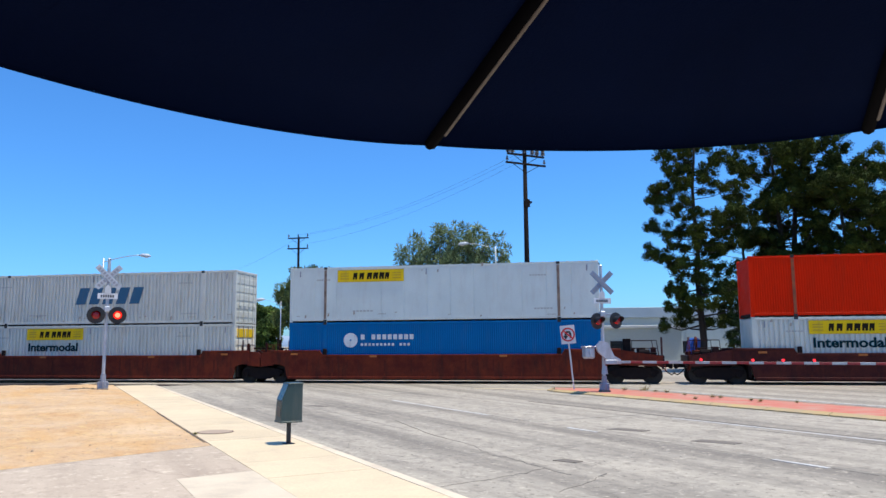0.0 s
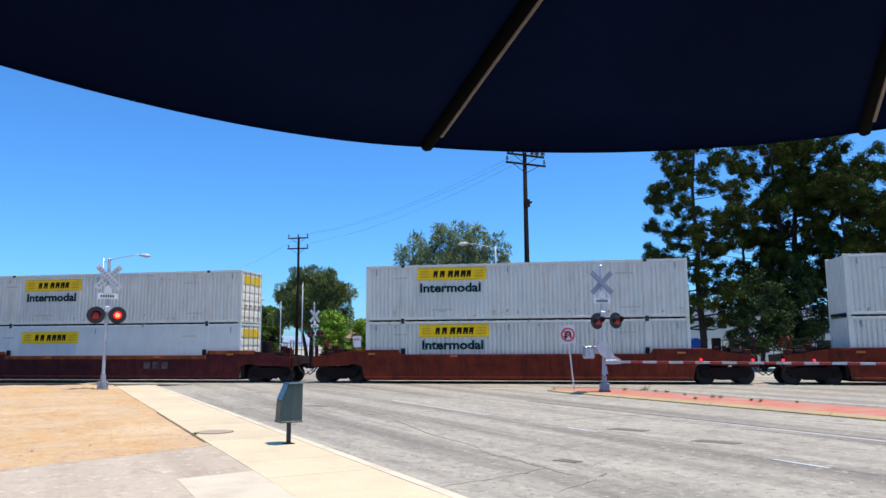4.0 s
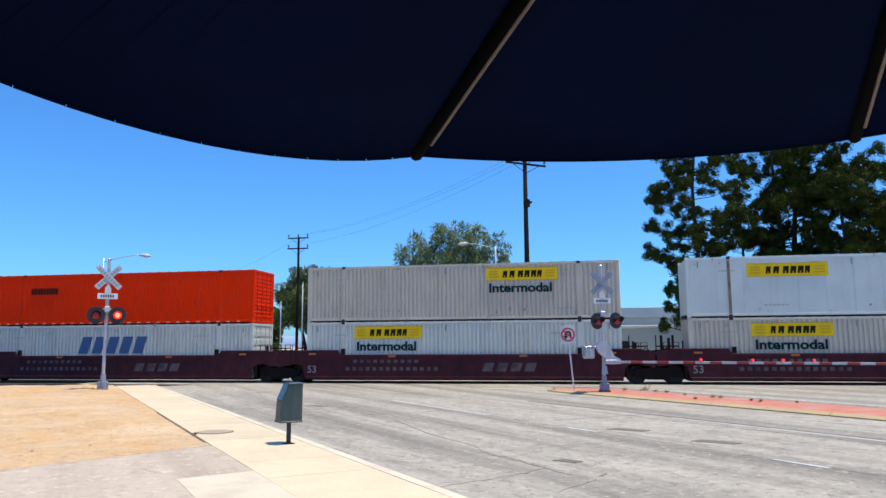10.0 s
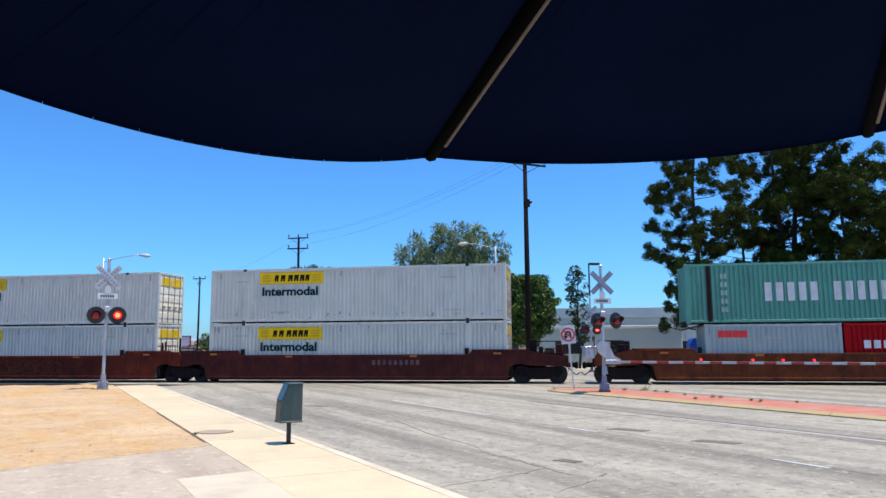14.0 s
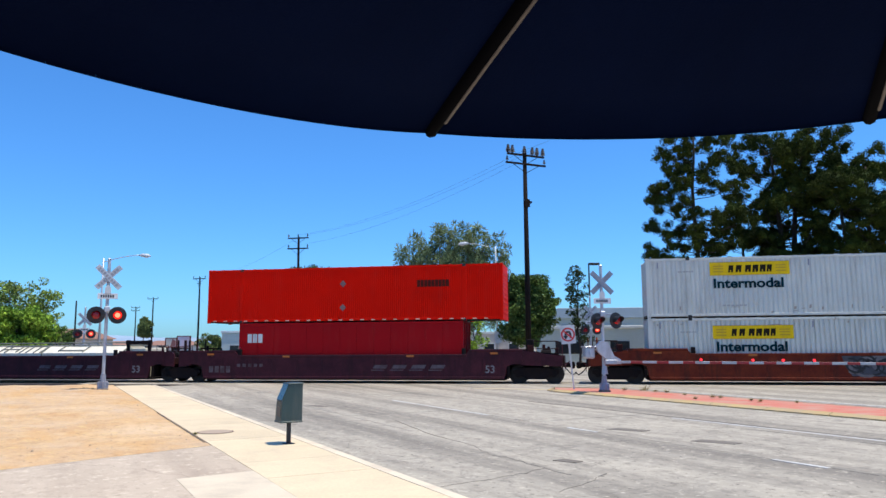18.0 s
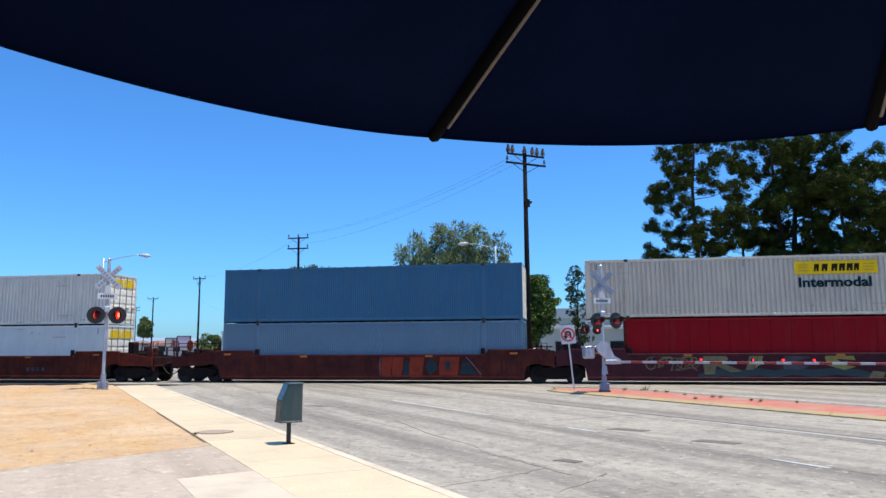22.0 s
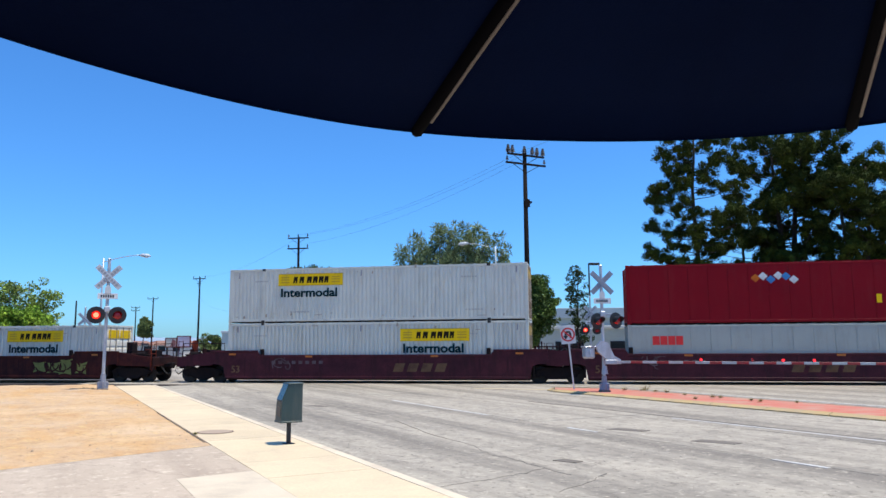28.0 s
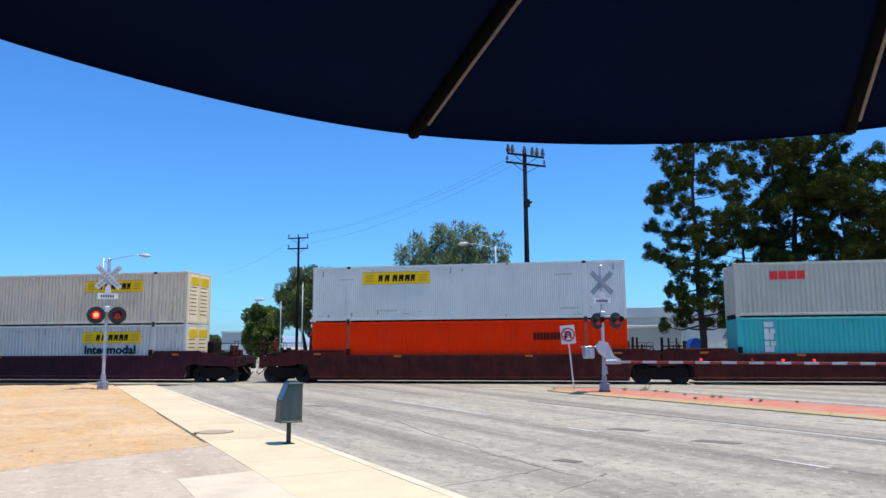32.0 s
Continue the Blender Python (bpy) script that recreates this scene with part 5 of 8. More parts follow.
def rusty_posts(c, mat):
    me = dyed(("rpost",), lambda: Geo().box(-0.07, -CW - 0.009, 0.16, 0.07, -CW - 0.003, 2.74, c=0.002).mesh("post_streak"), mat)
    for x in (-6.096, 6.096):
        part("post_streak", me, c, "rust-streaked post", m=pose(x, 0, 0))


def cars_and_loads():
    # A and B: the two units in view at the start
    k = car_at(-34.46, rust_car, *MIDDLE, R_CAR, 1)
    c = plain53(-34.46, HIGH, "corr", white_paint, "white corrugated container with slanted slate-blue logo blocks")
    slant_logo(c, 6.4, 1.15, slate_paint)
    plated(-34.46, LOW, 3.4)
    k = car_at(-15.2, rust_car, *TAIL, R_CAR, 2)
    c = plain53(-15.2, HIGH, "smooth", smooth_white, "smooth white container with rust-streaked posts and a yellow plate", off=2.65, word=False)
    rusty_posts(c, grey_streak)
    c = plain53(-15.2, LOW, "fine", blue_paint, "bright blue container with a white round logo")
    disc_logo(c, 3.4)
    # five single cars
    k = car_at(7.95, brown_car, *ONE, B_CAR, 3)
    c = plain53(7.95, HIGH, "fine", vermilion_paint, "orange-red container with brownish posts")
    dark_tag(c, 16.15, 11.4, 2.0, 1.5)
    rusty_posts(c, orange_streak)
    plated(7.95, LOW, 2.5)
    k = car_at(31.06, amber_car, *ONE, A_CAR, 4)
    plated(31.06, HIGH, 2.95, low=0.14), plated(31.06, LOW, 3.02, low=0.1)
    car_marks(k, 2.4, 2.4, 8, 0.22, ink_mat, 0.95)
    k = car_at(54.18, side_brown, *ONE, B_CAR, 5, sunlit_chord)
    plated(54.18, HIGH, 2.78, low=0.12), plated(54.18, LOW, 2.77, False, "smooth", smooth_white, low=0.18)
    car_marks(k, 10.6, 1.6, 3, 0.36, car_ink, 0.75)
    k = car_at(77.33, rust_car, *ONE, R_CAR, 6)
    plated(77.33, HIGH, 2.75), plated(77.33, LOW, 2.85)
    k = car_at(100.48, rust_car, *ONE, "rust-red well car with blue, orange and teal graffiti", 7)
    plated(100.48, HIGH, 2.85, low=0.3), plated(100.48, LOW, 2.85, low=0.06)
    graffiti(k, -8.075 + 3.1, 1.5, (sky_ink, deep_teal), 71, 0.5, 0.7)
    car_marks(k, 9.9, 2.4, 3, 0.46, red_spray, 0.58, 0.15, "row of faded orange marks")
    graffiti(k, -8.075 + 12.7, 2.4, (bright_teal, dark_gap), 72)
    graffiti(k, -8.075 + 15.1, 0.8, (silver_ink,), 73)
    # three-unit car
    k = car_at(123.7, side_brown, *HEAD, R_CAR, 8, sunlit_chord)
    plated(123.7, HIGH, 2.75), plated(123.7, LOW, 2.75, low=0.09)
    k = car_at(143.02, side_brown, *MIDDLE, R_CAR, 9, sunlit_chord)
    plated(143.02, HIGH, 2.85, low=0.28), plated(143.02, LOW, 2.9, low=0.28)
    k = car_at(162.28, side_brown, *TAIL, R_CAR, 10, sunlit_chord)
    plated(162.28, HIGH, 2.72, low=0.06), plated(162.28, LOW, 2.73, False, low=0.2)
    # maroon three-unit car
    for i, x0 in enumerate((185.43, 204.64, 223.91)):
        k = car_at(x0, maroon_car, *(HEAD, MIDDLE, TAIL)[i], M_CAR, 11 + i)
        num53(k, 0.1)
        car_marks(k, 9.3, 2.8, 4, 0.42, car_ink, 0.62, 0.35, "slanted grey logo blocks")
        car_marks(k, 2.6, 3.6, 10, 0.16, car_ink, 1.05)
        car_marks(k, 2.2, 5.0, 14, 0.18, car_ink, 0.66)
    c = plain53(185.43, HIGH, "fine", orange_paint, "orange-red container with a dark row of logo blocks")
    dark_tag(c, 16.15, 2.45, 1.75, 1.75)
    rail_dashes(c)
    c = plain53(185.43, LOW, "corr", white_paint, "white container with slanted dark blue logo blocks")
    slant_logo(c, 5.7, 1.32, navy_ink)
    plated(204.64, HIGH, 9.55, True, "corr", beige_paint, T_B, low=0.08, slots=True), plated(204.64, LOW, 2.6, low=0.06)
    c = plated(223.91, HIGH, 2.8, False, "smooth", smooth_white, "smooth white container with grey posts and a yellow plate", low=0.18)
    rusty_posts(c, grey_streak)
    plated(223.91, LOW, 2.85, True, "corr", beige_paint, T_B, low=0.09)
    # rust-brown three-unit car
    k = car_at(247.06, brown_car, *HEAD, B_CAR, 14)
    car_marks(k, 2.8, 3.0, 9, 0.26, car_ink, 0.9)
    plated(247.06, HIGH, 2.78, low=0.02), plated(247.06, LOW, 2.8, low=0.04)
    k = car_at(266.33, rust_car, *MIDDLE, "rust-brown well car with faint orange graffiti", 15)
    graffiti(k, -8.075 + 4.3, 5.8, (faint_ink,), 151)
    plated(266.33, HIGH, 2.8, low=0.02), plated(266.33, LOW, 2.78, low=0.06)
    k = car_at(285.6, brown_car, *TAIL, B_CAR, 16)
    car_marks(k, 9.2, 2.6, 9, 0.24, car_ink, 0.95)
    plated(285.6, HIGH, 2.85, low=0.02), plated(285.6, LOW, 2.83, low=0.06)
    # single car with ocean boxes
    k = car_at(308.9, weather_car, *ONE, "weathered orange-brown well car", 17)
    c = plain53(310.41, LOW + 2.6, "corr", green_paint, "long sea-green container with white logo blocks", L=13.72)
    logo(c, 13.72, 3.6, 1.05, 7.1, 0.88, 14, white_ink, "row of white logo blocks", gap=5, fill=0.62)
    for k in range(5):
        logo(c, 13.72, 1.62, 0.55 + 0.4 * k, 0.34, 0.24, 2, pale_stencil, "pale small mark in an upright row")
    part("post_streak", once(("dpost",), lambda: Geo().box(-0.10, -CW - 0.009, 0.1, 0.10, -CW - 0.003, 2.78, c=0.002).mesh("post_streak", end_grime)), c, "rust-dark post", m=pose(-6.86 + 1.08, 0, 0))
    logo(c, 13.72, 12.6, 1.9, 0.55, 0.4, 2, white_ink, "white mark")
    c = plain53(311.2, LOW, "soft", grey_paint, "short grey container with red logo blocks", h=2.59, L=6.06)
    logo(c, 6.06, 0.6, 1.95, 1.35, 0.32, 4, red_ink, "row of red logo blocks", fill=0.9)
    c = plain53(317.35, LOW, "corr", crimson_paint, "short crimson container with white logo blocks", h=2.59, L=6.06)
    logo(c, 6.06, 0.8, 1.42, 2.9, 0.36, 7, white_ink, "row of white logo blocks", fill=0.7)
    logo(c, 6.06, 4.6, 1.42, 0.9, 0.42, 3, white_ink, "row of white logo blocks", fill=0.7)
    part("logo_mark", Geo().plate([(0, 0.05), (0.5, 0.2), (0.9, 0.42), (0.62, 0.3), (0.75, 0.02), (0.45, 0.16)], -0.006, 0).mesh("flag", white_ink), c, "white waving shape", m=pose(-3.03 + 3.6, FACE, 1.40))
    # maroon three-unit car, the middle well with a low white rack
    for i, x0 in enumerate((332.51, 352.0, 371.5)):
        k = car_at(x0, maroon_car, *(HEAD, MIDDLE, TAIL)[i], M_CAR, 18 + i)
        num53(k, 15.2)
        car_marks(k, 9.4, 4.0, 4, 0.18, car_ink, 0.76, 0.6)
        car_marks(k, 9.3, 4.0, 4, 0.045, car_ink, 0.66, 0.6)
        car_marks(k, 0.3, 1.3, 4, 0.34, car_ink, 0.55)
        car_marks(k, 1.9, 1.6, 5, 0.16, car_ink, 0.85)
    c = plated(332.51, HIGH, 2.6)
    c = plain53(334.4, LOW, "smooth", grey_paint, "grey container with red logo blocks under a longer one", L=12.19)
    logo(c, 12.19, 1.1, 1.85, 1.5, 0.42, 4, red_ink, "row of red logo blocks", fill=0.9)
    flat_rack(354.4)
    c = plain53(371.5, HIGH, "fine", red_paint, "long bright red container with two grey diamond placards", slots="ribs")
    for z in (2.0, 0.75):
        part("placard", Geo().plate([(0, -0.19), (0.18, 0), (0, 0.19), (-0.18, 0)], -0.008, 0).mesh("placard", dull_placard), c, "grey diamond placard", m=pose(-8.075 + 7.7, FACE, z))
    dark_tag(c, 16.15, 11.7, 1.75, 1.7)
    rail_dashes(c)
    c = plain53(373.4, LOW, "smooth", crimson_paint, "crimson container with white logo blocks under a longer one", L=12.19)
    logo(c, 12.19, 0.5, 1.85, 0.9, 0.46, 3, white_ink, "row of white logo blocks", fill=0.8)
    # rust-red three-unit car
    k = car_at(394.66, rust_car, *HEAD, "rust-red well car with large silver graffiti", 21)
    slate_piece(k, 0.42, 8.0)
    plated(394.66, HIGH, 2.98, low=0.08), plated(394.66, LOW, 2.97, low=0.2)
    k = car_at(413.94, rust_car, *MIDDLE, R_CAR, 22)
    car_marks(k, 6.2, 2.4, 5, 0.36, faint_ink, 0.62, 0.3)
    plated(413.94, HIGH, 2.8, low=0.25), plated(413.94, LOW, 2.78, False, low=0.25)
    k = car_at(433.18, rust_car, *TAIL, R_CAR, 23)
    car_marks(k, 11.3, 1.3, 4, 0.2, car_ink, 0.62)
    plated(433.18, HIGH, 2.93, low=0.08), plated(433.18, LOW, 2.97, False, "smooth", smooth_white, low=0.27)
    # dark rust three-unit car
    k = car_at(456.33, brown_car, *HEAD, "rust-brown well car with orange and teal graffiti", 24)
    outlined_panel(k)
    plain53(456.33, HIGH, "fine", slate_paint, "dull slate-blue container with a pale rusty end", end_mat=sunlit_door, slots="plain")
    plain53(456.33, LOW, "fine", slate_light, "pale slate-blue container with a pale blue end", end_mat=slate_light, slots="plain")
    k = car_at(475.61, maroon_car, *MIDDLE, "dark maroon well car with yellow and teal graffiti", 25)
    pale_piece(k)
    plated(475.61, HIGH, 9.7, True, "corr", beige_paint, T_B, low=0.12, slots=True)
    plain53(477.5, LOW, "smooth", wine_paint, "plain wine-red container under a longer one", L=12.19)
    k = car_at(494.88, brown_car, *TAIL, B_CAR, 26)
    plated(494.88, HIGH, 9.9, True, "corr", beige_paint, T_B, low=0.18)
    c = plain53(494.88, LOW, "fine", blue_paint, "bright blue container with a white round logo", plate=True)
    disc_logo(c, 9.9)
    # rust-orange three-unit car
    k = car_at(518.08, rust_car, *HEAD, R_CAR, 27)
    car_marks(k, 2.9, 3.2, 9, 0.24, car_ink, 0.8)
    c = plain53(518.08, HIGH, "fine", lavender_paint, "blue-grey container with large royal blue logo blocks")
    big = Geo()
    for x, w, h, n in ((0, 1.35, 1.6, 3), (1.62, 0.95, 1.15, 2), (2.76, 0.62, 1.5, 1), (3.55, 0.9, 1.15, 2), (4.65, 1.05, 1.15, 2), (5.92, 1.05, 1.15, 2)):
        for j in range(n):
            xa, wb = x + w * j / n, w / n * (0.86 if n > 1 else 0.6)
            big.plate([(xa, 0), (xa + wb, 0), (xa + wb, h), (xa, h)], -0.006, 0)
    part("logo_mark", big.mesh("logo_blocks", royal_ink), c, "large royal blue logo blocks", m=pose(-8.075 + 4.35, FACE, 0.72))
    plated(518.08, LOW, 9.58, low=0.2)
    k = car_at(537.29, rust_car, *MIDDLE, "rust-orange well car with yellow graffiti", 28)
    graffiti(k, -8.075 + 3.2, 2.2, (lime_ink, teal_ink), 281), graffiti(k, -8.075 + 10.8, 2.4, (lime_ink, orange_ink), 282)
    plated(537.29, HIGH, 2.89, True, "corr", beige_paint, T_B, low=0.05), plated(537.29, LOW, 9.78, True, "smooth", smooth_white, low=0.13)
    k = car_at(556.55, brown_car, *TAIL, "rust-brown well car with teal and yellow graffiti", 29)
    graffiti(k, -8.075 + 0.9, 3.6, (teal_ink, silver_ink), 291), graffiti(k, -8.075 + 11.8, 3.4, (lime_ink, brown_car), 292)
    plated(556.55, LOW, 9.9, low=0.1)
    # maroon three-unit car
    for i, x0 in enumerate((580.08, 599.1, 618.02)):
        k = car_at(x0, maroon_car, *(HEAD, MIDDLE, TAIL)[i], M_CAR, 30 + i)
        num53(k, 0.3, tan_ink)
        graffiti(k, -8.075 + 2.7, 0.65, (car_ink,), 300 + i, 0.6, 0.9)
        car_marks(k, 9.2, 2.9, 4, 0.42, tan_ink if i < 2 else car_ink, 0.6, 0.35, "slanted pale logo blocks")
        car_marks(k, 2.6, 3.0, 8, 0.16, car_ink, 1.0)
    plated(580.08, HIGH, 2.82, low=0.13), plated(580.08, LOW, 9.55, low=0.2)
    c = plain53(601.02, LOW + 2.6, "smooth", maroon_paint, "maroon container with small coloured diamonds", L=12.19)
    for i, (mt, dz) in enumerate(((orange_ink, 0.0), (white_ink, 0.08), (sky_ink, -0.08), (white_ink, 0.1), (sky_ink, 0.06), (white_ink, -0.1))):
        part("logo_mark", Geo().plate([(0, -0.2), (0.22, 0), (0, 0.2), (-0.22, 0)], -0.008, 0).mesh("diamond", mt), c, "small coloured diamond", m=pose(-6.1 + 6.0 + 0.34 * i, FACE, 2.15 + dz))
    part("placard", Geo().plate([(0, 0), (0.22, 0), (0.22, 0.4), (0, 0.4)], -0.008, 0).mesh("placard", yellow_mat), c, "small yellow placard", m=pose(-6.095 + 11.2, FACE, 0.9))
    c = plain53(601.02, LOW, "smooth", dull_grey, "grey container with red logo blocks", h=2.59, L=12.19)
    logo(c, 12.19, 1.15, 1.62, 1.45, 0.42, 4, red_ink, "row of red logo blocks", fill=0.9)
    c = plain53(618.02, HIGH, "fine", red_paint, "long bright red container with a dark row of logo blocks", slots="ribs")
    dark_tag(c, 16.15, 2.3, 1.85, 1.5)
    part("placard", Geo().plate([(0, 0), (0.32, 0), (0.32, 0.34), (0, 0.34)], -0.008, 0).mesh("placard", yellow_mat), c, "small yellow placard", m=pose(-8.075 + 14.8, FACE, 0.9))
    plain53(618.02, LOW, "corr", grey_white, "plain pale grey corrugated container", end_mat=smooth_white, slots="plain")
    k = car_at(641.63, maroon_car, *ONE, "dark maroon well car", 33)
    plated(641.63, HIGH, 9.85, False, "corr", cream_paint, "beige corrugated container with a yellow plate", low=0.26, slots="top plate"), plated(641.63, LOW, 9.85, True, "corr", white_paint, T_W, low=0.2, slots="top plate")
    k = car_at(665.04, brown_car, *HEAD, B_CAR, 34)
    plated(665.04, HIGH, 2.75, False, "fine", smooth_white, "white container with a yellow plate", low=0.15)
    c = plain53(665.04, LOW, "fine", orange_paint, "orange-red container with brownish posts")
    dark_tag(c, 16.15, 11.6, 1.9, 1.5)
    rusty_posts(c, orange_streak)
    k = car_at(684.3, brown_car, *MIDDLE, B_CAR, 35)
    c = plain53(686.24, HIGH, "soft", olive_grey, "grey weathered container with red logo blocks", h=2.59, L=12.19)
    logo(c, 12.19, 1.6, 1.75, 1.6, 0.4, 4, red_ink, "row of red logo blocks", fill=0.9)
    c = plain53(686.24, LOW, "soft", teal_paint, "bright teal container with an upright white mark", L=12.19)
    for k, hh in enumerate((0.26, 0.22, 0.30, 0.22, 0.26)):
        logo(c, 12.19, 1.2, 1.26 + 0.29 * k, 0.55, hh, 1 + k % 2, white_ink, "white block of an upright mark")


def flat_rack(x0):
    """Folded white racks lying low in an otherwise empty well."""
    r = thing("folded_rack", "low cream-white folded racks with dark frame bars", "flat rack")
    L = 12.0
    prof = [(-1.2, 0), (1.2, 0), (1.2, 1.45), (0.9, 1.72), (-0.6, 1.72), (-1.2, 1.35)]
    n = len(prof)
    g = Geo()
    xs = (0.02, 3.3, 3.36, 6.9, 6.96, L - 0.02)
    for a, b in ((0, 1), (2, 3), (4, 5)):
        vs = [(xs[a], y, z) for y, z in prof] + [(xs[b], y, z) for y, z in prof]
        g.add(vs, [tuple(range(n)), tuple(range(2 * n - 1, n - 1, -1))] + [(i, n + i, n + (i + 1) % n, (i + 1) % n) for i in range(n)])
    part("deck", g.mesh("deck", rack_cream), r)

    def bar(pts, rad=0.028):
        part("frame_bar", Geo().tube(pts, rad, n=6).mesh("frame_bar", rack_frame), r)
    slope = lambda x, f: (x, -1.21 + 0.6 * f, 1.385 + 0.37 * f)
    for x in (0.0, 3.33, 6.93, L):
        bar([(x, -1.23, 0.0), slope(x + 0.02, 0), slope(x + 0.08, 1), (x + 0.1, 0.9, 1.78)], 0.04)
    for x, f0, f1 in ((2.1, 0.1, 0.9), (3.5, 0.2, 1.0), (4.1, 0.0, 1.0), (4.5, 0.0, 1.0), (5.2, 0.1, 1.0), (5.5, 0.0, 1.0), (5.9, 0.0, 1.1), (6.4, 0.0, 1.0), (6.8, 0.0, 0.9), (7.9, 0.2, 1.0), (9.5, 0.1, 1.1)):
        bar([slope(x, f0), slope(x + 0.16, f1)])
    for xa, xb, f in ((2.1, 3.55, 0.35), (2.2, 3.6, 0.95), (4.2, 6.9, 0.95), (4.2, 5.3, 0.5), (7.95, 9.55, 0.3), (8.0, 9.6, 1.0)):
        bar([slope(xa, f), slope(xb, f)])
    bar([(1.9, -0.5, 1.90), (L, -0.5, 1.92)], 0.035)
    for x in (2.0, 4.4, 6.9, 9.4, L - 0.05):
        bar([(x, -0.5, 1.74), (x, -0.5, 1.91)], 0.025)
    bar([(0, 0.9, 1.76), (L, 0.9, 1.76)], 0.03)
    for x in (L + 0.32, L + 1.62):              # the folded end frame
        part("end_post", Geo().box(x - 0.08, -1.2, 0.0, x + 0.08, -1.04, 2.05, c=0.02).mesh("end_post", car_black), r)
    part("end_beam", Geo().box(L + 0.2, -1.22, 1.80, L + 1.74, -1.02, 2.02, c=0.03).mesh("end_beam", car_black), r)
    part("end_panel", Geo().box(L + 0.42, -1.0, 0.0, L + 1.3, 1.1, 1.62, c=0.04).mesh("end_panel", rack_cream), r)
    TRAIN.append((r, x0, 0.26))
    r.matrix_basis = pose(x0, TRACK_Y, 0.26)


cars_and_loads()


# ---- trees ----
def leaves(clumps, leaf, per, seed, flat=1.0, needle=False):
    """Small leaf blades scattered through clumps (centre, radius), denser towards their outside."""
    q = np.random.default_rng(seed)
    vs, fs = [], []
    for c, r in clumps:
        n = int(per * r * r)
        d = q.normal(size=(n, 3))
        d /= np.linalg.norm(d, axis=1)[:, None]
        p = np.array(c) + d * (r * q.uniform(0.35, 1.0, (n, 1)) ** 0.6) * np.array((1, 1, flat))
        a = q.normal(size=(n, 3))
        a /= np.linalg.norm(a, axis=1)[:, None]
        if needle:
            a = d + 0.55 * a
            a /= np.linalg.norm(a, axis=1)[:, None]
        b = np.cross(a, q.normal(size=(n, 3)))
        b /= np.maximum(np.linalg.norm(b, axis=1), 1e-3)[:, None]
        s = leaf * q.uniform(0.6, 1.3, (n, 1))
        k = len(vs)
        wd = 0.22 if needle else 0.45
        quad = np.stack([p - a * s, p + b * s * wd, p + a * s, p - b * s * wd], 1).reshape(-1, 3)
        vs += quad.tolist()
        fs += [(k + 4 * i, k + 4 * i + 1, k + 4 * i + 2, k + 4 * i + 3) for i in range(n)]
    return Geo().add(vs, fs)


def tree(label, x, y, height, shape, seed, leaf_m, bark_m, leaf=0.16, per=130, trunk=0.25, lean=0.0, limbs=16, clump=0.9, bare=0.25, flat=0.8, stems=1, needle=False, dens=1.3, limb=0.32, spread=1.5):
    """shape(h) -> half-width of the crown at the fraction h of the height. Limbs end in leaf clumps."""
    q = random.Random(seed)
    t = thing("tree", label, "tree", pose(x, y, -0.2), group="trees behind the track")
    wood = Geo()
    clumps = []
    for sidx in range(stems):
        dx = (sidx - (stems - 1) / 2) * spread
        tall = height * (1 - 0.17 * abs(2 * sidx / max(1, stems - 1) - 1) ** 2 * (stems > 2))
        path = [Vector((dx * 0.4 + dx * k / 8 * 1.2 + lean * k / 8 + q.uniform(-0.12, 0.12) * (k > 0), q.uniform(-0.12, 0.12) * (k > 0), tall * 0.96 * k / 8)) for k in range(9)]
        wood.tube(path, [trunk * (1 - 0.85 * k / 8) for k in range(9)], n=8)
        for i in range(limbs // stems):
            h = bare + (0.98 - bare) * (i + q.random() * 0.8) / (limbs // stems)
            base = path[min(7, int(h * 8))].lerp(path[min(8, int(h * 8) + 1)], h * 8 % 1)
            ang = q.uniform(0, 2 * math.pi)
            w = shape(h) * q.uniform(0.55, 1.08)
            tip = base + Vector((math.cos(ang) * w, math.sin(ang) * w * 0.8, q.uniform(0.02, 0.16) * w + 0.25))
            midp = base.lerp(tip, 0.5) + Vector((0, 0, -0.06 * w))
            wood.tube([base, midp, tip], [trunk * limb * (1.1 - h), trunk * limb * 0.62 * (1.1 - h), 0.018], n=5)
            nc = max(1, int(w / clump * dens))
            for j in range(nc):
                f = 1 - 0.75 * j / nc
                p = base.lerp(tip, f)
                r = clump * q.uniform(0.6, 1.15)
                clumps.append((p + Vector((q.uniform(-0.5, 0.5), q.uniform(-0.5, 0.5), q.uniform(-0.2, 0.5))) * clump, r))
        clumps.append((path[-1], clump * 0.8))
    part("trunk", wood.mesh("trunk", bark_m, smooth=True), t)
    part("crown", leaves(clumps, leaf, per, seed, flat, needle).mesh("crown", leaf_m), t)
    return t


TUFT = [(math.cos(a) * math.cos(b), math.sin(a) * math.cos(b), math.sin(b)) for b in (-0.75, 0.35) for a in (0, 1.257, 2.513, 3.77, 5.027)] + [(0, 0, 1)]
TUFT_FACES = [(k, (k + 1) % 5, 5 + (k + 1) % 5, 5 + k) for k in range(5)] + [(5 + k, 5 + (k + 1) % 5, 10) for k in range(5)] + [(4, 3, 2, 1, 0)]


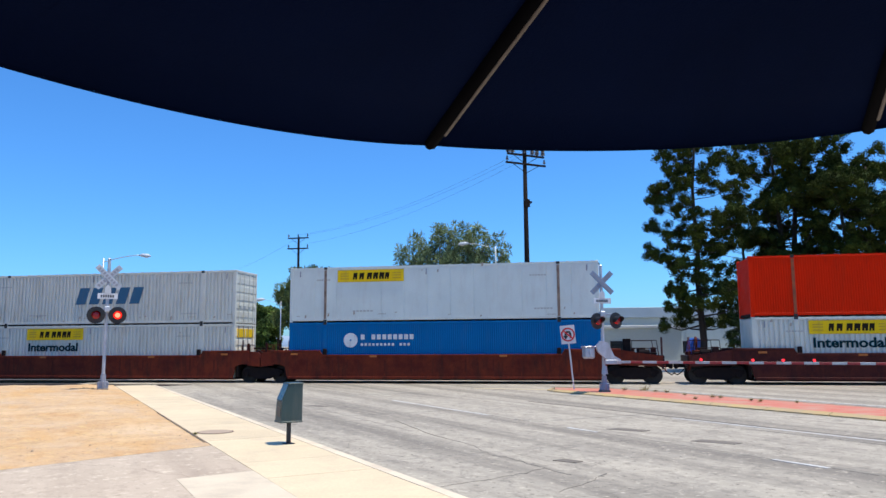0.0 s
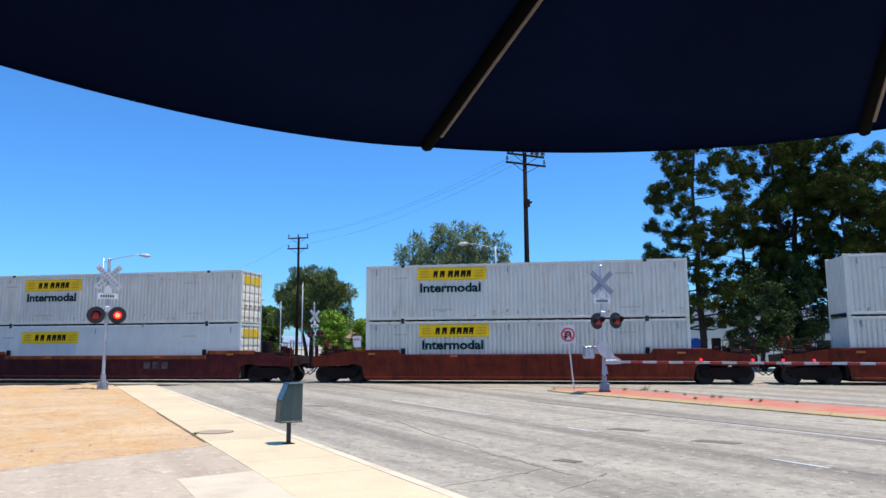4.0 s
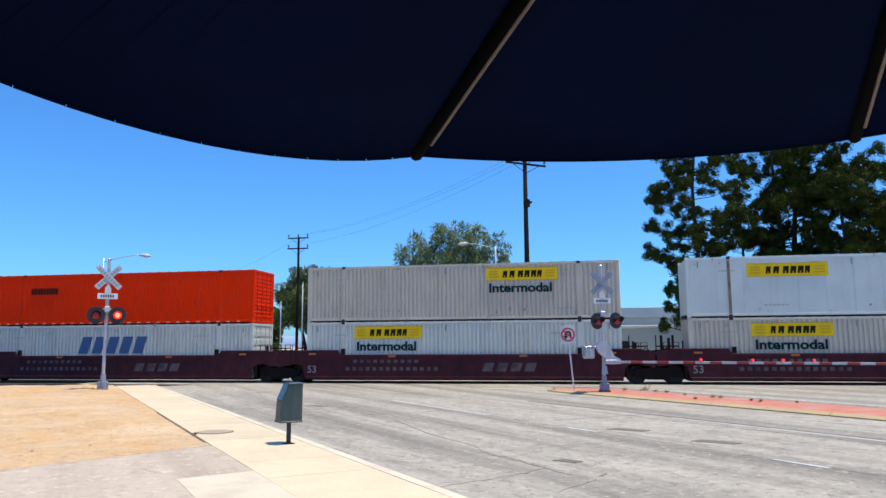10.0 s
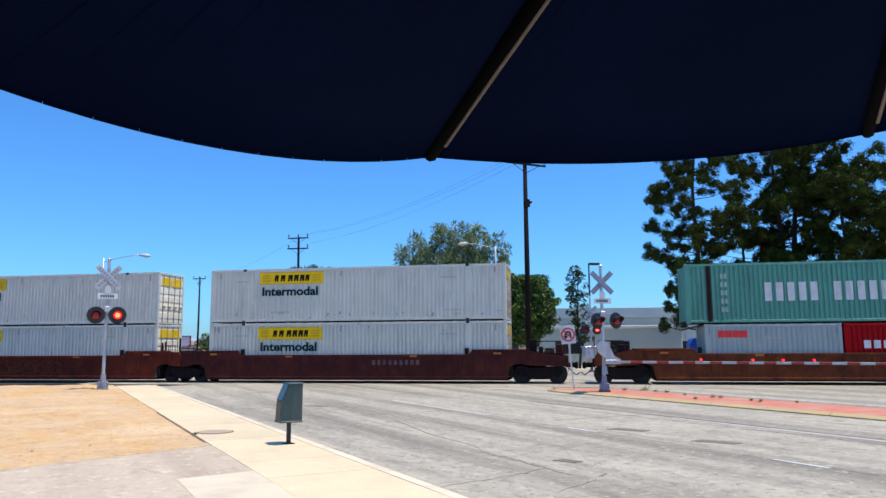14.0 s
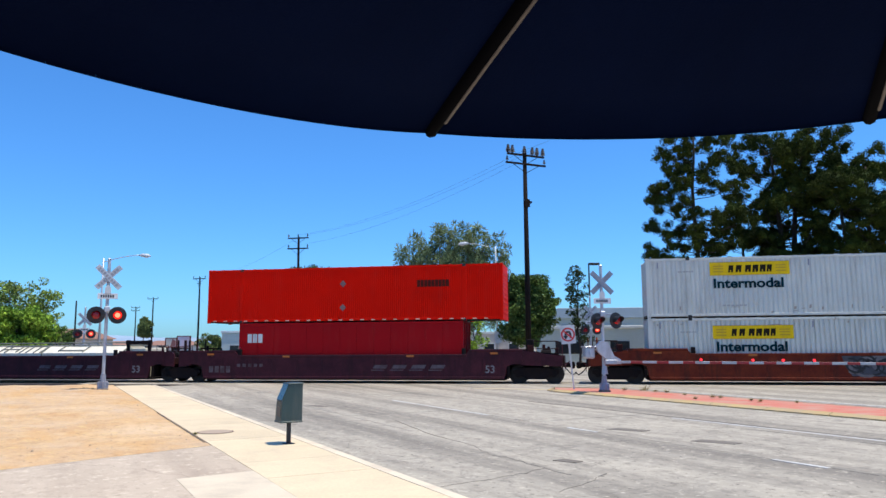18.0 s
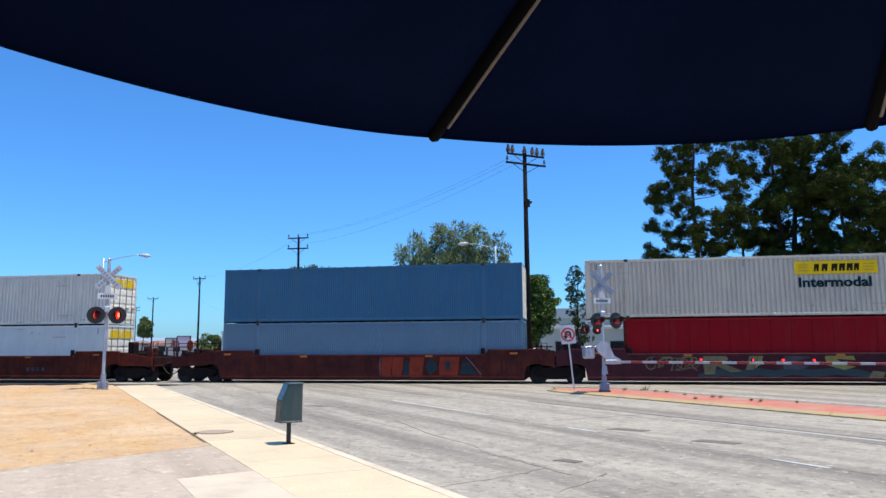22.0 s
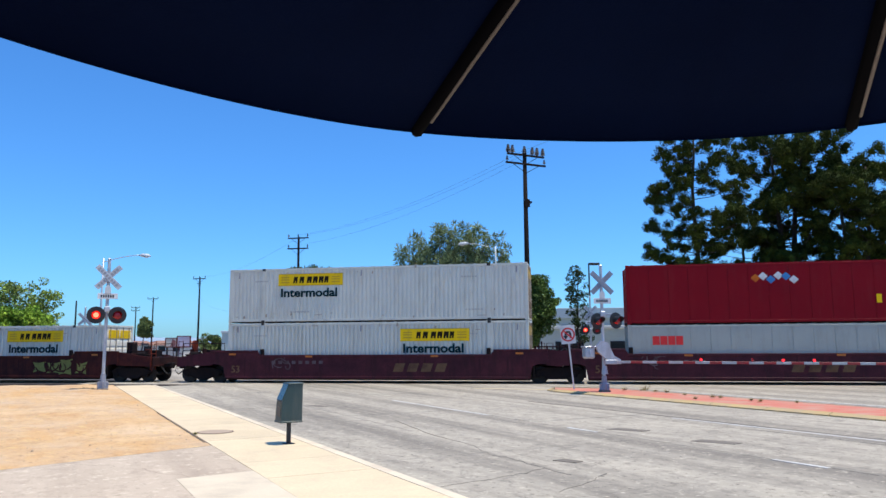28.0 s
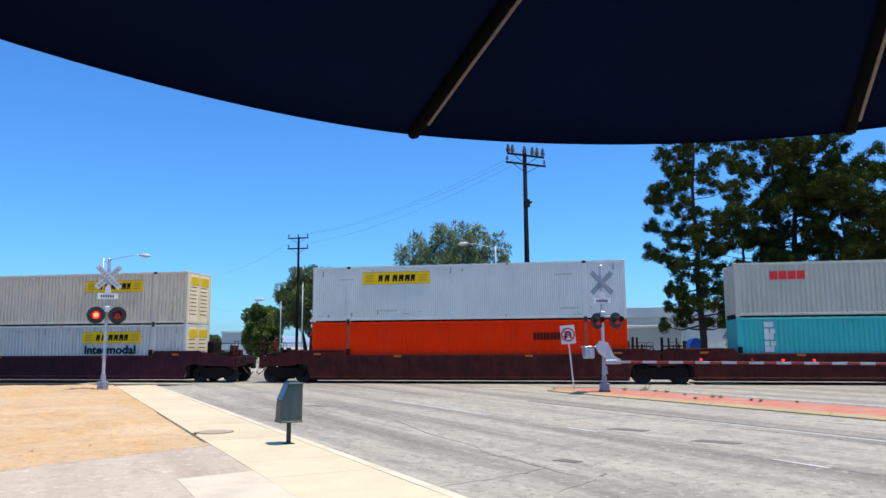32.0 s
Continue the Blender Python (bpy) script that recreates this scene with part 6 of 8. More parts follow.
def tufts(points, seed, blades=150):
    """Rounded needle tufts (place, radius, way of the twig): short blades all through a ball round a dense core."""
    q = np.random.default_rng(seed)
    vs, fs = [], []
    core = np.array(TUFT)
    for c, r, way in points:
        mid = np.array(c) + np.array(way) * r * 0.4
        k = len(vs)
        vs += (mid + core * (r * q.uniform(0.42, 0.66, (len(core), 1)))).tolist()
        fs += [tuple(k + i for i in f) for f in TUFT_FACES]
        d = q.normal(size=(blades, 3))
        d /= np.linalg.norm(d, axis=1)[:, None]
        p = mid + d * (r * q.uniform(0.3, 1.0, (blades, 1)) ** 0.5) * np.array((1.05, 1.05, 0.9))
        a = d + np.array((0, 0, 0.35)) + 0.6 * q.normal(size=(blades, 3))
        a *= q.uniform(0.06, 0.13, (blades, 1)) / np.linalg.norm(a, axis=1)[:, None]
        b = np.cross(a, q.normal(size=(blades, 3)))
        b *= 0.03 / np.maximum(np.linalg.norm(b, axis=1), 1e-4)[:, None]
        k = len(vs)
        vs += np.stack([p - a, p + b, p + a, p - b], 1).reshape(-1, 3).tolist()
        fs += [(k + 4 * i, k + 4 * i + 1, k + 4 * i + 2, k + 4 * i + 3) for i in range(blades)]
    return Geo().add(vs, fs)


def pine(label, px, depth, height, shape, seed, trunk=0.36, limbs=60, bare=0.2, twigs=6, size=0.36, stems=1, spread=1.6, lean=0.0, sweep=0.3, near=0.4, blades=150):
    """A pine: bent limbs whose twigs end in needle tufts. shape(h) -> half-width of the crown at the fraction h of the height."""
    q = random.Random(seed)
    x, y = spot(bearing(px), depth)
    t = thing("tree", label, "tree", pose(x, y, -0.2), group="trees behind the track")
    wood, ends = Geo(), []
    for k in range(stems):
        dx = (k - (stems - 1) / 2) * spread
        path = [Vector((dx * (0.35 + 0.9 * i / 8) + lean * i / 8 + q.uniform(-0.16, 0.16) * (i > 0), q.uniform(-0.15, 0.15) * (i > 0), height * 0.97 * i / 8)) for i in range(9)]
        wood.tube(path, [trunk * (1 - 0.80 * i / 8) for i in range(9)], n=8)
        for j in range(limbs // stems):
            h = bare + (0.985 - bare) * (j + q.random()) / (limbs // stems)
            base = path[min(7, int(h * 8))].lerp(path[min(8, int(h * 8) + 1)], h * 8 % 1)
            ang = q.uniform(0, 2 * math.pi)
            w = max(0.5, shape(h) * q.choice((0.4, 0.7, 0.9, 1.0, 1.08)))
            out = Vector((math.cos(ang), math.sin(ang) * 0.85, 0))
            tip = base + out * w + Vector((0, 0, w * q.uniform(sweep - 0.25, sweep + 0.25)))
            bend = base.lerp(tip, 0.55) - Vector((0, 0, 0.10 * w))
            wood.tube([base, bend, tip], [trunk * 0.30 * (1.15 - h), trunk * 0.18 * (1.15 - h), 0.025], n=5)
            n = max(2, int(twigs * (0.35 + w / 5.0)))
            for i in range(n):
                f = 1.0 if i == 0 else q.uniform(near, 1.0)
                root = bend.lerp(tip, (f - 0.55) / 0.45) if f > 0.55 else base.lerp(bend, f / 0.55)
                way = (out * q.uniform(0.1, 1.0) + Vector((q.uniform(-1, 1), q.uniform(-1, 1), q.uniform(-0.2, 0.9)))).normalized()
                end = root + way * q.uniform(0.2, 0.75)
                wood.tube([root, end], [0.022, 0.012], n=4)
                ends.append((end, size * q.choice((0.65, 0.85, 1.0, 1.2, 1.35)), way))
    part("trunk", wood.mesh("trunk", bark_mat, smooth=True), t)
    part("crown", tufts(ends, seed, blades).mesh("crown", pine_leaf), t)
    return t


def gum_shape(h):
    return 1.8 + 1.5 * h if h < 0.5 else 2.55 * math.sqrt(max(0.03, 1 - ((h - 0.60) / 0.42) ** 2))


def boxy(w, mid=0.62, half=0.40):
    return lambda h: w * math.sqrt(max(0.02, 1 - abs((h - mid) / half) ** 3.5))


def dome(w, p=0.5):
    return lambda h: w * max(0.12, math.sin(math.pi * min(1, max(0, h)) ** p) ** 0.7)


def spot(px, depth):
    """Ground place along a bearing: px = sideways part of the view per unit of depth."""
    f, r = Vector((-0.1846, 0.9828)), Vector((0.9828, 0.1846))
    p = f * depth + r * (px * depth)
    return p.x, p.y


def bearing(x):
    return (x - 784) / 1284.3


def plant(label, px, depth, *a, **k):
    x, y = spot(bearing(px), depth)
    return tree(label, x, y, *a, **k)


pine("tall open pine with tufted olive needles", 1238, 58, 20.2, lambda h: 5.1 * (1.25 - 0.88 * h) if h > 0.56 else 3.85 - 1.2 * (0.56 - h), 11, trunk=0.30, limbs=108, bare=0.16, twigs=6, size=0.38, sweep=0.16, near=0.66)
pine("tall dense pine with dark olive needles", 1402, 60, 19.6, lambda h: 4.2 * math.sqrt(max(0.05, 1 - ((h - 0.80) / 0.30) ** 2)) if h > 0.6 else 3.1, 12, trunk=0.40, limbs=126, bare=0.26, twigs=7, size=0.46, stems=2, spread=1.3, sweep=0.42, near=0.62)
pine("tall dense pine with dark olive needles", 1524, 57, 16.6, lambda h: 4.0 * math.sqrt(max(0.05, 1 - ((h - 0.70) / 0.36) ** 2)), 13, trunk=0.34, limbs=98, bare=0.36, twigs=7, size=0.46, stems=2, spread=1.8, sweep=0.35, near=0.6)
pine("tall dense pine with dark olive needles", 1640, 60, 18.0, lambda h: 4.2 * math.sqrt(max(0.05, 1 - ((h - 0.66) / 0.40) ** 2)), 14, trunk=0.34, limbs=70, bare=0.34, twigs=7, size=0.46, sweep=0.3, near=0.6)
pine("tall dense pine with dark olive needles", 1318, 66, 16.2, lambda h: 2.7 * math.sqrt(max(0.05, 1 - ((h - 0.46) / 0.54) ** 2)), 31, trunk=0.24, limbs=58, bare=0.12, twigs=6, size=0.44, sweep=0.25, near=0.55)
plant("broad airy grey-green gum tree with many stems", 803, 76, 15.1, gum_shape, 15, gum_leaf, pale_bark, leaf=0.24, per=330, trunk=0.22, limbs=210, clump=0.54, bare=0.30, stems=7, flat=2.0, dens=0.9, limb=0.42, needle=True, spread=1.08)
plant("dense round green street tree", 933, 58, 7.5, boxy(2.15), 16, street_leaf, bark_mat, leaf=0.12, per=420, trunk=0.2, limbs=120, clump=0.5, bare=0.27)
plant("dense olive green tree with spiky crown", 551, 84, 11.0, boxy(3.5, 0.72, 0.32), 17, olive_leaf, bark_mat, leaf=0.2, per=420, trunk=0.26, limbs=132, clump=0.72, bare=0.47, flat=1.3, stems=3, spread=1.1, needle=True, dens=1.0, limb=0.5)
plant("low dark green tree between the pines", 1345, 56, 7.6, dome(2.3, 0.7), 41, dark_leaf, bark_mat, leaf=0.14, per=260, trunk=0.2, limbs=60, clump=0.6, bare=0.15, dens=0.9)
plant("low dark green tree between the pines", 1415, 57, 8.2, dome(2.4, 0.7), 42, dark_leaf, bark_mat, leaf=0.14, per=260, trunk=0.2, limbs=60, clump=0.6, bare=0.15, dens=0.9)
plant("dense dark green tree", 466, 92, 7.0, boxy(2.3, 0.5, 0.52), 18, street_leaf, bark_mat, leaf=0.2, per=330, trunk=0.2, limbs=70, clump=0.8, bare=0.1)
plant("bright green rounded shrub tree", 592, 78, 5.5, boxy(1.7, 0.5, 0.52), 19, bright_leaf, bark_mat, leaf=0.16, per=340, trunk=0.14, limbs=60, clump=0.55, bare=0.08)
plant("bright green rounded shrub tree", 646, 96, 5.3, boxy(2.4, 0.45, 0.56), 20, bright_leaf, bark_mat, leaf=0.18, per=300, trunk=0.14, limbs=60, clump=0.6, bare=0.08)
plant("rounded green shrub tree beside the gum tree", 714, 70, 5.2, boxy(2.3, 0.48, 0.53), 21, mid_leaf, bark_mat, leaf=0.16, per=340, trunk=0.14, limbs=80, clump=0.55, bare=0.08)
plant("broad airy green tree with pale stems", 34, 74, 9.0, boxy(2.7, 0.74, 0.30), 22, fresh_leaf, pale_bark, leaf=0.17, per=120, trunk=0.18, limbs=90, clump=0.6, bare=0.5, stems=4, dens=0.8, limb=0.5, spread=1.5)
plant("bright yellow-green leafy shrub", 36, 66, 5.3, boxy(2.9, 0.5, 0.55), 23, bright_leaf, bark_mat, leaf=0.17, per=260, trunk=0.14, limbs=80, clump=0.6, bare=0.1)
plant("low olive green shrub", 108, 68, 3.9, boxy(1.3, 0.5, 0.55), 28, mid_leaf, bark_mat, leaf=0.15, per=240, trunk=0.1, limbs=30, clump=0.5, bare=0.1)
plant("small round olive tree far off", 254, 150, 7.9, boxy(1.25, 0.73, 0.27), 24, olive_leaf, bark_mat, leaf=0.26, per=240, trunk=0.14, limbs=60, clump=0.55, bare=0.52, lean=0.8)
plant("thin young dark green tree", 1022, 66, 9.2, lambda h: 1.35 * (1.1 - 0.75 * h), 25, dark_leaf, bark_mat, leaf=0.13, per=240, trunk=0.12, limbs=44, clump=0.48, bare=0.25)
plant("low olive shrub behind the track", 376, 120, 3.5, boxy(1.9, 0.5, 0.55), 26, olive_leaf, bark_mat, leaf=0.25, per=140, trunk=0.1, limbs=24, clump=0.8, bare=0.1)
plant("low green shrub behind the track", 838, 62, 4.2, dome(1.5, 0.6), 27, bright_leaf, bark_mat, leaf=0.13, per=200, trunk=0.1, limbs=14, clump=0.5, bare=0.1)


# ---- poles and street lamps ----
def power_pole(px, depth, height, arms, label, r=0.17, tilt=0):
    x, y = spot(bearing(px), depth)
    t = thing("utility_pole", label, "utility pole", pose(x, y, -0.2, 0, 0, tilt), group="utility poles")
    part("pole", Geo().tube([(0, 0, 0), (0.02, 0, height * 0.5), (0, 0, height)], [r, r * 0.85, r * 0.65], n=10).mesh("pole", wood_pole, smooth=True), t)
    for z, w, pins in arms:
        a = Geo().box(-w / 2, -0.2, z - 0.06, w / 2, -0.1, z + 0.06, c=0.01)
        for s in (-1, 1):
            a.cyl((s * w * 0.32, -0.14, z - 0.05), (0, -0.14, z - 0.6), 0.022, n=5)
        part("crossarm", a.mesh("crossarm", wood_pole), t)
        for i in range(pins):
            ix = -w / 2 + 0.1 + (w - 0.2) * i / max(1, pins - 1)
            g = Geo().cyl((ix, -0.15, z + 0.05), (ix, -0.15, z + 0.2), 0.02, n=6)
            for kk in range(3):
                g.cyl((ix, -0.15, z + 0.17 + 0.09 * kk), (ix, -0.15, z + 0.24 + 0.09 * kk), 0.10 - 0.018 * kk, 0.07 - 0.018 * kk, n=8)
            part("insulator", g.mesh("insulator", ceramic, smooth=False), t)
    return t


pole_big = power_pole(933, 46, 14.6, ((13.72, 3.0, 2), (14.3, 2.8, 2)), "tall dark wooden utility pole with two crossarms and insulators", 0.19, tilt=36)
big_ins = Geo()
for ix in (-1.32, -1.0, -0.1, 0.5, 0.86, 1.3):
    big_ins.cyl((ix, -0.15, 14.36), (ix, -0.15, 14.5), 0.05, n=8)
    for kk, rr_ in enumerate((0.17, 0.16, 0.13, 0.10)):
        big_ins.cyl((ix, -0.15, 14.44 + 0.12 * kk), (ix, -0.15, 14.53 + 0.12 * kk), rr_, rr_ * 0.62, n=10)
part("insulator", big_ins.mesh("insulator_stack", ceramic), pole_big)
part("step_bracket", Geo().box(0.1, -0.1, 11.2, 0.45, 0.1, 11.32).box(-0.2, -0.24, 10.9, 0.2, -0.12, 11.4).mesh("step_bracket", wood_pole), pole_big)
power_pole(526, 72, 13.0, ((12.85, 2.2, 3), (11.8, 2.2, 3)), "dark wooden utility pole with two crossarms", 0.16)
power_pole(352, 106, 12.2, ((12.0, 2.0, 3), (11.3, 0.6, 0)), "distant wooden utility pole", 0.16)
power_pole(271, 150, 12.2, ((12.0, 2.4, 3),), "distant wooden utility pole", 0.17)
power_pole(241, 190, 12.6, ((12.4, 2.6, 2), (11.6, 2.6, 2)), "distant wooden utility pole", 0.18)
power_pole(135, 70, 6.6, (), "bare grey pole behind the track", 0.10)

wires = Geo()
for (pa, da, za), (pb, db, zb) in (((933, 46, 14.5), (526, 72, 13.0)), ((918, 46, 13.6), (516, 72, 11.9)), ((948, 46, 14.5), (536, 72, 13.0)), ((933, 46, 14.5), (1300, 30, 16.4)),
                                   ((526, 72, 12.8), (352, 106, 12.0)), ((536, 72, 7.2), (690, 70, 9.0)), ((352, 106, 9.0), (430, 96, 6.8))):
    xa, ya = spot(bearing(pa), da)
    xb, yb = spot(bearing(pb), db)
    a, b = Vector((xa, ya, za)), Vector((xb, yb, zb))
    wires.tube([a.lerp(b, k / 12) - Vector((0, 0, 0.9 * (1 - (k / 6 - 1) ** 2))) for k in range(13)], 0.006, n=4)
thing("overhead_wires", "thin sagging overhead wires between the poles", "wires", data=wires.mesh("overhead_wires", wire_mat))


def street_lamp(px, depth, height, reach, label, box_head=False, thin=1.0):
    x, y = spot(bearing(px), depth)
    t = thing("street_lamp", label, "street lamp", pose(x, y, -0.2, 0, 0, 10.64), group="street lamps")
    part("pole", Geo().tube([(0, 0, 0), (0, 0, height * 0.6), (0, 0, height)], [0.11 * thin, 0.08 * thin, 0.06 * thin], n=10).mesh("pole", lamp_black if box_head else galv, smooth=True), t)
    s = 1 if reach > 0 else -1
    if box_head:
        part("lamp_head", Geo().box(0.0, -0.2, height - 0.12, reach, 0.2, height + 0.08, c=0.03).mesh("lamp_head", lamp_black), t)
    else:
        rise = 0.5
        pts = [(0, 0, height - 0.3)] + [(reach * k / 6, 0, height - 0.3 + rise * math.sin(k / 6 * math.pi / 2)) for k in range(1, 7)]
        part("arm", Geo().tube(pts, 0.03 * thin, n=6).mesh("arm", galv, smooth=True), t)
        part("lamp_head", Geo().tube([(reach - s * 0.1, 0, height + 0.2), (reach + s * 0.15, 0, height + 0.2), (reach + s * 0.5, 0, height + 0.15), (reach + s * 0.75, 0, height + 0.13)], [0.05, 0.13, 0.16, 0.06], n=8).mesh("lamp_head", sign_white, smooth=True), t)
    return t


street_lamp(179, 54, 8.75, 2.75, "silver street lamp with a curved arm")
street_lamp(878, 60, 10.35, -2.35, "silver street lamp with an arm among the leaves", thin=0.6)
street_lamp(1043, 62, 9.0, 0.9, "black street lamp with a flat head", True)
street_lamp(497, 62, 5.9, -1.5, "slim silver street lamp", thin=0.45)
for px_, d_, h_, r_ in ((771, 66, 8.4, 0.055), (535, 70, 8.2, 0.05)):
    sp = thing("steel_pole", "thin bare silver steel pole", "pole", pose(*spot(bearing(px_), d_), -0.2), group="thin poles")
    part("shaft", Geo().tube([(0, 0, 0), (0, 0, h_)], [r_ * 1.2, r_ * 0.8], n=8).mesh("shaft", galv, smooth=True), sp)
    part("cap", Geo().cyl((0, 0, h_), (0, 0, h_ + 0.05), r_ * 1.1, r_ * 0.5, n=8).mesh("cap", galv), sp)


# ---- buildings behind ----
hall = thing("warehouse", "long pale grey warehouse with a blue-grey roof band", "building")
hx, hy = spot(bearing(1130), 92)
part("wall", Geo().box(0, 0, 0, 72, 36, 5.4, c=0.05).mesh("wall", wall_mat), hall)
part("roof", Geo().box(-0.25, -0.25, 5.4, 72.25, 36, 6.7, c=0.04).mesh("roof", shed_roof), hall, "blue-grey roof sheet")
for i in range(14):
    part("wall_panel", Geo().box(0.15 + 5.1 * i, -0.06, 0.1, 5.1 + 5.1 * i, 0.02, 4.6, c=0.02).mesh("wall_panel", wall_mat), hall)
for i in range(6):
    w = part("window", Geo().box(4 + 9 * i, -0.12, 1.0, 7.4 + 9 * i, -0.04, 2.5, c=0.02).mesh("window", lamp_black), hall)
    part("pane", Geo().box(4.1 + 9 * i, -0.14, 1.1, 7.3 + 9 * i, -0.11, 2.4, c=0.005).mesh("pane", glass_mat), w)
hall.matrix_basis = pose(hx - 10, hy - 2, -0.2, 0, 0, 6)
hall2 = thing("low_building", "pale flat-roofed building with dark windows", "building")
hx, hy = spot(bearing(955), 74)
part("wall", Geo().box(0, 0, 0, 14, 10, 3.7, c=0.05).mesh("wall", wall_mat), hall2)
part("roof", Geo().box(-0.2, -0.2, 3.7, 14.2, 10.2, 4.0, c=0.04).mesh("roof", band_mat), hall2)
for xa, xb in ((1.44, 2.75), (2.95, 4.3), (6.9, 8.8)):
    w = part("window", Geo().box(xa, -0.06, 1.2, xb, 0.02, 2.45, c=0.02).mesh("window", lamp_black), hall2)
    part("pane", Geo().box(xa + 0.08, -0.08, 1.28, xb - 0.08, -0.05, 2.37, c=0.005).mesh("pane", glass_mat), w)
hall2.matrix_basis = pose(hx, hy, -0.2, 0, 0, 6)


def house(px, depth, w, d, h, label, wall_m, roof_h=0.0, windows=3):
    x, y = spot(bearing(px), depth)
    t = thing("building", label, "building", pose(x, y, -0.2, 0, 0, 10))
    part("wall", Geo().box(-w / 2, 0, 0, w / 2, d, h, c=0.04).mesh("wall", wall_m), t)
    g = Geo()
    if roof_h:
        vs = [(-w / 2 - 0.4, -0.4, h), (w / 2 + 0.4, -0.4, h), (w / 2 + 0.4, d + 0.4, h), (-w / 2 - 0.4, d + 0.4, h), (-w / 2 + 1, d / 2, h + roof_h), (w / 2 - 1, d / 2, h + roof_h)]
        g.add(vs, [(0, 1, 5, 4), (1, 2, 5), (2, 3, 4, 5), (3, 0, 4), (3, 2, 1, 0)])
    else:
        g.box(-w / 2 - 0.15, -0.15, h, w / 2 + 0.15, d + 0.15, h + 0.35, c=0.03)
    part("roof", g.mesh("roof", roof_mat if roof_h else band_mat), t)
    for i in range(windows):
        wx = -w / 2 + w * (i + 0.5) / windows
        wi = part("window", Geo().box(wx - 0.8, -0.05, 1.1, wx + 0.8, 0.02, 2.4, c=0.02).mesh("window", sign_white), t)
        part("pane", Geo().box(wx - 0.72, -0.07, 1.18, wx + 0.72, -0.04, 2.32, c=0.005).mesh("pane", glass_mat), wi)


house(417, 118, 4.2, 8, 4.3, "pale grey two-storey box building far off", wall_mat, 0, 1)
house(290, 150, 9, 12, 2.5, "low cream building with a clay roof far off", stucco, 1.0, 3)
house(205, 170, 12, 12, 2.5, "low cream building with a clay roof far off", stucco, 1.1, 4)
house(20, 88, 16, 10, 3.2, "low cream building behind green trees", stucco, 1.3, 5)
house(645, 120, 13, 12, 3.4, "low cream building behind the shrubs", stucco, 1.4, 5)
house(800, 110, 22, 12, 3.8, "low pale building behind the gum tree", stucco, 0, 6)

bb = thing("billboard", "small two-panel pale billboard in brown frames on dark posts", "billboard")
for x0, x1, z1, face_m in ((-1.98, -0.22, 3.55, stucco), (-0.1, 1.95, 3.85, panel_mat)):
    face = part("face", Geo().box(x0, -0.1, 2.15, x1, 0.1, z1, c=0.03).mesh("face", face_m), bb)
    part("frame", Geo().box(x0 - 0.1, -0.14, 2.03, x1 + 0.1, 0.14, 2.2).box(x0 - 0.1, -0.14, z1 - 0.04, x1 + 0.1, 0.14, z1 + 0.08).box(x0 - 0.1, -0.14, 2.03, x0 + 0.05, 0.14, z1 + 0.08).box(x1 - 0.05, -0.14, 2.03, x1 + 0.1, 0.14, z1 + 0.08).mesh("frame", rust_car), face)
part("sign", Geo().plate([(-1.2, 2.25), (-0.35, 2.25), (-0.35, 3.1), (-0.9, 3.4)], -0.13, -0.105).mesh("sign", brick_fade), bb, "faded red shape")
for x in (-1.8, -0.2):
    part("post", Geo().cyl((x, 0.16, 0), (x, 0.16, 2.3), 0.16).mesh("post", lamp_black), bb)
bb.matrix_basis = pose(*spot(bearing(318), 120), -0.2, 0, 0, 12)
tarp = thing("portable_cabin", "bright blue plastic cabin beside the pines", "cabin", pose(*spot(bearing(1224), 70), -0.2, 0, 0, 10))
part("body", Geo().box(-0.6, -0.6, 0, 0.6, 0.6, 2.2, c=0.05).mesh("body", tarp_mat), tarp)
part("roof", Geo().tube([(0, -0.62, 2.2), (0, 0.62, 2.2)], 0.5, n=12).mesh("roof", tarp_mat), tarp)
part("door", Geo().box(-0.4, -0.64, 0.1, 0.4, -0.6, 2.0, c=0.01).mesh("door", tarp_mat), tarp)
vs, fs = [], []
for i in range(61):
    a = radians(-80 + 160 * i / 60)
    x, y = 3600 * math.sin(a), 3600 * math.cos(a)
    h = 52 + 30 * noise.noise((i * 0.23, 1, 0)) + 14 * noise.noise((i * 0.9, 4, 0))
    vs += [(x, y, -5), (x, y, h), (x * 1.1, y * 1.1, -5)]
for i in range(60):
    k = 3 * i
    fs += [(k, k + 3, k + 4, k + 1), (k + 1, k + 4, k + 5, k + 2)]
thing("backdrop", "hills on the horizon, haze blue painted in", "hills", kind="structure", data=Geo().add(vs, fs).mesh("hills", hill_mat, smooth=True))


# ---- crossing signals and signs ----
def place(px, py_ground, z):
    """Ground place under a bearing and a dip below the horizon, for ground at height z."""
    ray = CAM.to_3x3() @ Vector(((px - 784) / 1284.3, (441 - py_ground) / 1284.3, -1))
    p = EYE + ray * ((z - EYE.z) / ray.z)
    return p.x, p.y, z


LAMPS = []                                   # (turning lens, phase)


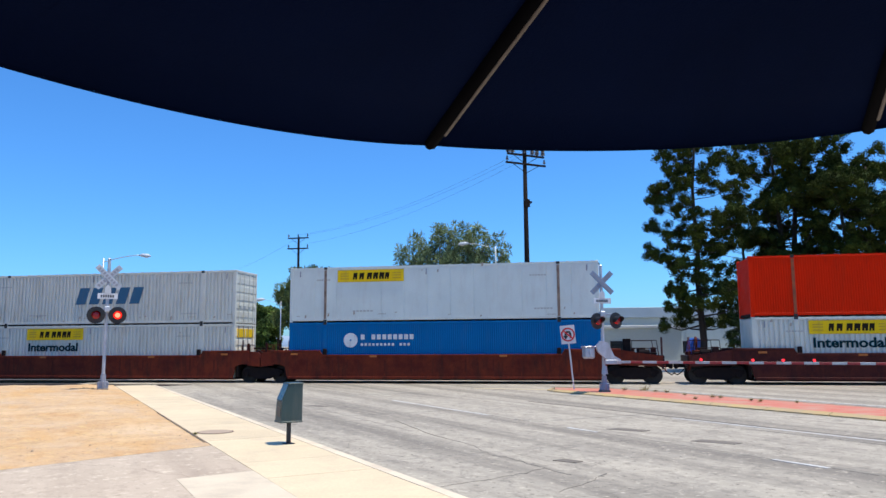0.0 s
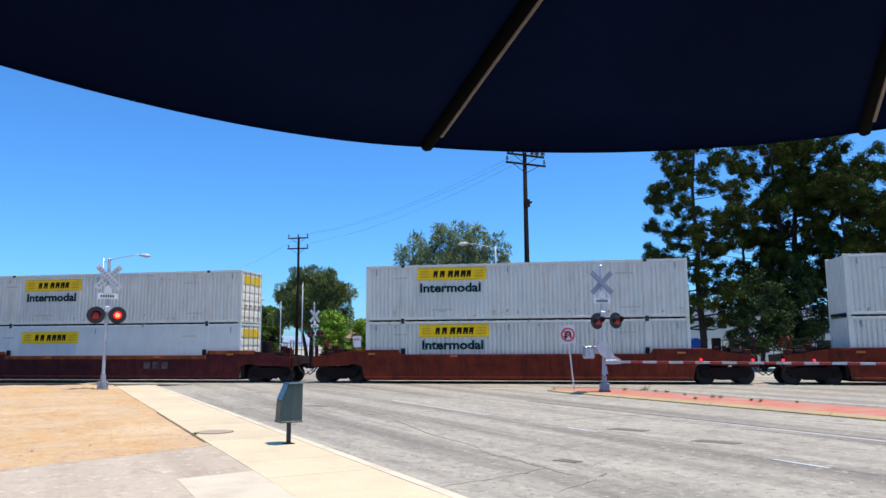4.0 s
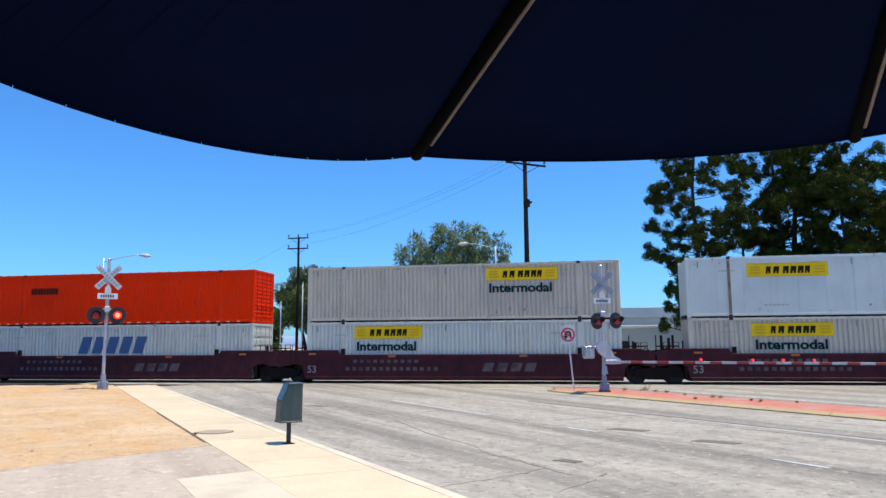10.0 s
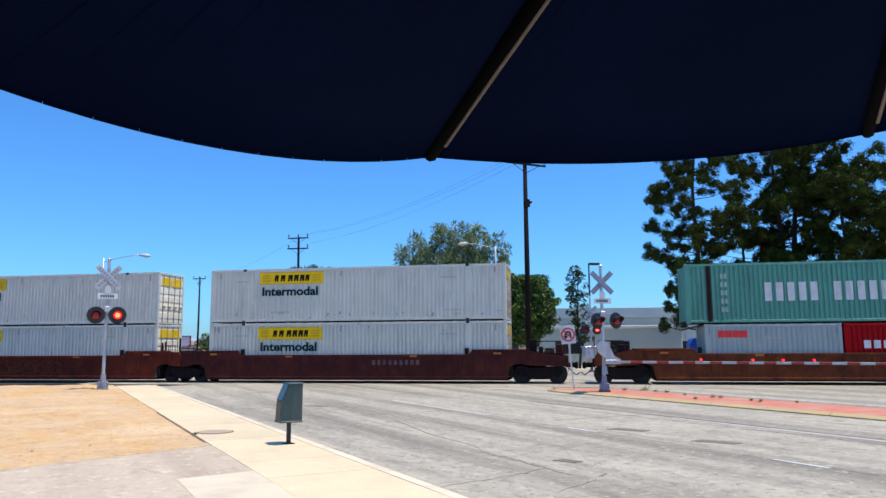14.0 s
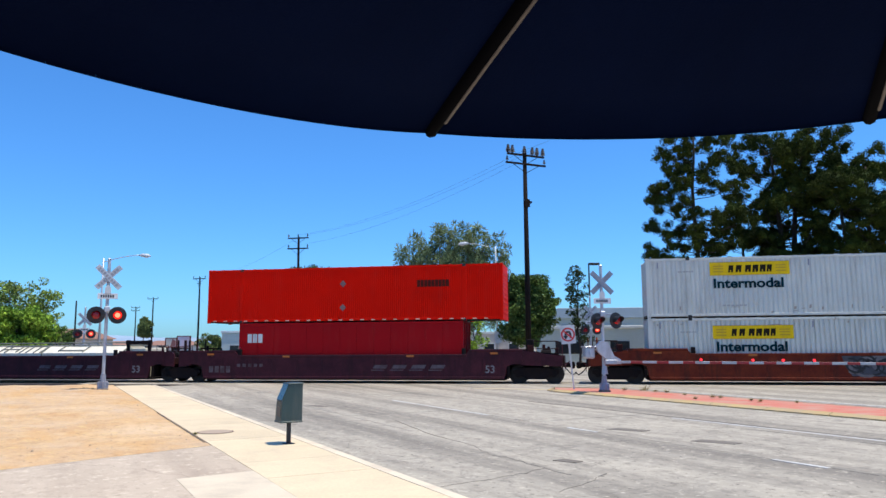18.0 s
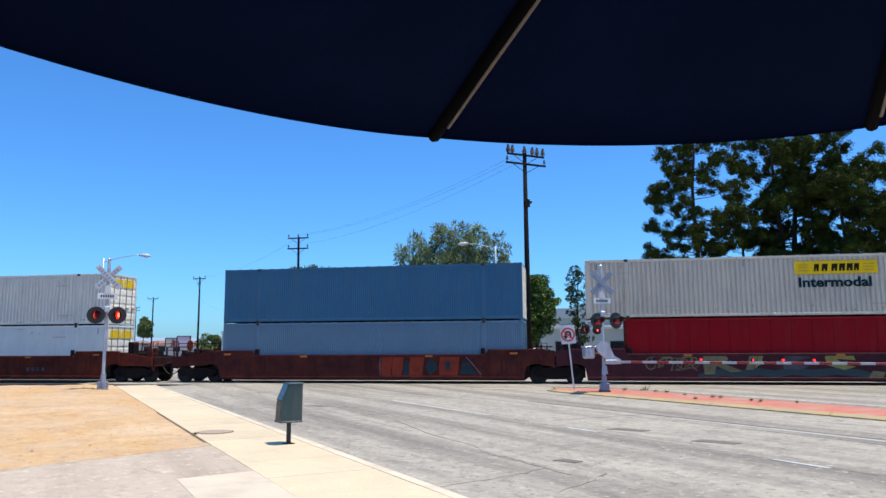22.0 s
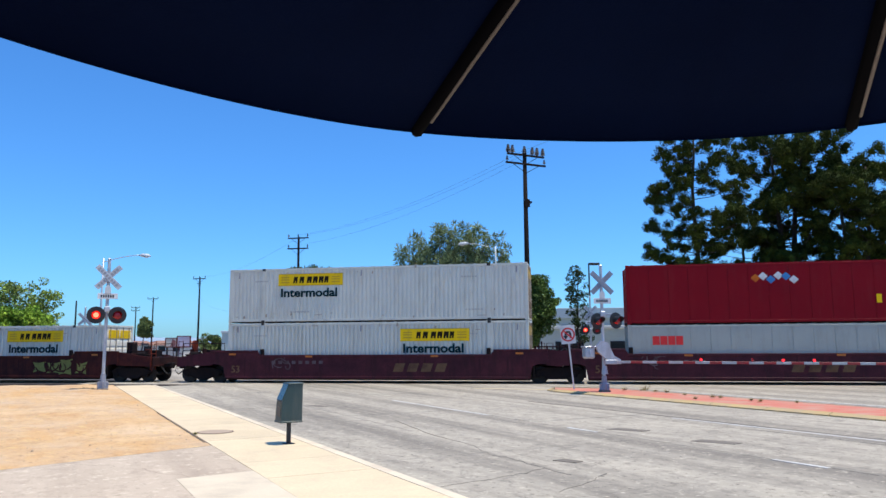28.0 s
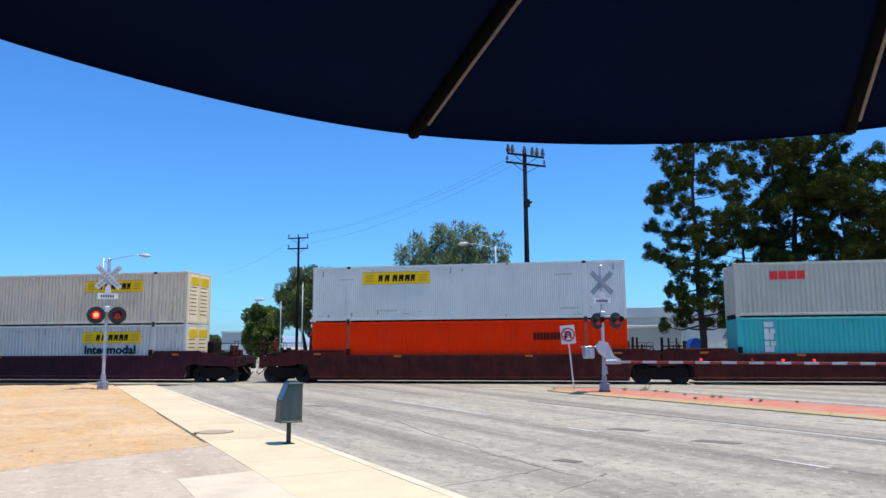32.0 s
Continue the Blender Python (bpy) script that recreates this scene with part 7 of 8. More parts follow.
def lens_mesh(r):
    """A lens that glows on one side and is dark on the other."""
    g = Geo()
    n = 20
    for sy, mi in ((-1, 0), (1, 1)):
        vs = [(0, sy * 0.05, 0)] + [(r * 0.62 * math.cos(2 * math.pi * i / n), sy * 0.038, r * 0.62 * math.sin(2 * math.pi * i / n)) for i in range(n)] \
            + [(r * math.cos(2 * math.pi * i / n), sy * 0.004, r * math.sin(2 * math.pi * i / n)) for i in range(n)]
        fs = []
        for i in range(n):
            j = (i + 1) % n
            a, b = [(0, 1 + i, 1 + j), (1 + i, 1 + n + i, 1 + n + j, 1 + j)]
            fs += [a, b] if sy < 0 else [a[::-1], b[::-1]]
        k = len(g.f)
        g.add(vs, fs, mi)
        if sy < 0:
            for i in range(0, len(fs), 2):
                g.mi[k + i] = 2
    return g.mesh("lens", lens_lit, lens_dark, lens_core)


def flasher(mast, x, z, phase, yaw=0.0, blinking=True):
    back = part("lamp", once(("lampback",), lambda: Geo().cyl((0, 0.02, 0), (0, 0.045, 0), 0.33, n=24).cyl((0, 0.04, 0), (0, 0.22, 0), 0.17, 0.10, n=12).mesh("lamp", lamp_black)), mast,
                "black round signal lamp", m=pose(x, -0.16, z, 0, 0, yaw))

    def hood():
        vs, fs = [], []
        n = 14
        for i in range(n + 1):
            t = radians(-25 + 230 * i / n)
            d = -0.30 if 3 < i < n - 3 else -0.30 * (0.35 + 0.65 * min(i, n - i) / 3.0)
            for r in (0.165, 0.172):
                for y in (0.02, d):
                    vs.append((r * math.cos(t), y, r * math.sin(t)))
        for i in range(n):
            a, b = 4 * i, 4 * i + 4
            fs += [(a, b, b + 1, a + 1), (a + 2, a + 3, b + 3, b + 2), (a + 1, b + 1, b + 3, a + 3)]
        return Geo().add(vs, fs).mesh("hood", lamp_black)
    part("hood", once(("hood",), hood), back)
    ln = part("lens", once(("lens",), lambda: lens_mesh(0.155)), back, "round red glass lens", m=pose(0, -0.055, 0, 0, 0, 0 if blinking else 180))
    if blinking:
        LAMPS.append((ln, phase, pose(0, -0.055, 0)))
    return back


def bars(w, h, n, mat, name):
    g = Geo()
    p = w / n
    for i in range(n):
        g.plate([(-w / 2 + p * i, -h / 2), (-w / 2 + p * (i + 0.65), -h / 2), (-w / 2 + p * (i + 0.65), h / 2), (-w / 2 + p * i, h / 2)], -0.003, 0)
    return g.mesh(name, mat)


def crossing_signal(pos, rz, label, phases, lamps=((-0.44, 2.96), (0.44, 2.96)), height=5.0, buck=4.28, turn=0, lamp_yaw=0, size=1.0, face=None):
    face = face or blade_white
    t = thing("crossing_signal", label, "crossing signal", pose(*pos, 0, 0, rz) @ Matrix.Scale(size, 4), group="crossing signals")
    part("foundation", Geo().box(-0.20, -0.20, -0.5, 0.20, 0.20, 0.0, c=0.03).mesh("foundation", patch_mat), t)
    part("base", Geo().cyl((0, 0, 0.0), (0, 0, 0.05), 0.19, n=12).cyl((0, 0, 0.05), (0, 0, 0.55), 0.14, 0.09, n=12)
         .box(-0.20, -0.045, 0.0, 0.20, 0.045, 0.26, c=0.02).box(-0.045, -0.20, 0.0, 0.045, 0.20, 0.26, c=0.02).mesh("base", base_grey), t)
    part("mast", Geo().cyl((0, 0, 0.5), (0, 0, height), 0.063, n=12).cyl((0, 0, height), (0, 0, height + 0.06), 0.075, 0.02, n=12).mesh("mast", silver_paint, smooth=False), t)
    ca = Geo().cyl((-0.36, -0.02, 3.02), (0.36, -0.02, 3.02), 0.035, n=8).box(-0.10, -0.12, 2.92, 0.10, 0.1, 3.14, c=0.02)
    for s in (-1, 1):
        ca.cyl((s * 0.36, -0.02, 3.02), (s * 0.38, -0.02, 2.84), 0.03, n=8)
    part("lamp_bracket", ca.mesh("lamp_bracket", silver_paint), t)
    for i, (x, z) in enumerate(lamps):
        flasher(t, x, z, phases[i] if phases else 0, lamp_yaw, bool(phases))
    blade = dyed(("blade",), lambda: Geo().box(-0.60, -0.012, -0.105, 0.60, 0.008, 0.105, c=0.004).mesh("crossbuck_blade"), face)
    ink = once(("bladeink",), lambda: bars(1.0, 0.11, 8, blade_ink, "blade_lettering"))
    for k, s in enumerate((-1, 1)):
        b = part("crossbuck_blade", blade, t, "white crossbuck blade", m=pose(0, -0.085 - 0.022 * k, buck, 0, s * 45, 0))
        part("blade_lettering", ink, b, m=pose(0, -0.014, 0))
    part("number_plate", Geo().plate([(-0.11, 0), (-0.11, -0.26), (0.11, -0.26), (0.11, 0), (0, 0.14)], -0.10, -0.085).mesh("plate", sign_white), t, "small white plate", m=pose(0, 0, buck - 0.42))
    pl = part("track_plate", Geo().box(-0.36, -0.10, -0.11, 0.36, -0.085, 0.11, c=0.004).mesh("track_plate", sign_white), t, "white plate with dark marks", m=pose(0, 0, buck - 0.74))
    part("plate_lettering", bars(0.5, 0.1, 6, sign_black, "plate_lettering"), pl, m=pose(0, -0.102, 0))
    return t


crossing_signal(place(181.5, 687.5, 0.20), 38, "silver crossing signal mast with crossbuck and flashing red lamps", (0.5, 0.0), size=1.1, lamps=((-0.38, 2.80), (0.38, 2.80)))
sig_r = crossing_signal(place(1070, 690, 0.17), 16, "silver crossing signal with gate machine and dark lamps", None, lamps=((-0.24, 2.74), (0.54, 2.76)), lamp_yaw=24, buck=4.30, size=0.97, face=blade_shade)
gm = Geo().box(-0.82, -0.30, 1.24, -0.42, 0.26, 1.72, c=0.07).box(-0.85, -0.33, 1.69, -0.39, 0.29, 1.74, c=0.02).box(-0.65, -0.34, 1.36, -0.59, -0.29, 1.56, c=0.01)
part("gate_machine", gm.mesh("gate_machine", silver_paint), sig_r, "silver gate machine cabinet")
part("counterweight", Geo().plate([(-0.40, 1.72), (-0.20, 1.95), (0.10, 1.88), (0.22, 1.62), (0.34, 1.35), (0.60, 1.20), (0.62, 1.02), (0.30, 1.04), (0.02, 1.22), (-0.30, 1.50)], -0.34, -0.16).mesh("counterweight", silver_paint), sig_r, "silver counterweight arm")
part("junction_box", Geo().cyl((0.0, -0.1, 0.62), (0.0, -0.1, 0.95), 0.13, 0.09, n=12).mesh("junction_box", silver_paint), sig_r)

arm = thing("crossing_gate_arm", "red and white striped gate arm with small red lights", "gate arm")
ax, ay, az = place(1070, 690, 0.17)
for i in range(30):
    a0 = 0.05 + 0.5 * i
    st = Geo().box(a0 + (0.04 if i % 2 else 0), -0.018, -0.048, a0 + (0.5 if i % 2 else 0.54), 0.018, 0.048, c=0.006)
    part("stripe", st.mesh("stripe", arm_paint_red if i % 2 else arm_paint_white), arm)
part("bracket", Geo().box(-0.40, -0.05, -0.09, 0.08, 0.05, 0.09, c=0.02).mesh("bracket", silver_paint), arm)
for i, a0 in enumerate((3.26, 5.18, 6.28, 7.40, 10.9)):
    bx = part("arm_light", Geo().box(a0 - 0.05, -0.05, 0.05, a0 + 0.05, 0.05, 0.15, c=0.02).cyl((a0, 0.055, 0.11), (a0, -0.052, 0.11), 0.055, n=12).mesh("arm_light", lamp_black), arm, "small gate light")
    ln = part("lens", once(("smalllens",), lambda: Geo().cyl((0, -0.016, 0), (0, -0.002, 0), 0.05, n=12, mi=0).cyl((0, 0.002, 0), (0, 0.016, 0), 0.05, n=12, mi=1).mesh("lens", arm_red, lens_dark)), bx, "small round red lens", m=pose(a0, -0.085, 0.11))
    if i == 1:
        LAMPS.append((ln, 0.0, pose(a0, -0.085, 0.11)))
arm.matrix_basis = pose(ax + 0.436, ay - 0.29, az + 1.072, 0, 0.5, 1.5) @ Matrix.Scale(0.97, 4)

crossing_signal((*spot(bearing(152), 53), -0.1), 38, "far crossing signal mast with crossbuck and red lamps", (0.5, 0.0), height=4.9, buck=4.05, lamps=((-0.44, 3.0), (0.44, 3.0)))
crossing_signal((*spot(bearing(1043), 52), -0.1), 10, "far crossing signal mast with crossbuck and red lamps", (0.5, 0.0), height=5.4, buck=4.3, lamps=((-0.42, 3.05), (0.42, 3.05)))
crossing_signal((*spot(bearing(556), 56), -0.1), 60, "far crossing signal mast seen from behind", None, height=5.3, buck=4.3)


def uturn_sign(pos, rz, tilt):
    t = thing("road_sign", "white square no U-turn sign on a leaning steel post", "road sign", pose(*pos, 0, 0, rz) @ pose(0, 0, 0, 0, tilt, 0))
    part("post", Geo().box(-0.03, -0.02, -0.3, 0.03, 0.02, 2.62, c=0.008).mesh("post", galv), t)
    zc = 2.24
    plate = part("sign_plate", Geo().box(-0.30, -0.034, zc - 0.38, 0.30, -0.024, zc + 0.38, c=0.004).mesh("sign_plate", sign_white), t)
    n = 28
    vs, fs = [], []
    for i in range(n):
        a = 2 * math.pi * i / n
        for r in (0.225, 0.29):
            vs.append((r * math.cos(a), -0.038, zc + r * math.sin(a)))
    for i in range(n):
        j = (i + 1) % n
        fs.append((2 * i, 2 * i + 1, 2 * j + 1, 2 * j))
    part("ring", Geo().add(vs, fs).mesh("ring", sign_red), plate, "red ring")
    pts = [(0.10, -0.15), (0.10, 0.02)] + [(0.10 * math.cos(math.pi * k / 8), 0.02 + 0.10 * math.sin(math.pi * k / 8)) for k in range(1, 8)] + [(-0.10, 0.02), (-0.10, -0.05)]
    g = Geo()
    for (xa, za), (xb, zb) in zip(pts, pts[1:]):
        d = Vector((xb - xa, zb - za)).normalized() * 0.044
        g.plate([(xa - d.y, zc + za + d.x), (xb - d.y, zc + zb + d.x), (xb + d.y, zc + zb - d.x), (xa + d.y, zc + za - d.x)][::-1], -0.042, -0.036)
    g.plate([(-0.21, zc - 0.04), (0.01, zc - 0.04), (-0.10, zc - 0.19)], -0.042, -0.036)
    part("arrow", g.mesh("arrow", sign_black), plate, "black bent arrow")
    d = 0.19
    part("slash", Geo().plate([(-d - 0.02, zc + d - 0.02), (-d + 0.02, zc + d + 0.02), (d + 0.02, zc - d + 0.02), (d - 0.02, zc - d - 0.02)], -0.048, -0.044).mesh("slash", sign_red), plate, "red slash")
    return t


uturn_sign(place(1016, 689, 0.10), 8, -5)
fs_ = thing("road_sign", "small white sign with red marks far behind the track", "road sign", pose(*spot(bearing(632), 66), -0.2, 0, 0, 12))
part("post", Geo().cyl((0, 0, 0), (0, 0, 3.1), 0.04, n=8).mesh("post", galv), fs_)
part("sign_plate", Geo().box(-0.36, -0.06, 2.0, 0.36, -0.045, 3.0, c=0.01).mesh("sign_plate", sign_white), fs_)
part("mark", bars(0.5, 0.16, 3, sign_red, "mark"), fs_, "row of red marks", m=pose(0, -0.064, 2.7))
fs2 = thing("road_sign", "small white sign on a lamp post far behind the track", "road sign", pose(*spot(bearing(880), 59), -0.2, 0, 0, 12))
part("post", Geo().cyl((0, 0, 0), (0, 0, 3.4), 0.04, n=8).mesh("post", galv), fs2)
part("sign_plate", Geo().box(-0.3, -0.06, 2.3, 0.3, -0.045, 3.3, c=0.01).mesh("sign_plate", sign_white), fs2)

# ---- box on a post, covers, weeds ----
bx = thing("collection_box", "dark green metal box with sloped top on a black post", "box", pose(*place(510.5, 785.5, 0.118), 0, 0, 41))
g = Geo().plate([(-0.215, 0.41), (0.195, 0.42), (0.20, 1.10), (-0.06, 1.10), (-0.185, 0.80)], -0.17, 0.17)
g.box(-0.225, -0.18, 0.395, 0.205, 0.18, 0.425, c=0.006)
part("body", g.mesh("body", box_green), bx)
part("chute", Geo().add([(-0.062, -0.15, 1.095), (-0.062, 0.15, 1.095), (-0.183, 0.15, 0.805), (-0.183, -0.15, 0.805), (-0.075, -0.15, 1.10), (-0.075, 0.15, 1.10), (-0.196, 0.15, 0.81), (-0.196, -0.15, 0.81)],
     [(0, 1, 2, 3), (7, 6, 5, 4), (0, 4, 5, 1), (1, 5, 6, 2), (2, 6, 7, 3), (3, 7, 4, 0)]).mesh("chute", chute_mat), bx, "glossy sloping chute flap")
part("door", Geo().plate([(-0.15, 0.45), (0.15, 0.45), (0.15, 0.77), (-0.15, 0.77)], -0.010, 0).mesh("door", box_green), bx, "worn green metal door", m=pose(-0.195, 0, 0, 0, 2, -90))
part("top_lid", Geo().box(-0.075, -0.185, 1.095, 0.215, 0.185, 1.12, c=0.008).mesh("top_lid", box_green), bx)
part("sticker", Geo().plate([(-0.09, 0.52), (0.10, 0.50), (0.10, 0.66), (-0.07, 0.70)], -0.006, 0).mesh("sticker", patch_mat), bx, "faded grey label", m=pose(-0.207, 0, 0, 0, 2, -90))
part("post", Geo().cyl((0, 0, -0.1), (0, 0, 0.43), 0.042, n=12).box(-0.09, -0.09, 0, 0.09, 0.09, 0.012, c=0.003).mesh("post", lamp_black), bx)
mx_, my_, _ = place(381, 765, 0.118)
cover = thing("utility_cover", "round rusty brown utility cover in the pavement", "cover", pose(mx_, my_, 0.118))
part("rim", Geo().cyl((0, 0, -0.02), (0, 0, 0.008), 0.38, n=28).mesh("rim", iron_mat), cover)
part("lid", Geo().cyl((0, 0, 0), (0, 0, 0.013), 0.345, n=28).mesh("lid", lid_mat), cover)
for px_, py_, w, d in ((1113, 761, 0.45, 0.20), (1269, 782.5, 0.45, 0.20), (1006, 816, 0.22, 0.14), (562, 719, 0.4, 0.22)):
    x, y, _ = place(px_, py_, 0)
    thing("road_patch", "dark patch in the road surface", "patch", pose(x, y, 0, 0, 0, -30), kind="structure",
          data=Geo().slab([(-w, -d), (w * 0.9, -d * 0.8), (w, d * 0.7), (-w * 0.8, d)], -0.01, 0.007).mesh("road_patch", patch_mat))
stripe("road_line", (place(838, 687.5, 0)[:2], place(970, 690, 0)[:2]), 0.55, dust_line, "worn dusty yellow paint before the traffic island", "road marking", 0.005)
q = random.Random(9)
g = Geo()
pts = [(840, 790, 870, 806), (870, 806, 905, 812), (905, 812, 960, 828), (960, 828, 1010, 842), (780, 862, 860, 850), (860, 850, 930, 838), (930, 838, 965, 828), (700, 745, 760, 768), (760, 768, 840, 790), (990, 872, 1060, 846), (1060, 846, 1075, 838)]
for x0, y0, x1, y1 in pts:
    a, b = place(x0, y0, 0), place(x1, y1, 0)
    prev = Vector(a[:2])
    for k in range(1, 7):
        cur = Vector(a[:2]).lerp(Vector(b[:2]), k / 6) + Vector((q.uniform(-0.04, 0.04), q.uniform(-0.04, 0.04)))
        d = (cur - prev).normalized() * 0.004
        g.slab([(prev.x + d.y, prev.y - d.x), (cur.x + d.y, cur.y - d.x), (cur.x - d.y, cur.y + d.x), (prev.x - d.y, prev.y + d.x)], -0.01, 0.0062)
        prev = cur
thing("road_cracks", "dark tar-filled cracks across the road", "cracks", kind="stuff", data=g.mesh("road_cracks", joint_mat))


def weed(x, y, z, s, seed):
    q = np.random.default_rng(seed)
    g = Geo()
    for i in range(60):
        a, l = q.uniform(0, 6.28), s * q.uniform(0.1, 0.75) ** 1.3
        r = q.uniform(0.25, 1.1) * s
        g.add([(0.012 * math.cos(a + 1.57) + r * 0.3 * math.cos(a), 0.012 * math.sin(a + 1.57) + r * 0.3 * math.sin(a), 0), (-0.012 * math.cos(a + 1.57) + r * 0.3 * math.cos(a), -0.012 * math.sin(a + 1.57) + r * 0.3 * math.sin(a), 0), (r * math.cos(a), r * math.sin(a), l)], [(0, 1, 2)])
    thing("weed", "small dry weed growing beside the kerb", "weed", pose(x, y, z), data=g.mesh("weed", dry_leaf))


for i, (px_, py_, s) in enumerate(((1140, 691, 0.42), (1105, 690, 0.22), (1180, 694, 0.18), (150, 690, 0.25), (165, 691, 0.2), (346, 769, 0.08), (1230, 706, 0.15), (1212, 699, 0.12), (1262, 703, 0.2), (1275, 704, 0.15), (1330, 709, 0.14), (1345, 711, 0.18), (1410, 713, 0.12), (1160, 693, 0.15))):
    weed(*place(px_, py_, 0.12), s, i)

# ---- the parasol over the camera ----
HUB = Vector((0.430, 0.4658, 2.7314))
R_RIB, DROP, TH0 = 1.3224, 0.3526, 2.1939
para = thing("parasol", "large navy canvas parasol with wooden ribs seen from below", "parasol", pose(HUB.x, HUB.y, 0.10))
part("foot", Geo().cyl((0, 0, 0), (0, 0, 0.07), 0.30, 0.28, n=24).cyl((0, 0, 0.07), (0, 0, 0.32), 0.05, n=12).mesh("foot", lamp_black), para)
part("pole", Geo().cyl((0, 0, 0.3), (0, 0, 2.58), 0.024, n=12).cyl((0, 0, 2.0), (0, 0, 2.12), 0.05, n=12).mesh("pole", rib_wood), para)


def hem(k, s):
    """Point of the hem of gore k at the share s of its width, seen from above."""
    a0 = TH0 + (k - 1) * math.pi / 4
    t0 = Vector((math.cos(a0), math.sin(a0), 0)) * R_RIB
    t1 = Vector((math.cos(a0 + math.pi / 4), math.sin(a0 + math.pi / 4), 0)) * R_RIB
    return t0.lerp(t1, s) * (1 + (0.010 if k == 0 else 0.022) * 4 * s * (1 - s))


def gore(g, k, s0, s1, ns, lap=0.0, lift=0.0):
    """The part of one cloth gore between the shares s0 and s1 of its width, in two layers with a hem."""
    nr = 10
    for lay, off in ((0, 0.0), (1, 0.004)):
        vs = []
        e0, e1 = s0 - lap * lay, s1 + lap * lay
        for i in range(nr + 2):
            f = min(1.0, i / nr)
            for j in range(ns + 1):
                s = e0 + (e1 - e0) * j / ns
                belly = 4 * s * (1 - s)
                e = hem(k, s)
                z = -DROP * f ** 1.12 - (0.022 if k == 0 else 0.012) * belly * f ** 3 + 0.018 * belly * math.sin(math.pi * f)
                if i == nr + 1:
                    z -= 0.008
                vs.append((e.x * f, e.y * f, z + off + lift))
        fs = []
        for i in range(nr + 1):
            for j in range(ns):
                q = (i * (ns + 1) + j, (i + 1) * (ns + 1) + j, (i + 1) * (ns + 1) + j + 1, i * (ns + 1) + j + 1)
                fs.append(q if lay else q[::-1])
        g.add(vs, fs)
    return g


LOOSE, NSTRIP = (1, 0), 14
tight = Geo()
for k in range(8):
    if k not in LOOSE:
        gore(tight, k, 0.0, 1.0, 12)
    else:                                    # the sewn-down edges beside the ribs
        gore(tight, k, -0.02, 0.13, 3, 0.0, 0.006)
        gore(tight, k, 0.87, 1.02, 3, 0.0, 0.006)
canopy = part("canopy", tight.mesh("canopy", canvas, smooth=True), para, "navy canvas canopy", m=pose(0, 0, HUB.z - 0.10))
STRIPS = []                                  # (strip, gore, hem point, its share, next hem point, its share)
for k in LOOSE:
    for i in range(NSTRIP):
        s0, s1 = i / NSTRIP, (i + 1) / NSTRIP
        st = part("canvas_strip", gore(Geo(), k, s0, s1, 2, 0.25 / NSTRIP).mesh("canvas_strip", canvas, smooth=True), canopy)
        STRIPS.append((st, k, hem(k, s0), s0, hem(k, s1), s1))
for k in range(8):
    a = TH0 + k * math.pi / 4
    d = Vector((math.cos(a), math.sin(a), 0))
    top, tip = Vector((0, 0, -0.012)), d * R_RIB + Vector((0, 0, -DROP - 0.006))
    pts = [d * (R_RIB * f) + Vector((0, 0, -DROP * f ** 1.12 - 0.004)) for f in (0.02, 0.3, 0.55, 0.8, 1.0)]
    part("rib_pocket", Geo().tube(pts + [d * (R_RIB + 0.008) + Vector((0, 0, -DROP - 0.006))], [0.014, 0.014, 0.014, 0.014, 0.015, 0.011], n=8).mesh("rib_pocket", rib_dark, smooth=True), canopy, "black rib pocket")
    side = Vector((-d.y, d.x, 0)) * -0.010
    pts = [d * (R_RIB * f) + side + Vector((0, 0, -DROP * f ** 1.12 - 0.016)) for f in (0.03, 0.3, 0.55, 0.8, 0.955)]
    part("rib", Geo().tube(pts, 0.0042, n=6).mesh("rib", rib_wood, smooth=True), canopy, "grey wooden rib")


# ---- motion of the train, the canopy and the flashing lamps ----
# seconds and metres that the train has gone to the left
GONE = [(0, 0), (1, 22.01), (2, 44.21), (3, 66.30), (6, 132.27), (7, 154.22), (8, 176.14), (9, 197.86), (10, 218.84), (11, 240.46), (12, 262.09), (13, 283.64), (14, 305.39), (17, 370.22), (18, 391.45), (19, 412.52), (20, 433.66), (21, 454.71), (22, 475.31), (23, 496.14), (24, 516.92), (25, 537.31), (28, 598.77), (30, 638.67), (31, 658.84), (32, 678.96)]
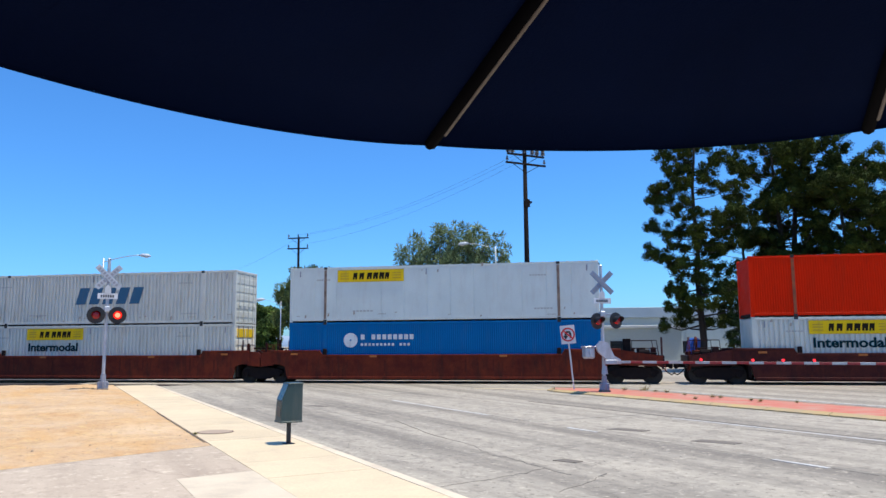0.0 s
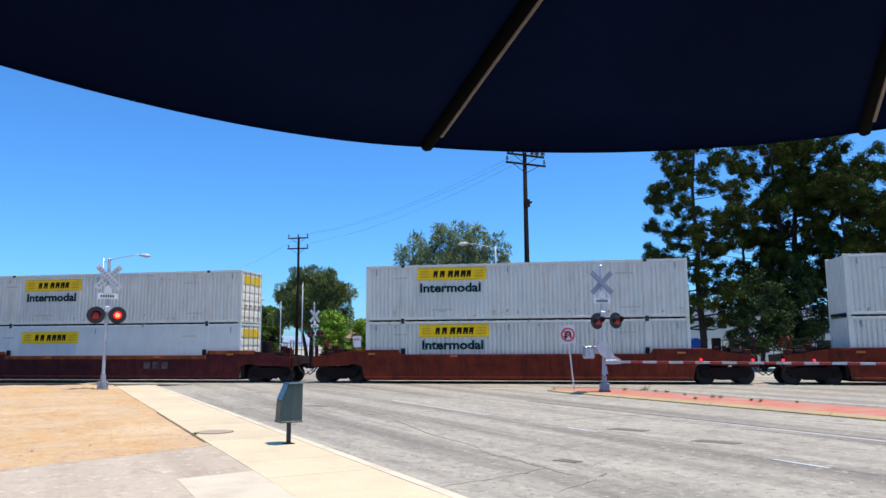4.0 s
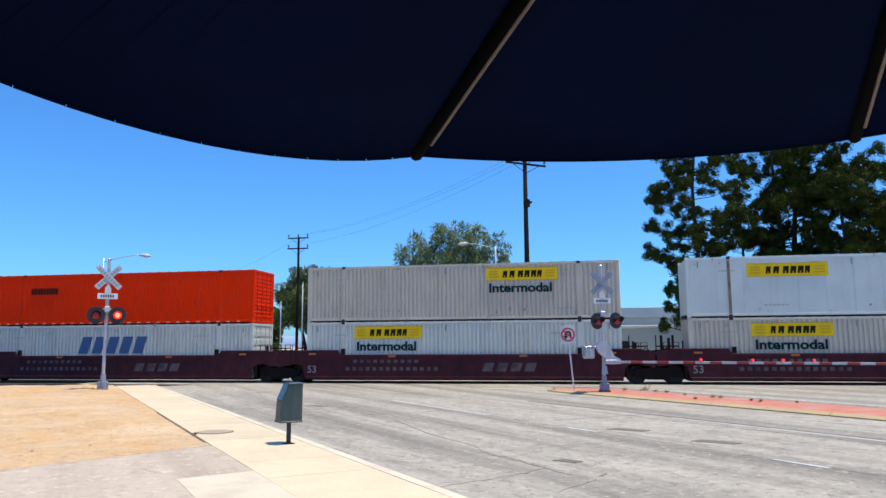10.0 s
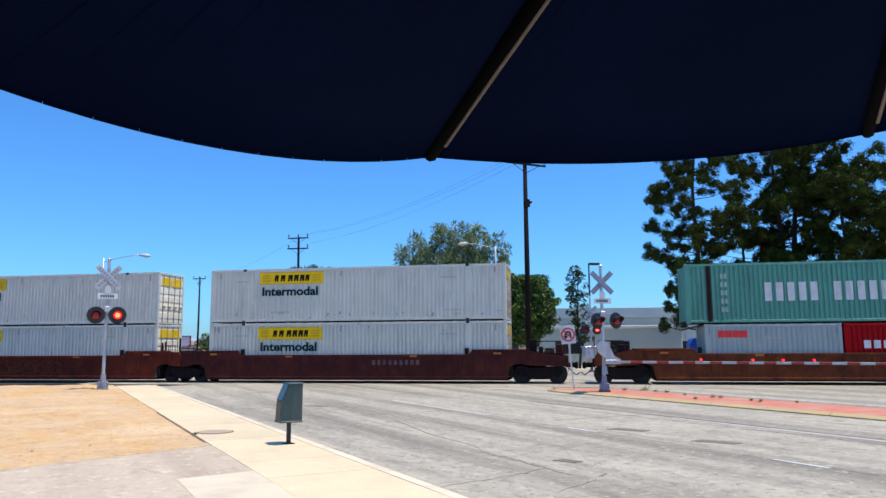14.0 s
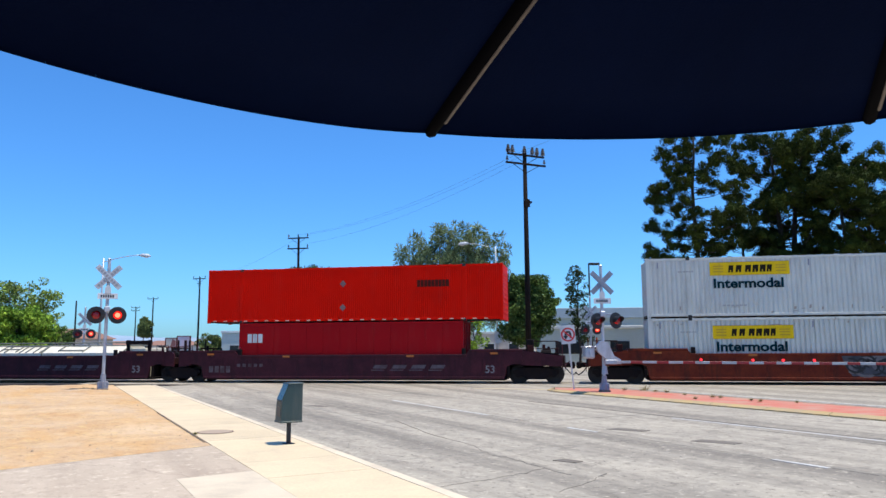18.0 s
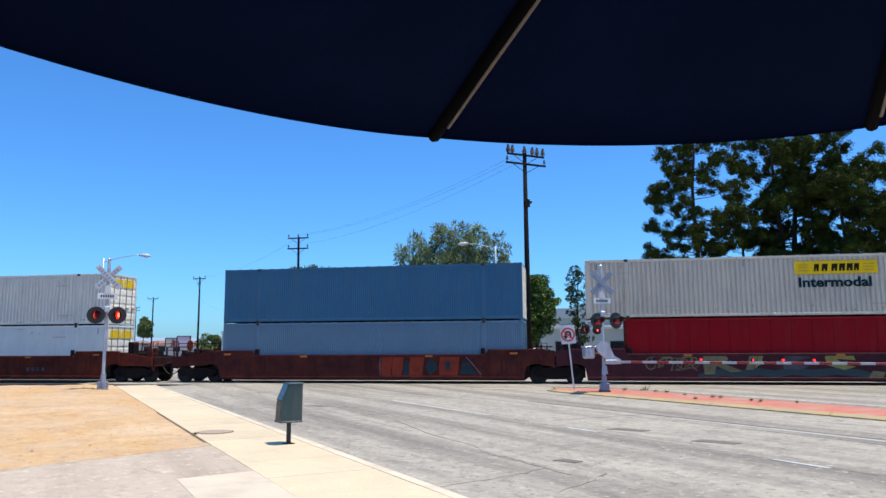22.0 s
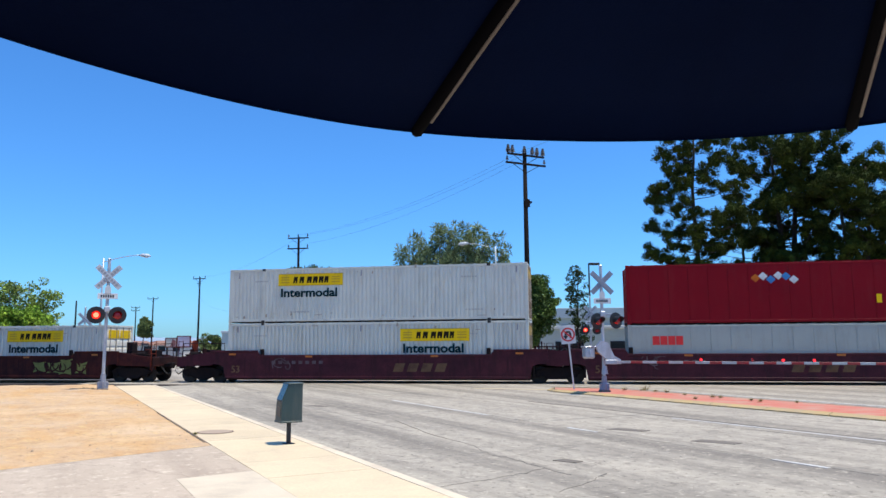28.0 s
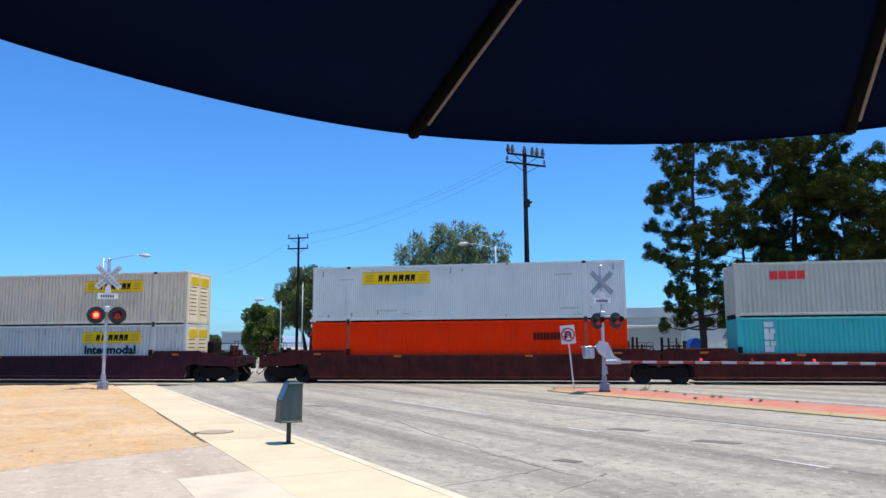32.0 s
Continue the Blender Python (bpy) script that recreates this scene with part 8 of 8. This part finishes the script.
# seconds and the canopy's turn about x, y and z in degrees, its shift and the billow of its loose gore in metres
SWAY = [(0, 1.46, 1, -0.78, -0.0061, 0.0004, -0.0229, 0.0153), (0.5, 0.78, 0.98, -1.72, -0.0318, 0.011, -0.0094, 0.0097), (1, 0.72, 0.77, -0.72, -0.0142, 0.0077, -0.0114, 0.0106), (1.5, 0.6, 0.51, 0.03, -0.0012, 0.0025, -0.0121, 0.0063), (2, 0.1, 0.83, -1.68, -0.0372, 0.0152, 0.004, 0.0041), (2.5, 0.9, 0.76, -0.2, -0.0037, 0.0024, -0.0151, 0.0067),
        (3, 0.29, 1.05, -2.19, -0.0488, 0.0243, 0.005, 0.0065), (3.5, 0.63, 0.89, -1.22, -0.0261, 0.0081, -0.0084, 0.0108), (5.5, 0.82, 0.79, -0.35, -0.0053, 0.0003, -0.0118, 0.0162), (6, 0.48, 0.93, 0.02, 0.002, -0.0044, -0.0062, 0.014), (6.5, 0.32, 1.88, -0.28, -0.0027, 0.008, 0.0004, 0.0009), (7, 0.27, 3.35, -1.79, -0.0414, 0.0167, 0.0192, -0.0061),
        (7.5, 0.98, 2.22, 0.63, -0.0032, -0.0106, -0.004, 0.0126), (8, 1.26, 2.61, 0.15, -0.0035, -0.0002, -0.0105, 0.0065), (8.5, 1.61, 1.54, 0.45, -0.0059, -0.0066, -0.0135, 0.0128), (9, 0.71, 0.5, 0.86, -0.0042, -0.0054, -0.0156, 0.0387), (9.5, -1.98, -0.87, 1.13, -0.0078, -0.0159, 0.0249, 0.0461), (10, -1.87, -0.49, 0.7, -0.0131, 0.0072, 0.0261, 0.0531),
        (10.5, -0.69, -0.66, 0.34, 0.0001, 0.0149, 0.0092, 0.0326), (11, 0.44, -0.27, 0.36, 0.0234, 0.0651, -0.0026, 0.0369), (11.5, 2.33, 0.68, -0.67, 0.0044, 0.0542, -0.0171, 0.0527), (12, 1.13, 1.19, -1.3, 0.0175, 0.0813, -0.0177, 0.0212), (12.5, -1.07, -0.26, -0.56, 0.0157, 0.047, 0.0079, 0.0265), (13, 0.41, -0.53, 0.11, -0.0082, -0.0045, -0.0113, 0.06),
        (13.5, -0.15, -0.62, -0.17, -0.0069, 0.0031, -0.0052, 0.0416), (14, -0.29, -0.5, -0.83, -0.0166, 0.0122, 0.0029, 0.0449), (14.5, -0.12, -0.13, -0.23, 0.0015, 0.0131, -0.0065, 0.034), (16.5, 1.2, -0, -0.69, 0.0062, 0.0493, -0.0006, 0.027), (17, 1.61, 1.21, -1.19, 0.0141, 0.0635, -0.0202, 0.0204), (17.5, 2.48, 2.41, -1.17, 0.0099, 0.0839, -0.0147, -0.0022),
        (18, 2.04, 1.59, -1.35, -0.0136, -0.0047, -0.0117, 0.0149), (18.5, 1.39, 1.68, -1.65, -0.0171, 0.029, -0.0044, 0.0171), (19, 0.25, 1.4, -2.13, -0.0152, 0.0622, 0.0036, 0.0267), (19.5, 2.62, 2.1, -3.49, -0.0282, 0.0709, 0.0201, -0.0178), (20, 2.71, 2.6, -4.66, -0.0213, 0.0945, 0.0144, 0.0088), (20.5, 4.3, 2.61, -2.12, 0.0349, 0.1295, -0.0103, 0.0053),
        (21, 4.16, 2.6, -2.08, 0.0216, 0.11, -0.0133, 0.0058), (21.5, 2.69, 2.08, -1.67, 0.0102, 0.0559, -0.0091, 0.0078), (22, 0.96, 1.87, -2.17, -0.0238, 0.012, 0.0005, 0.0118), (22.5, 0.7, 1.73, -0.7, -0.0218, 0.0068, 0.0038, 0.0089), (23, 0.31, 1.92, -0.11, -0.0135, 0.0044, 0.0104, 0.0093), (23.5, 1.09, 2.12, 0.42, -0.0035, -0.002, -0.0141, 0.0092),
        (24, 0.85, 2.25, -0.75, -0.0211, 0.0062, 0.0023, 0.0021), (24.5, 1.06, 2.01, -0.49, -0.0024, 0.0075, 0.0005, -0.0027), (25, 1.15, 2.51, -0.82, -0.0006, -0.0029, 0.0019, 0.0012), (25.5, 1.5, 2.35, -0.68, -0.0065, 0.008, -0.0016, 0.0031), (27.5, 0.8, 1.88, 0.03, -0.0153, 0.0108, 0.0083, 0.0154), (28, 0.62, 2.1, -0.81, -0.0324, 0.0133, 0.0126, 0.0098),
        (28.5, 0.75, 2.17, -1.24, -0.032, 0.005, 0.0136, 0.0107), (29, 1.13, 2.02, -0.28, -0.0018, 0.0009, -0.0021, 0.0182), (29.5, 1.6, 2.28, -0.62, -0.0035, -0.0038, -0.0147, 0.0167), (30, 1.4, 2.1, -0.48, -0.003, -0.0011, -0.0117, 0.0124), (30.5, 1.01, 1.65, -0.49, -0.0188, 0.0087, 0.0002, 0.0027), (31, 0.79, 2.04, -0.12, -0.0142, 0.0075, -0.0025, 0.0061),
        (31.5, 0.81, 1.89, 0.57, -0.0069, -0.0066, -0.0071, 0.0057), (32, 0.71, 2.16, 0.04, -0.0189, 0.0018, -0.0011, 0.007)]
# seconds and the billow of the steadier gore in metres
BILLOW = [(0, 0.003), (6, 0.003), (8, 0.002), (10, 0.0037), (10.5, 0.0136), (11, 0.005), (11.5, 0.002), (12, 0.0057), (12.5, 0.0174), (13, 0.0023), (13.5, 0.0044), (14, 0.013), (14.5, 0.0118), (16.5, 0.0013), (17, 0.0085), (17.5, 0.0025), (19, 0.002), (19.5, -0.006), (20, 0.0), (21, -0.0025), (22, 0.0045), (23, 0.0006), (30, 0.002), (32, 0.0015)]
FLASH, HALF = 0.365, 0.4915              # the first change of the flashing lamps, and the time between two changes


def turning(w):
    v = Vector([radians(a) for a in w])
    return Matrix.Rotation(v.length, 4, v.normalized()) if v.length > 1e-6 else Matrix.Identity(4)


def billow(p0, p1, d0, d1):
    """Shift and roll that lower two points of the hem by d0 and d1."""
    mid = (p0 + p1) / 2 - Vector((0, 0, DROP))
    roll = math.atan2(d0 - d1, (p1 - p0).length)
    axis = Vector((mid.x, mid.y, 0)).normalized()
    return Matrix.Translation(mid - Vector((0, 0, (d0 + d1) / 2))) @ Matrix.Rotation(roll, 4, axis) @ Matrix.Translation(-mid)


def motions():
    for ob, x, z in TRAIN:
        walk(ob, [(t, pose(x - s, TRACK_Y, z)) for t, s in GONE])
    lean = Matrix.Rotation(0.0496, 4, Vector((0.0104, -0.0485, 0)))
    walk(canopy, [(t, Matrix.Translation((x, y, HUB.z - 0.10 + z)) @ turning(w) @ lean) for t, *w, x, y, z, _ in SWAY])
    # the strips of the loose gores sink and roll as the wind fills it
    for ob, k, p0, s0, p1, s1 in STRIPS:
        rows = BILLOW if k == 0 else [(row[0], row[7]) for row in SWAY]
        walk(ob, [(t, billow(p0, p1, d * 4 * s0 * (1 - s0), d * 4 * s1 * (1 - s1))) for t, d in rows])
    # each lamp shows its glowing side for half of every period
    for ln, phase, rest in LAMPS:
        rows, k = [], 0
        lit = phase == 0.0
        ang = 0 if lit else 180
        rows.append((0.0, rest @ pose(0, 0, 0, 0, 0, ang)))
        while FLASH + HALF * k < 31.9:
            f = round((FLASH + HALF * k) * FPS)
            for j in range(4):
                rows.append(((f - 1 + j) / FPS, rest @ pose(0, 0, 0, 0, 0, ang + 60 * j)))
            ang += 180
            k += 1
        rows.append((32.0, rest @ pose(0, 0, 0, 0, 0, ang)))
        walk(ln, rows)


motions()
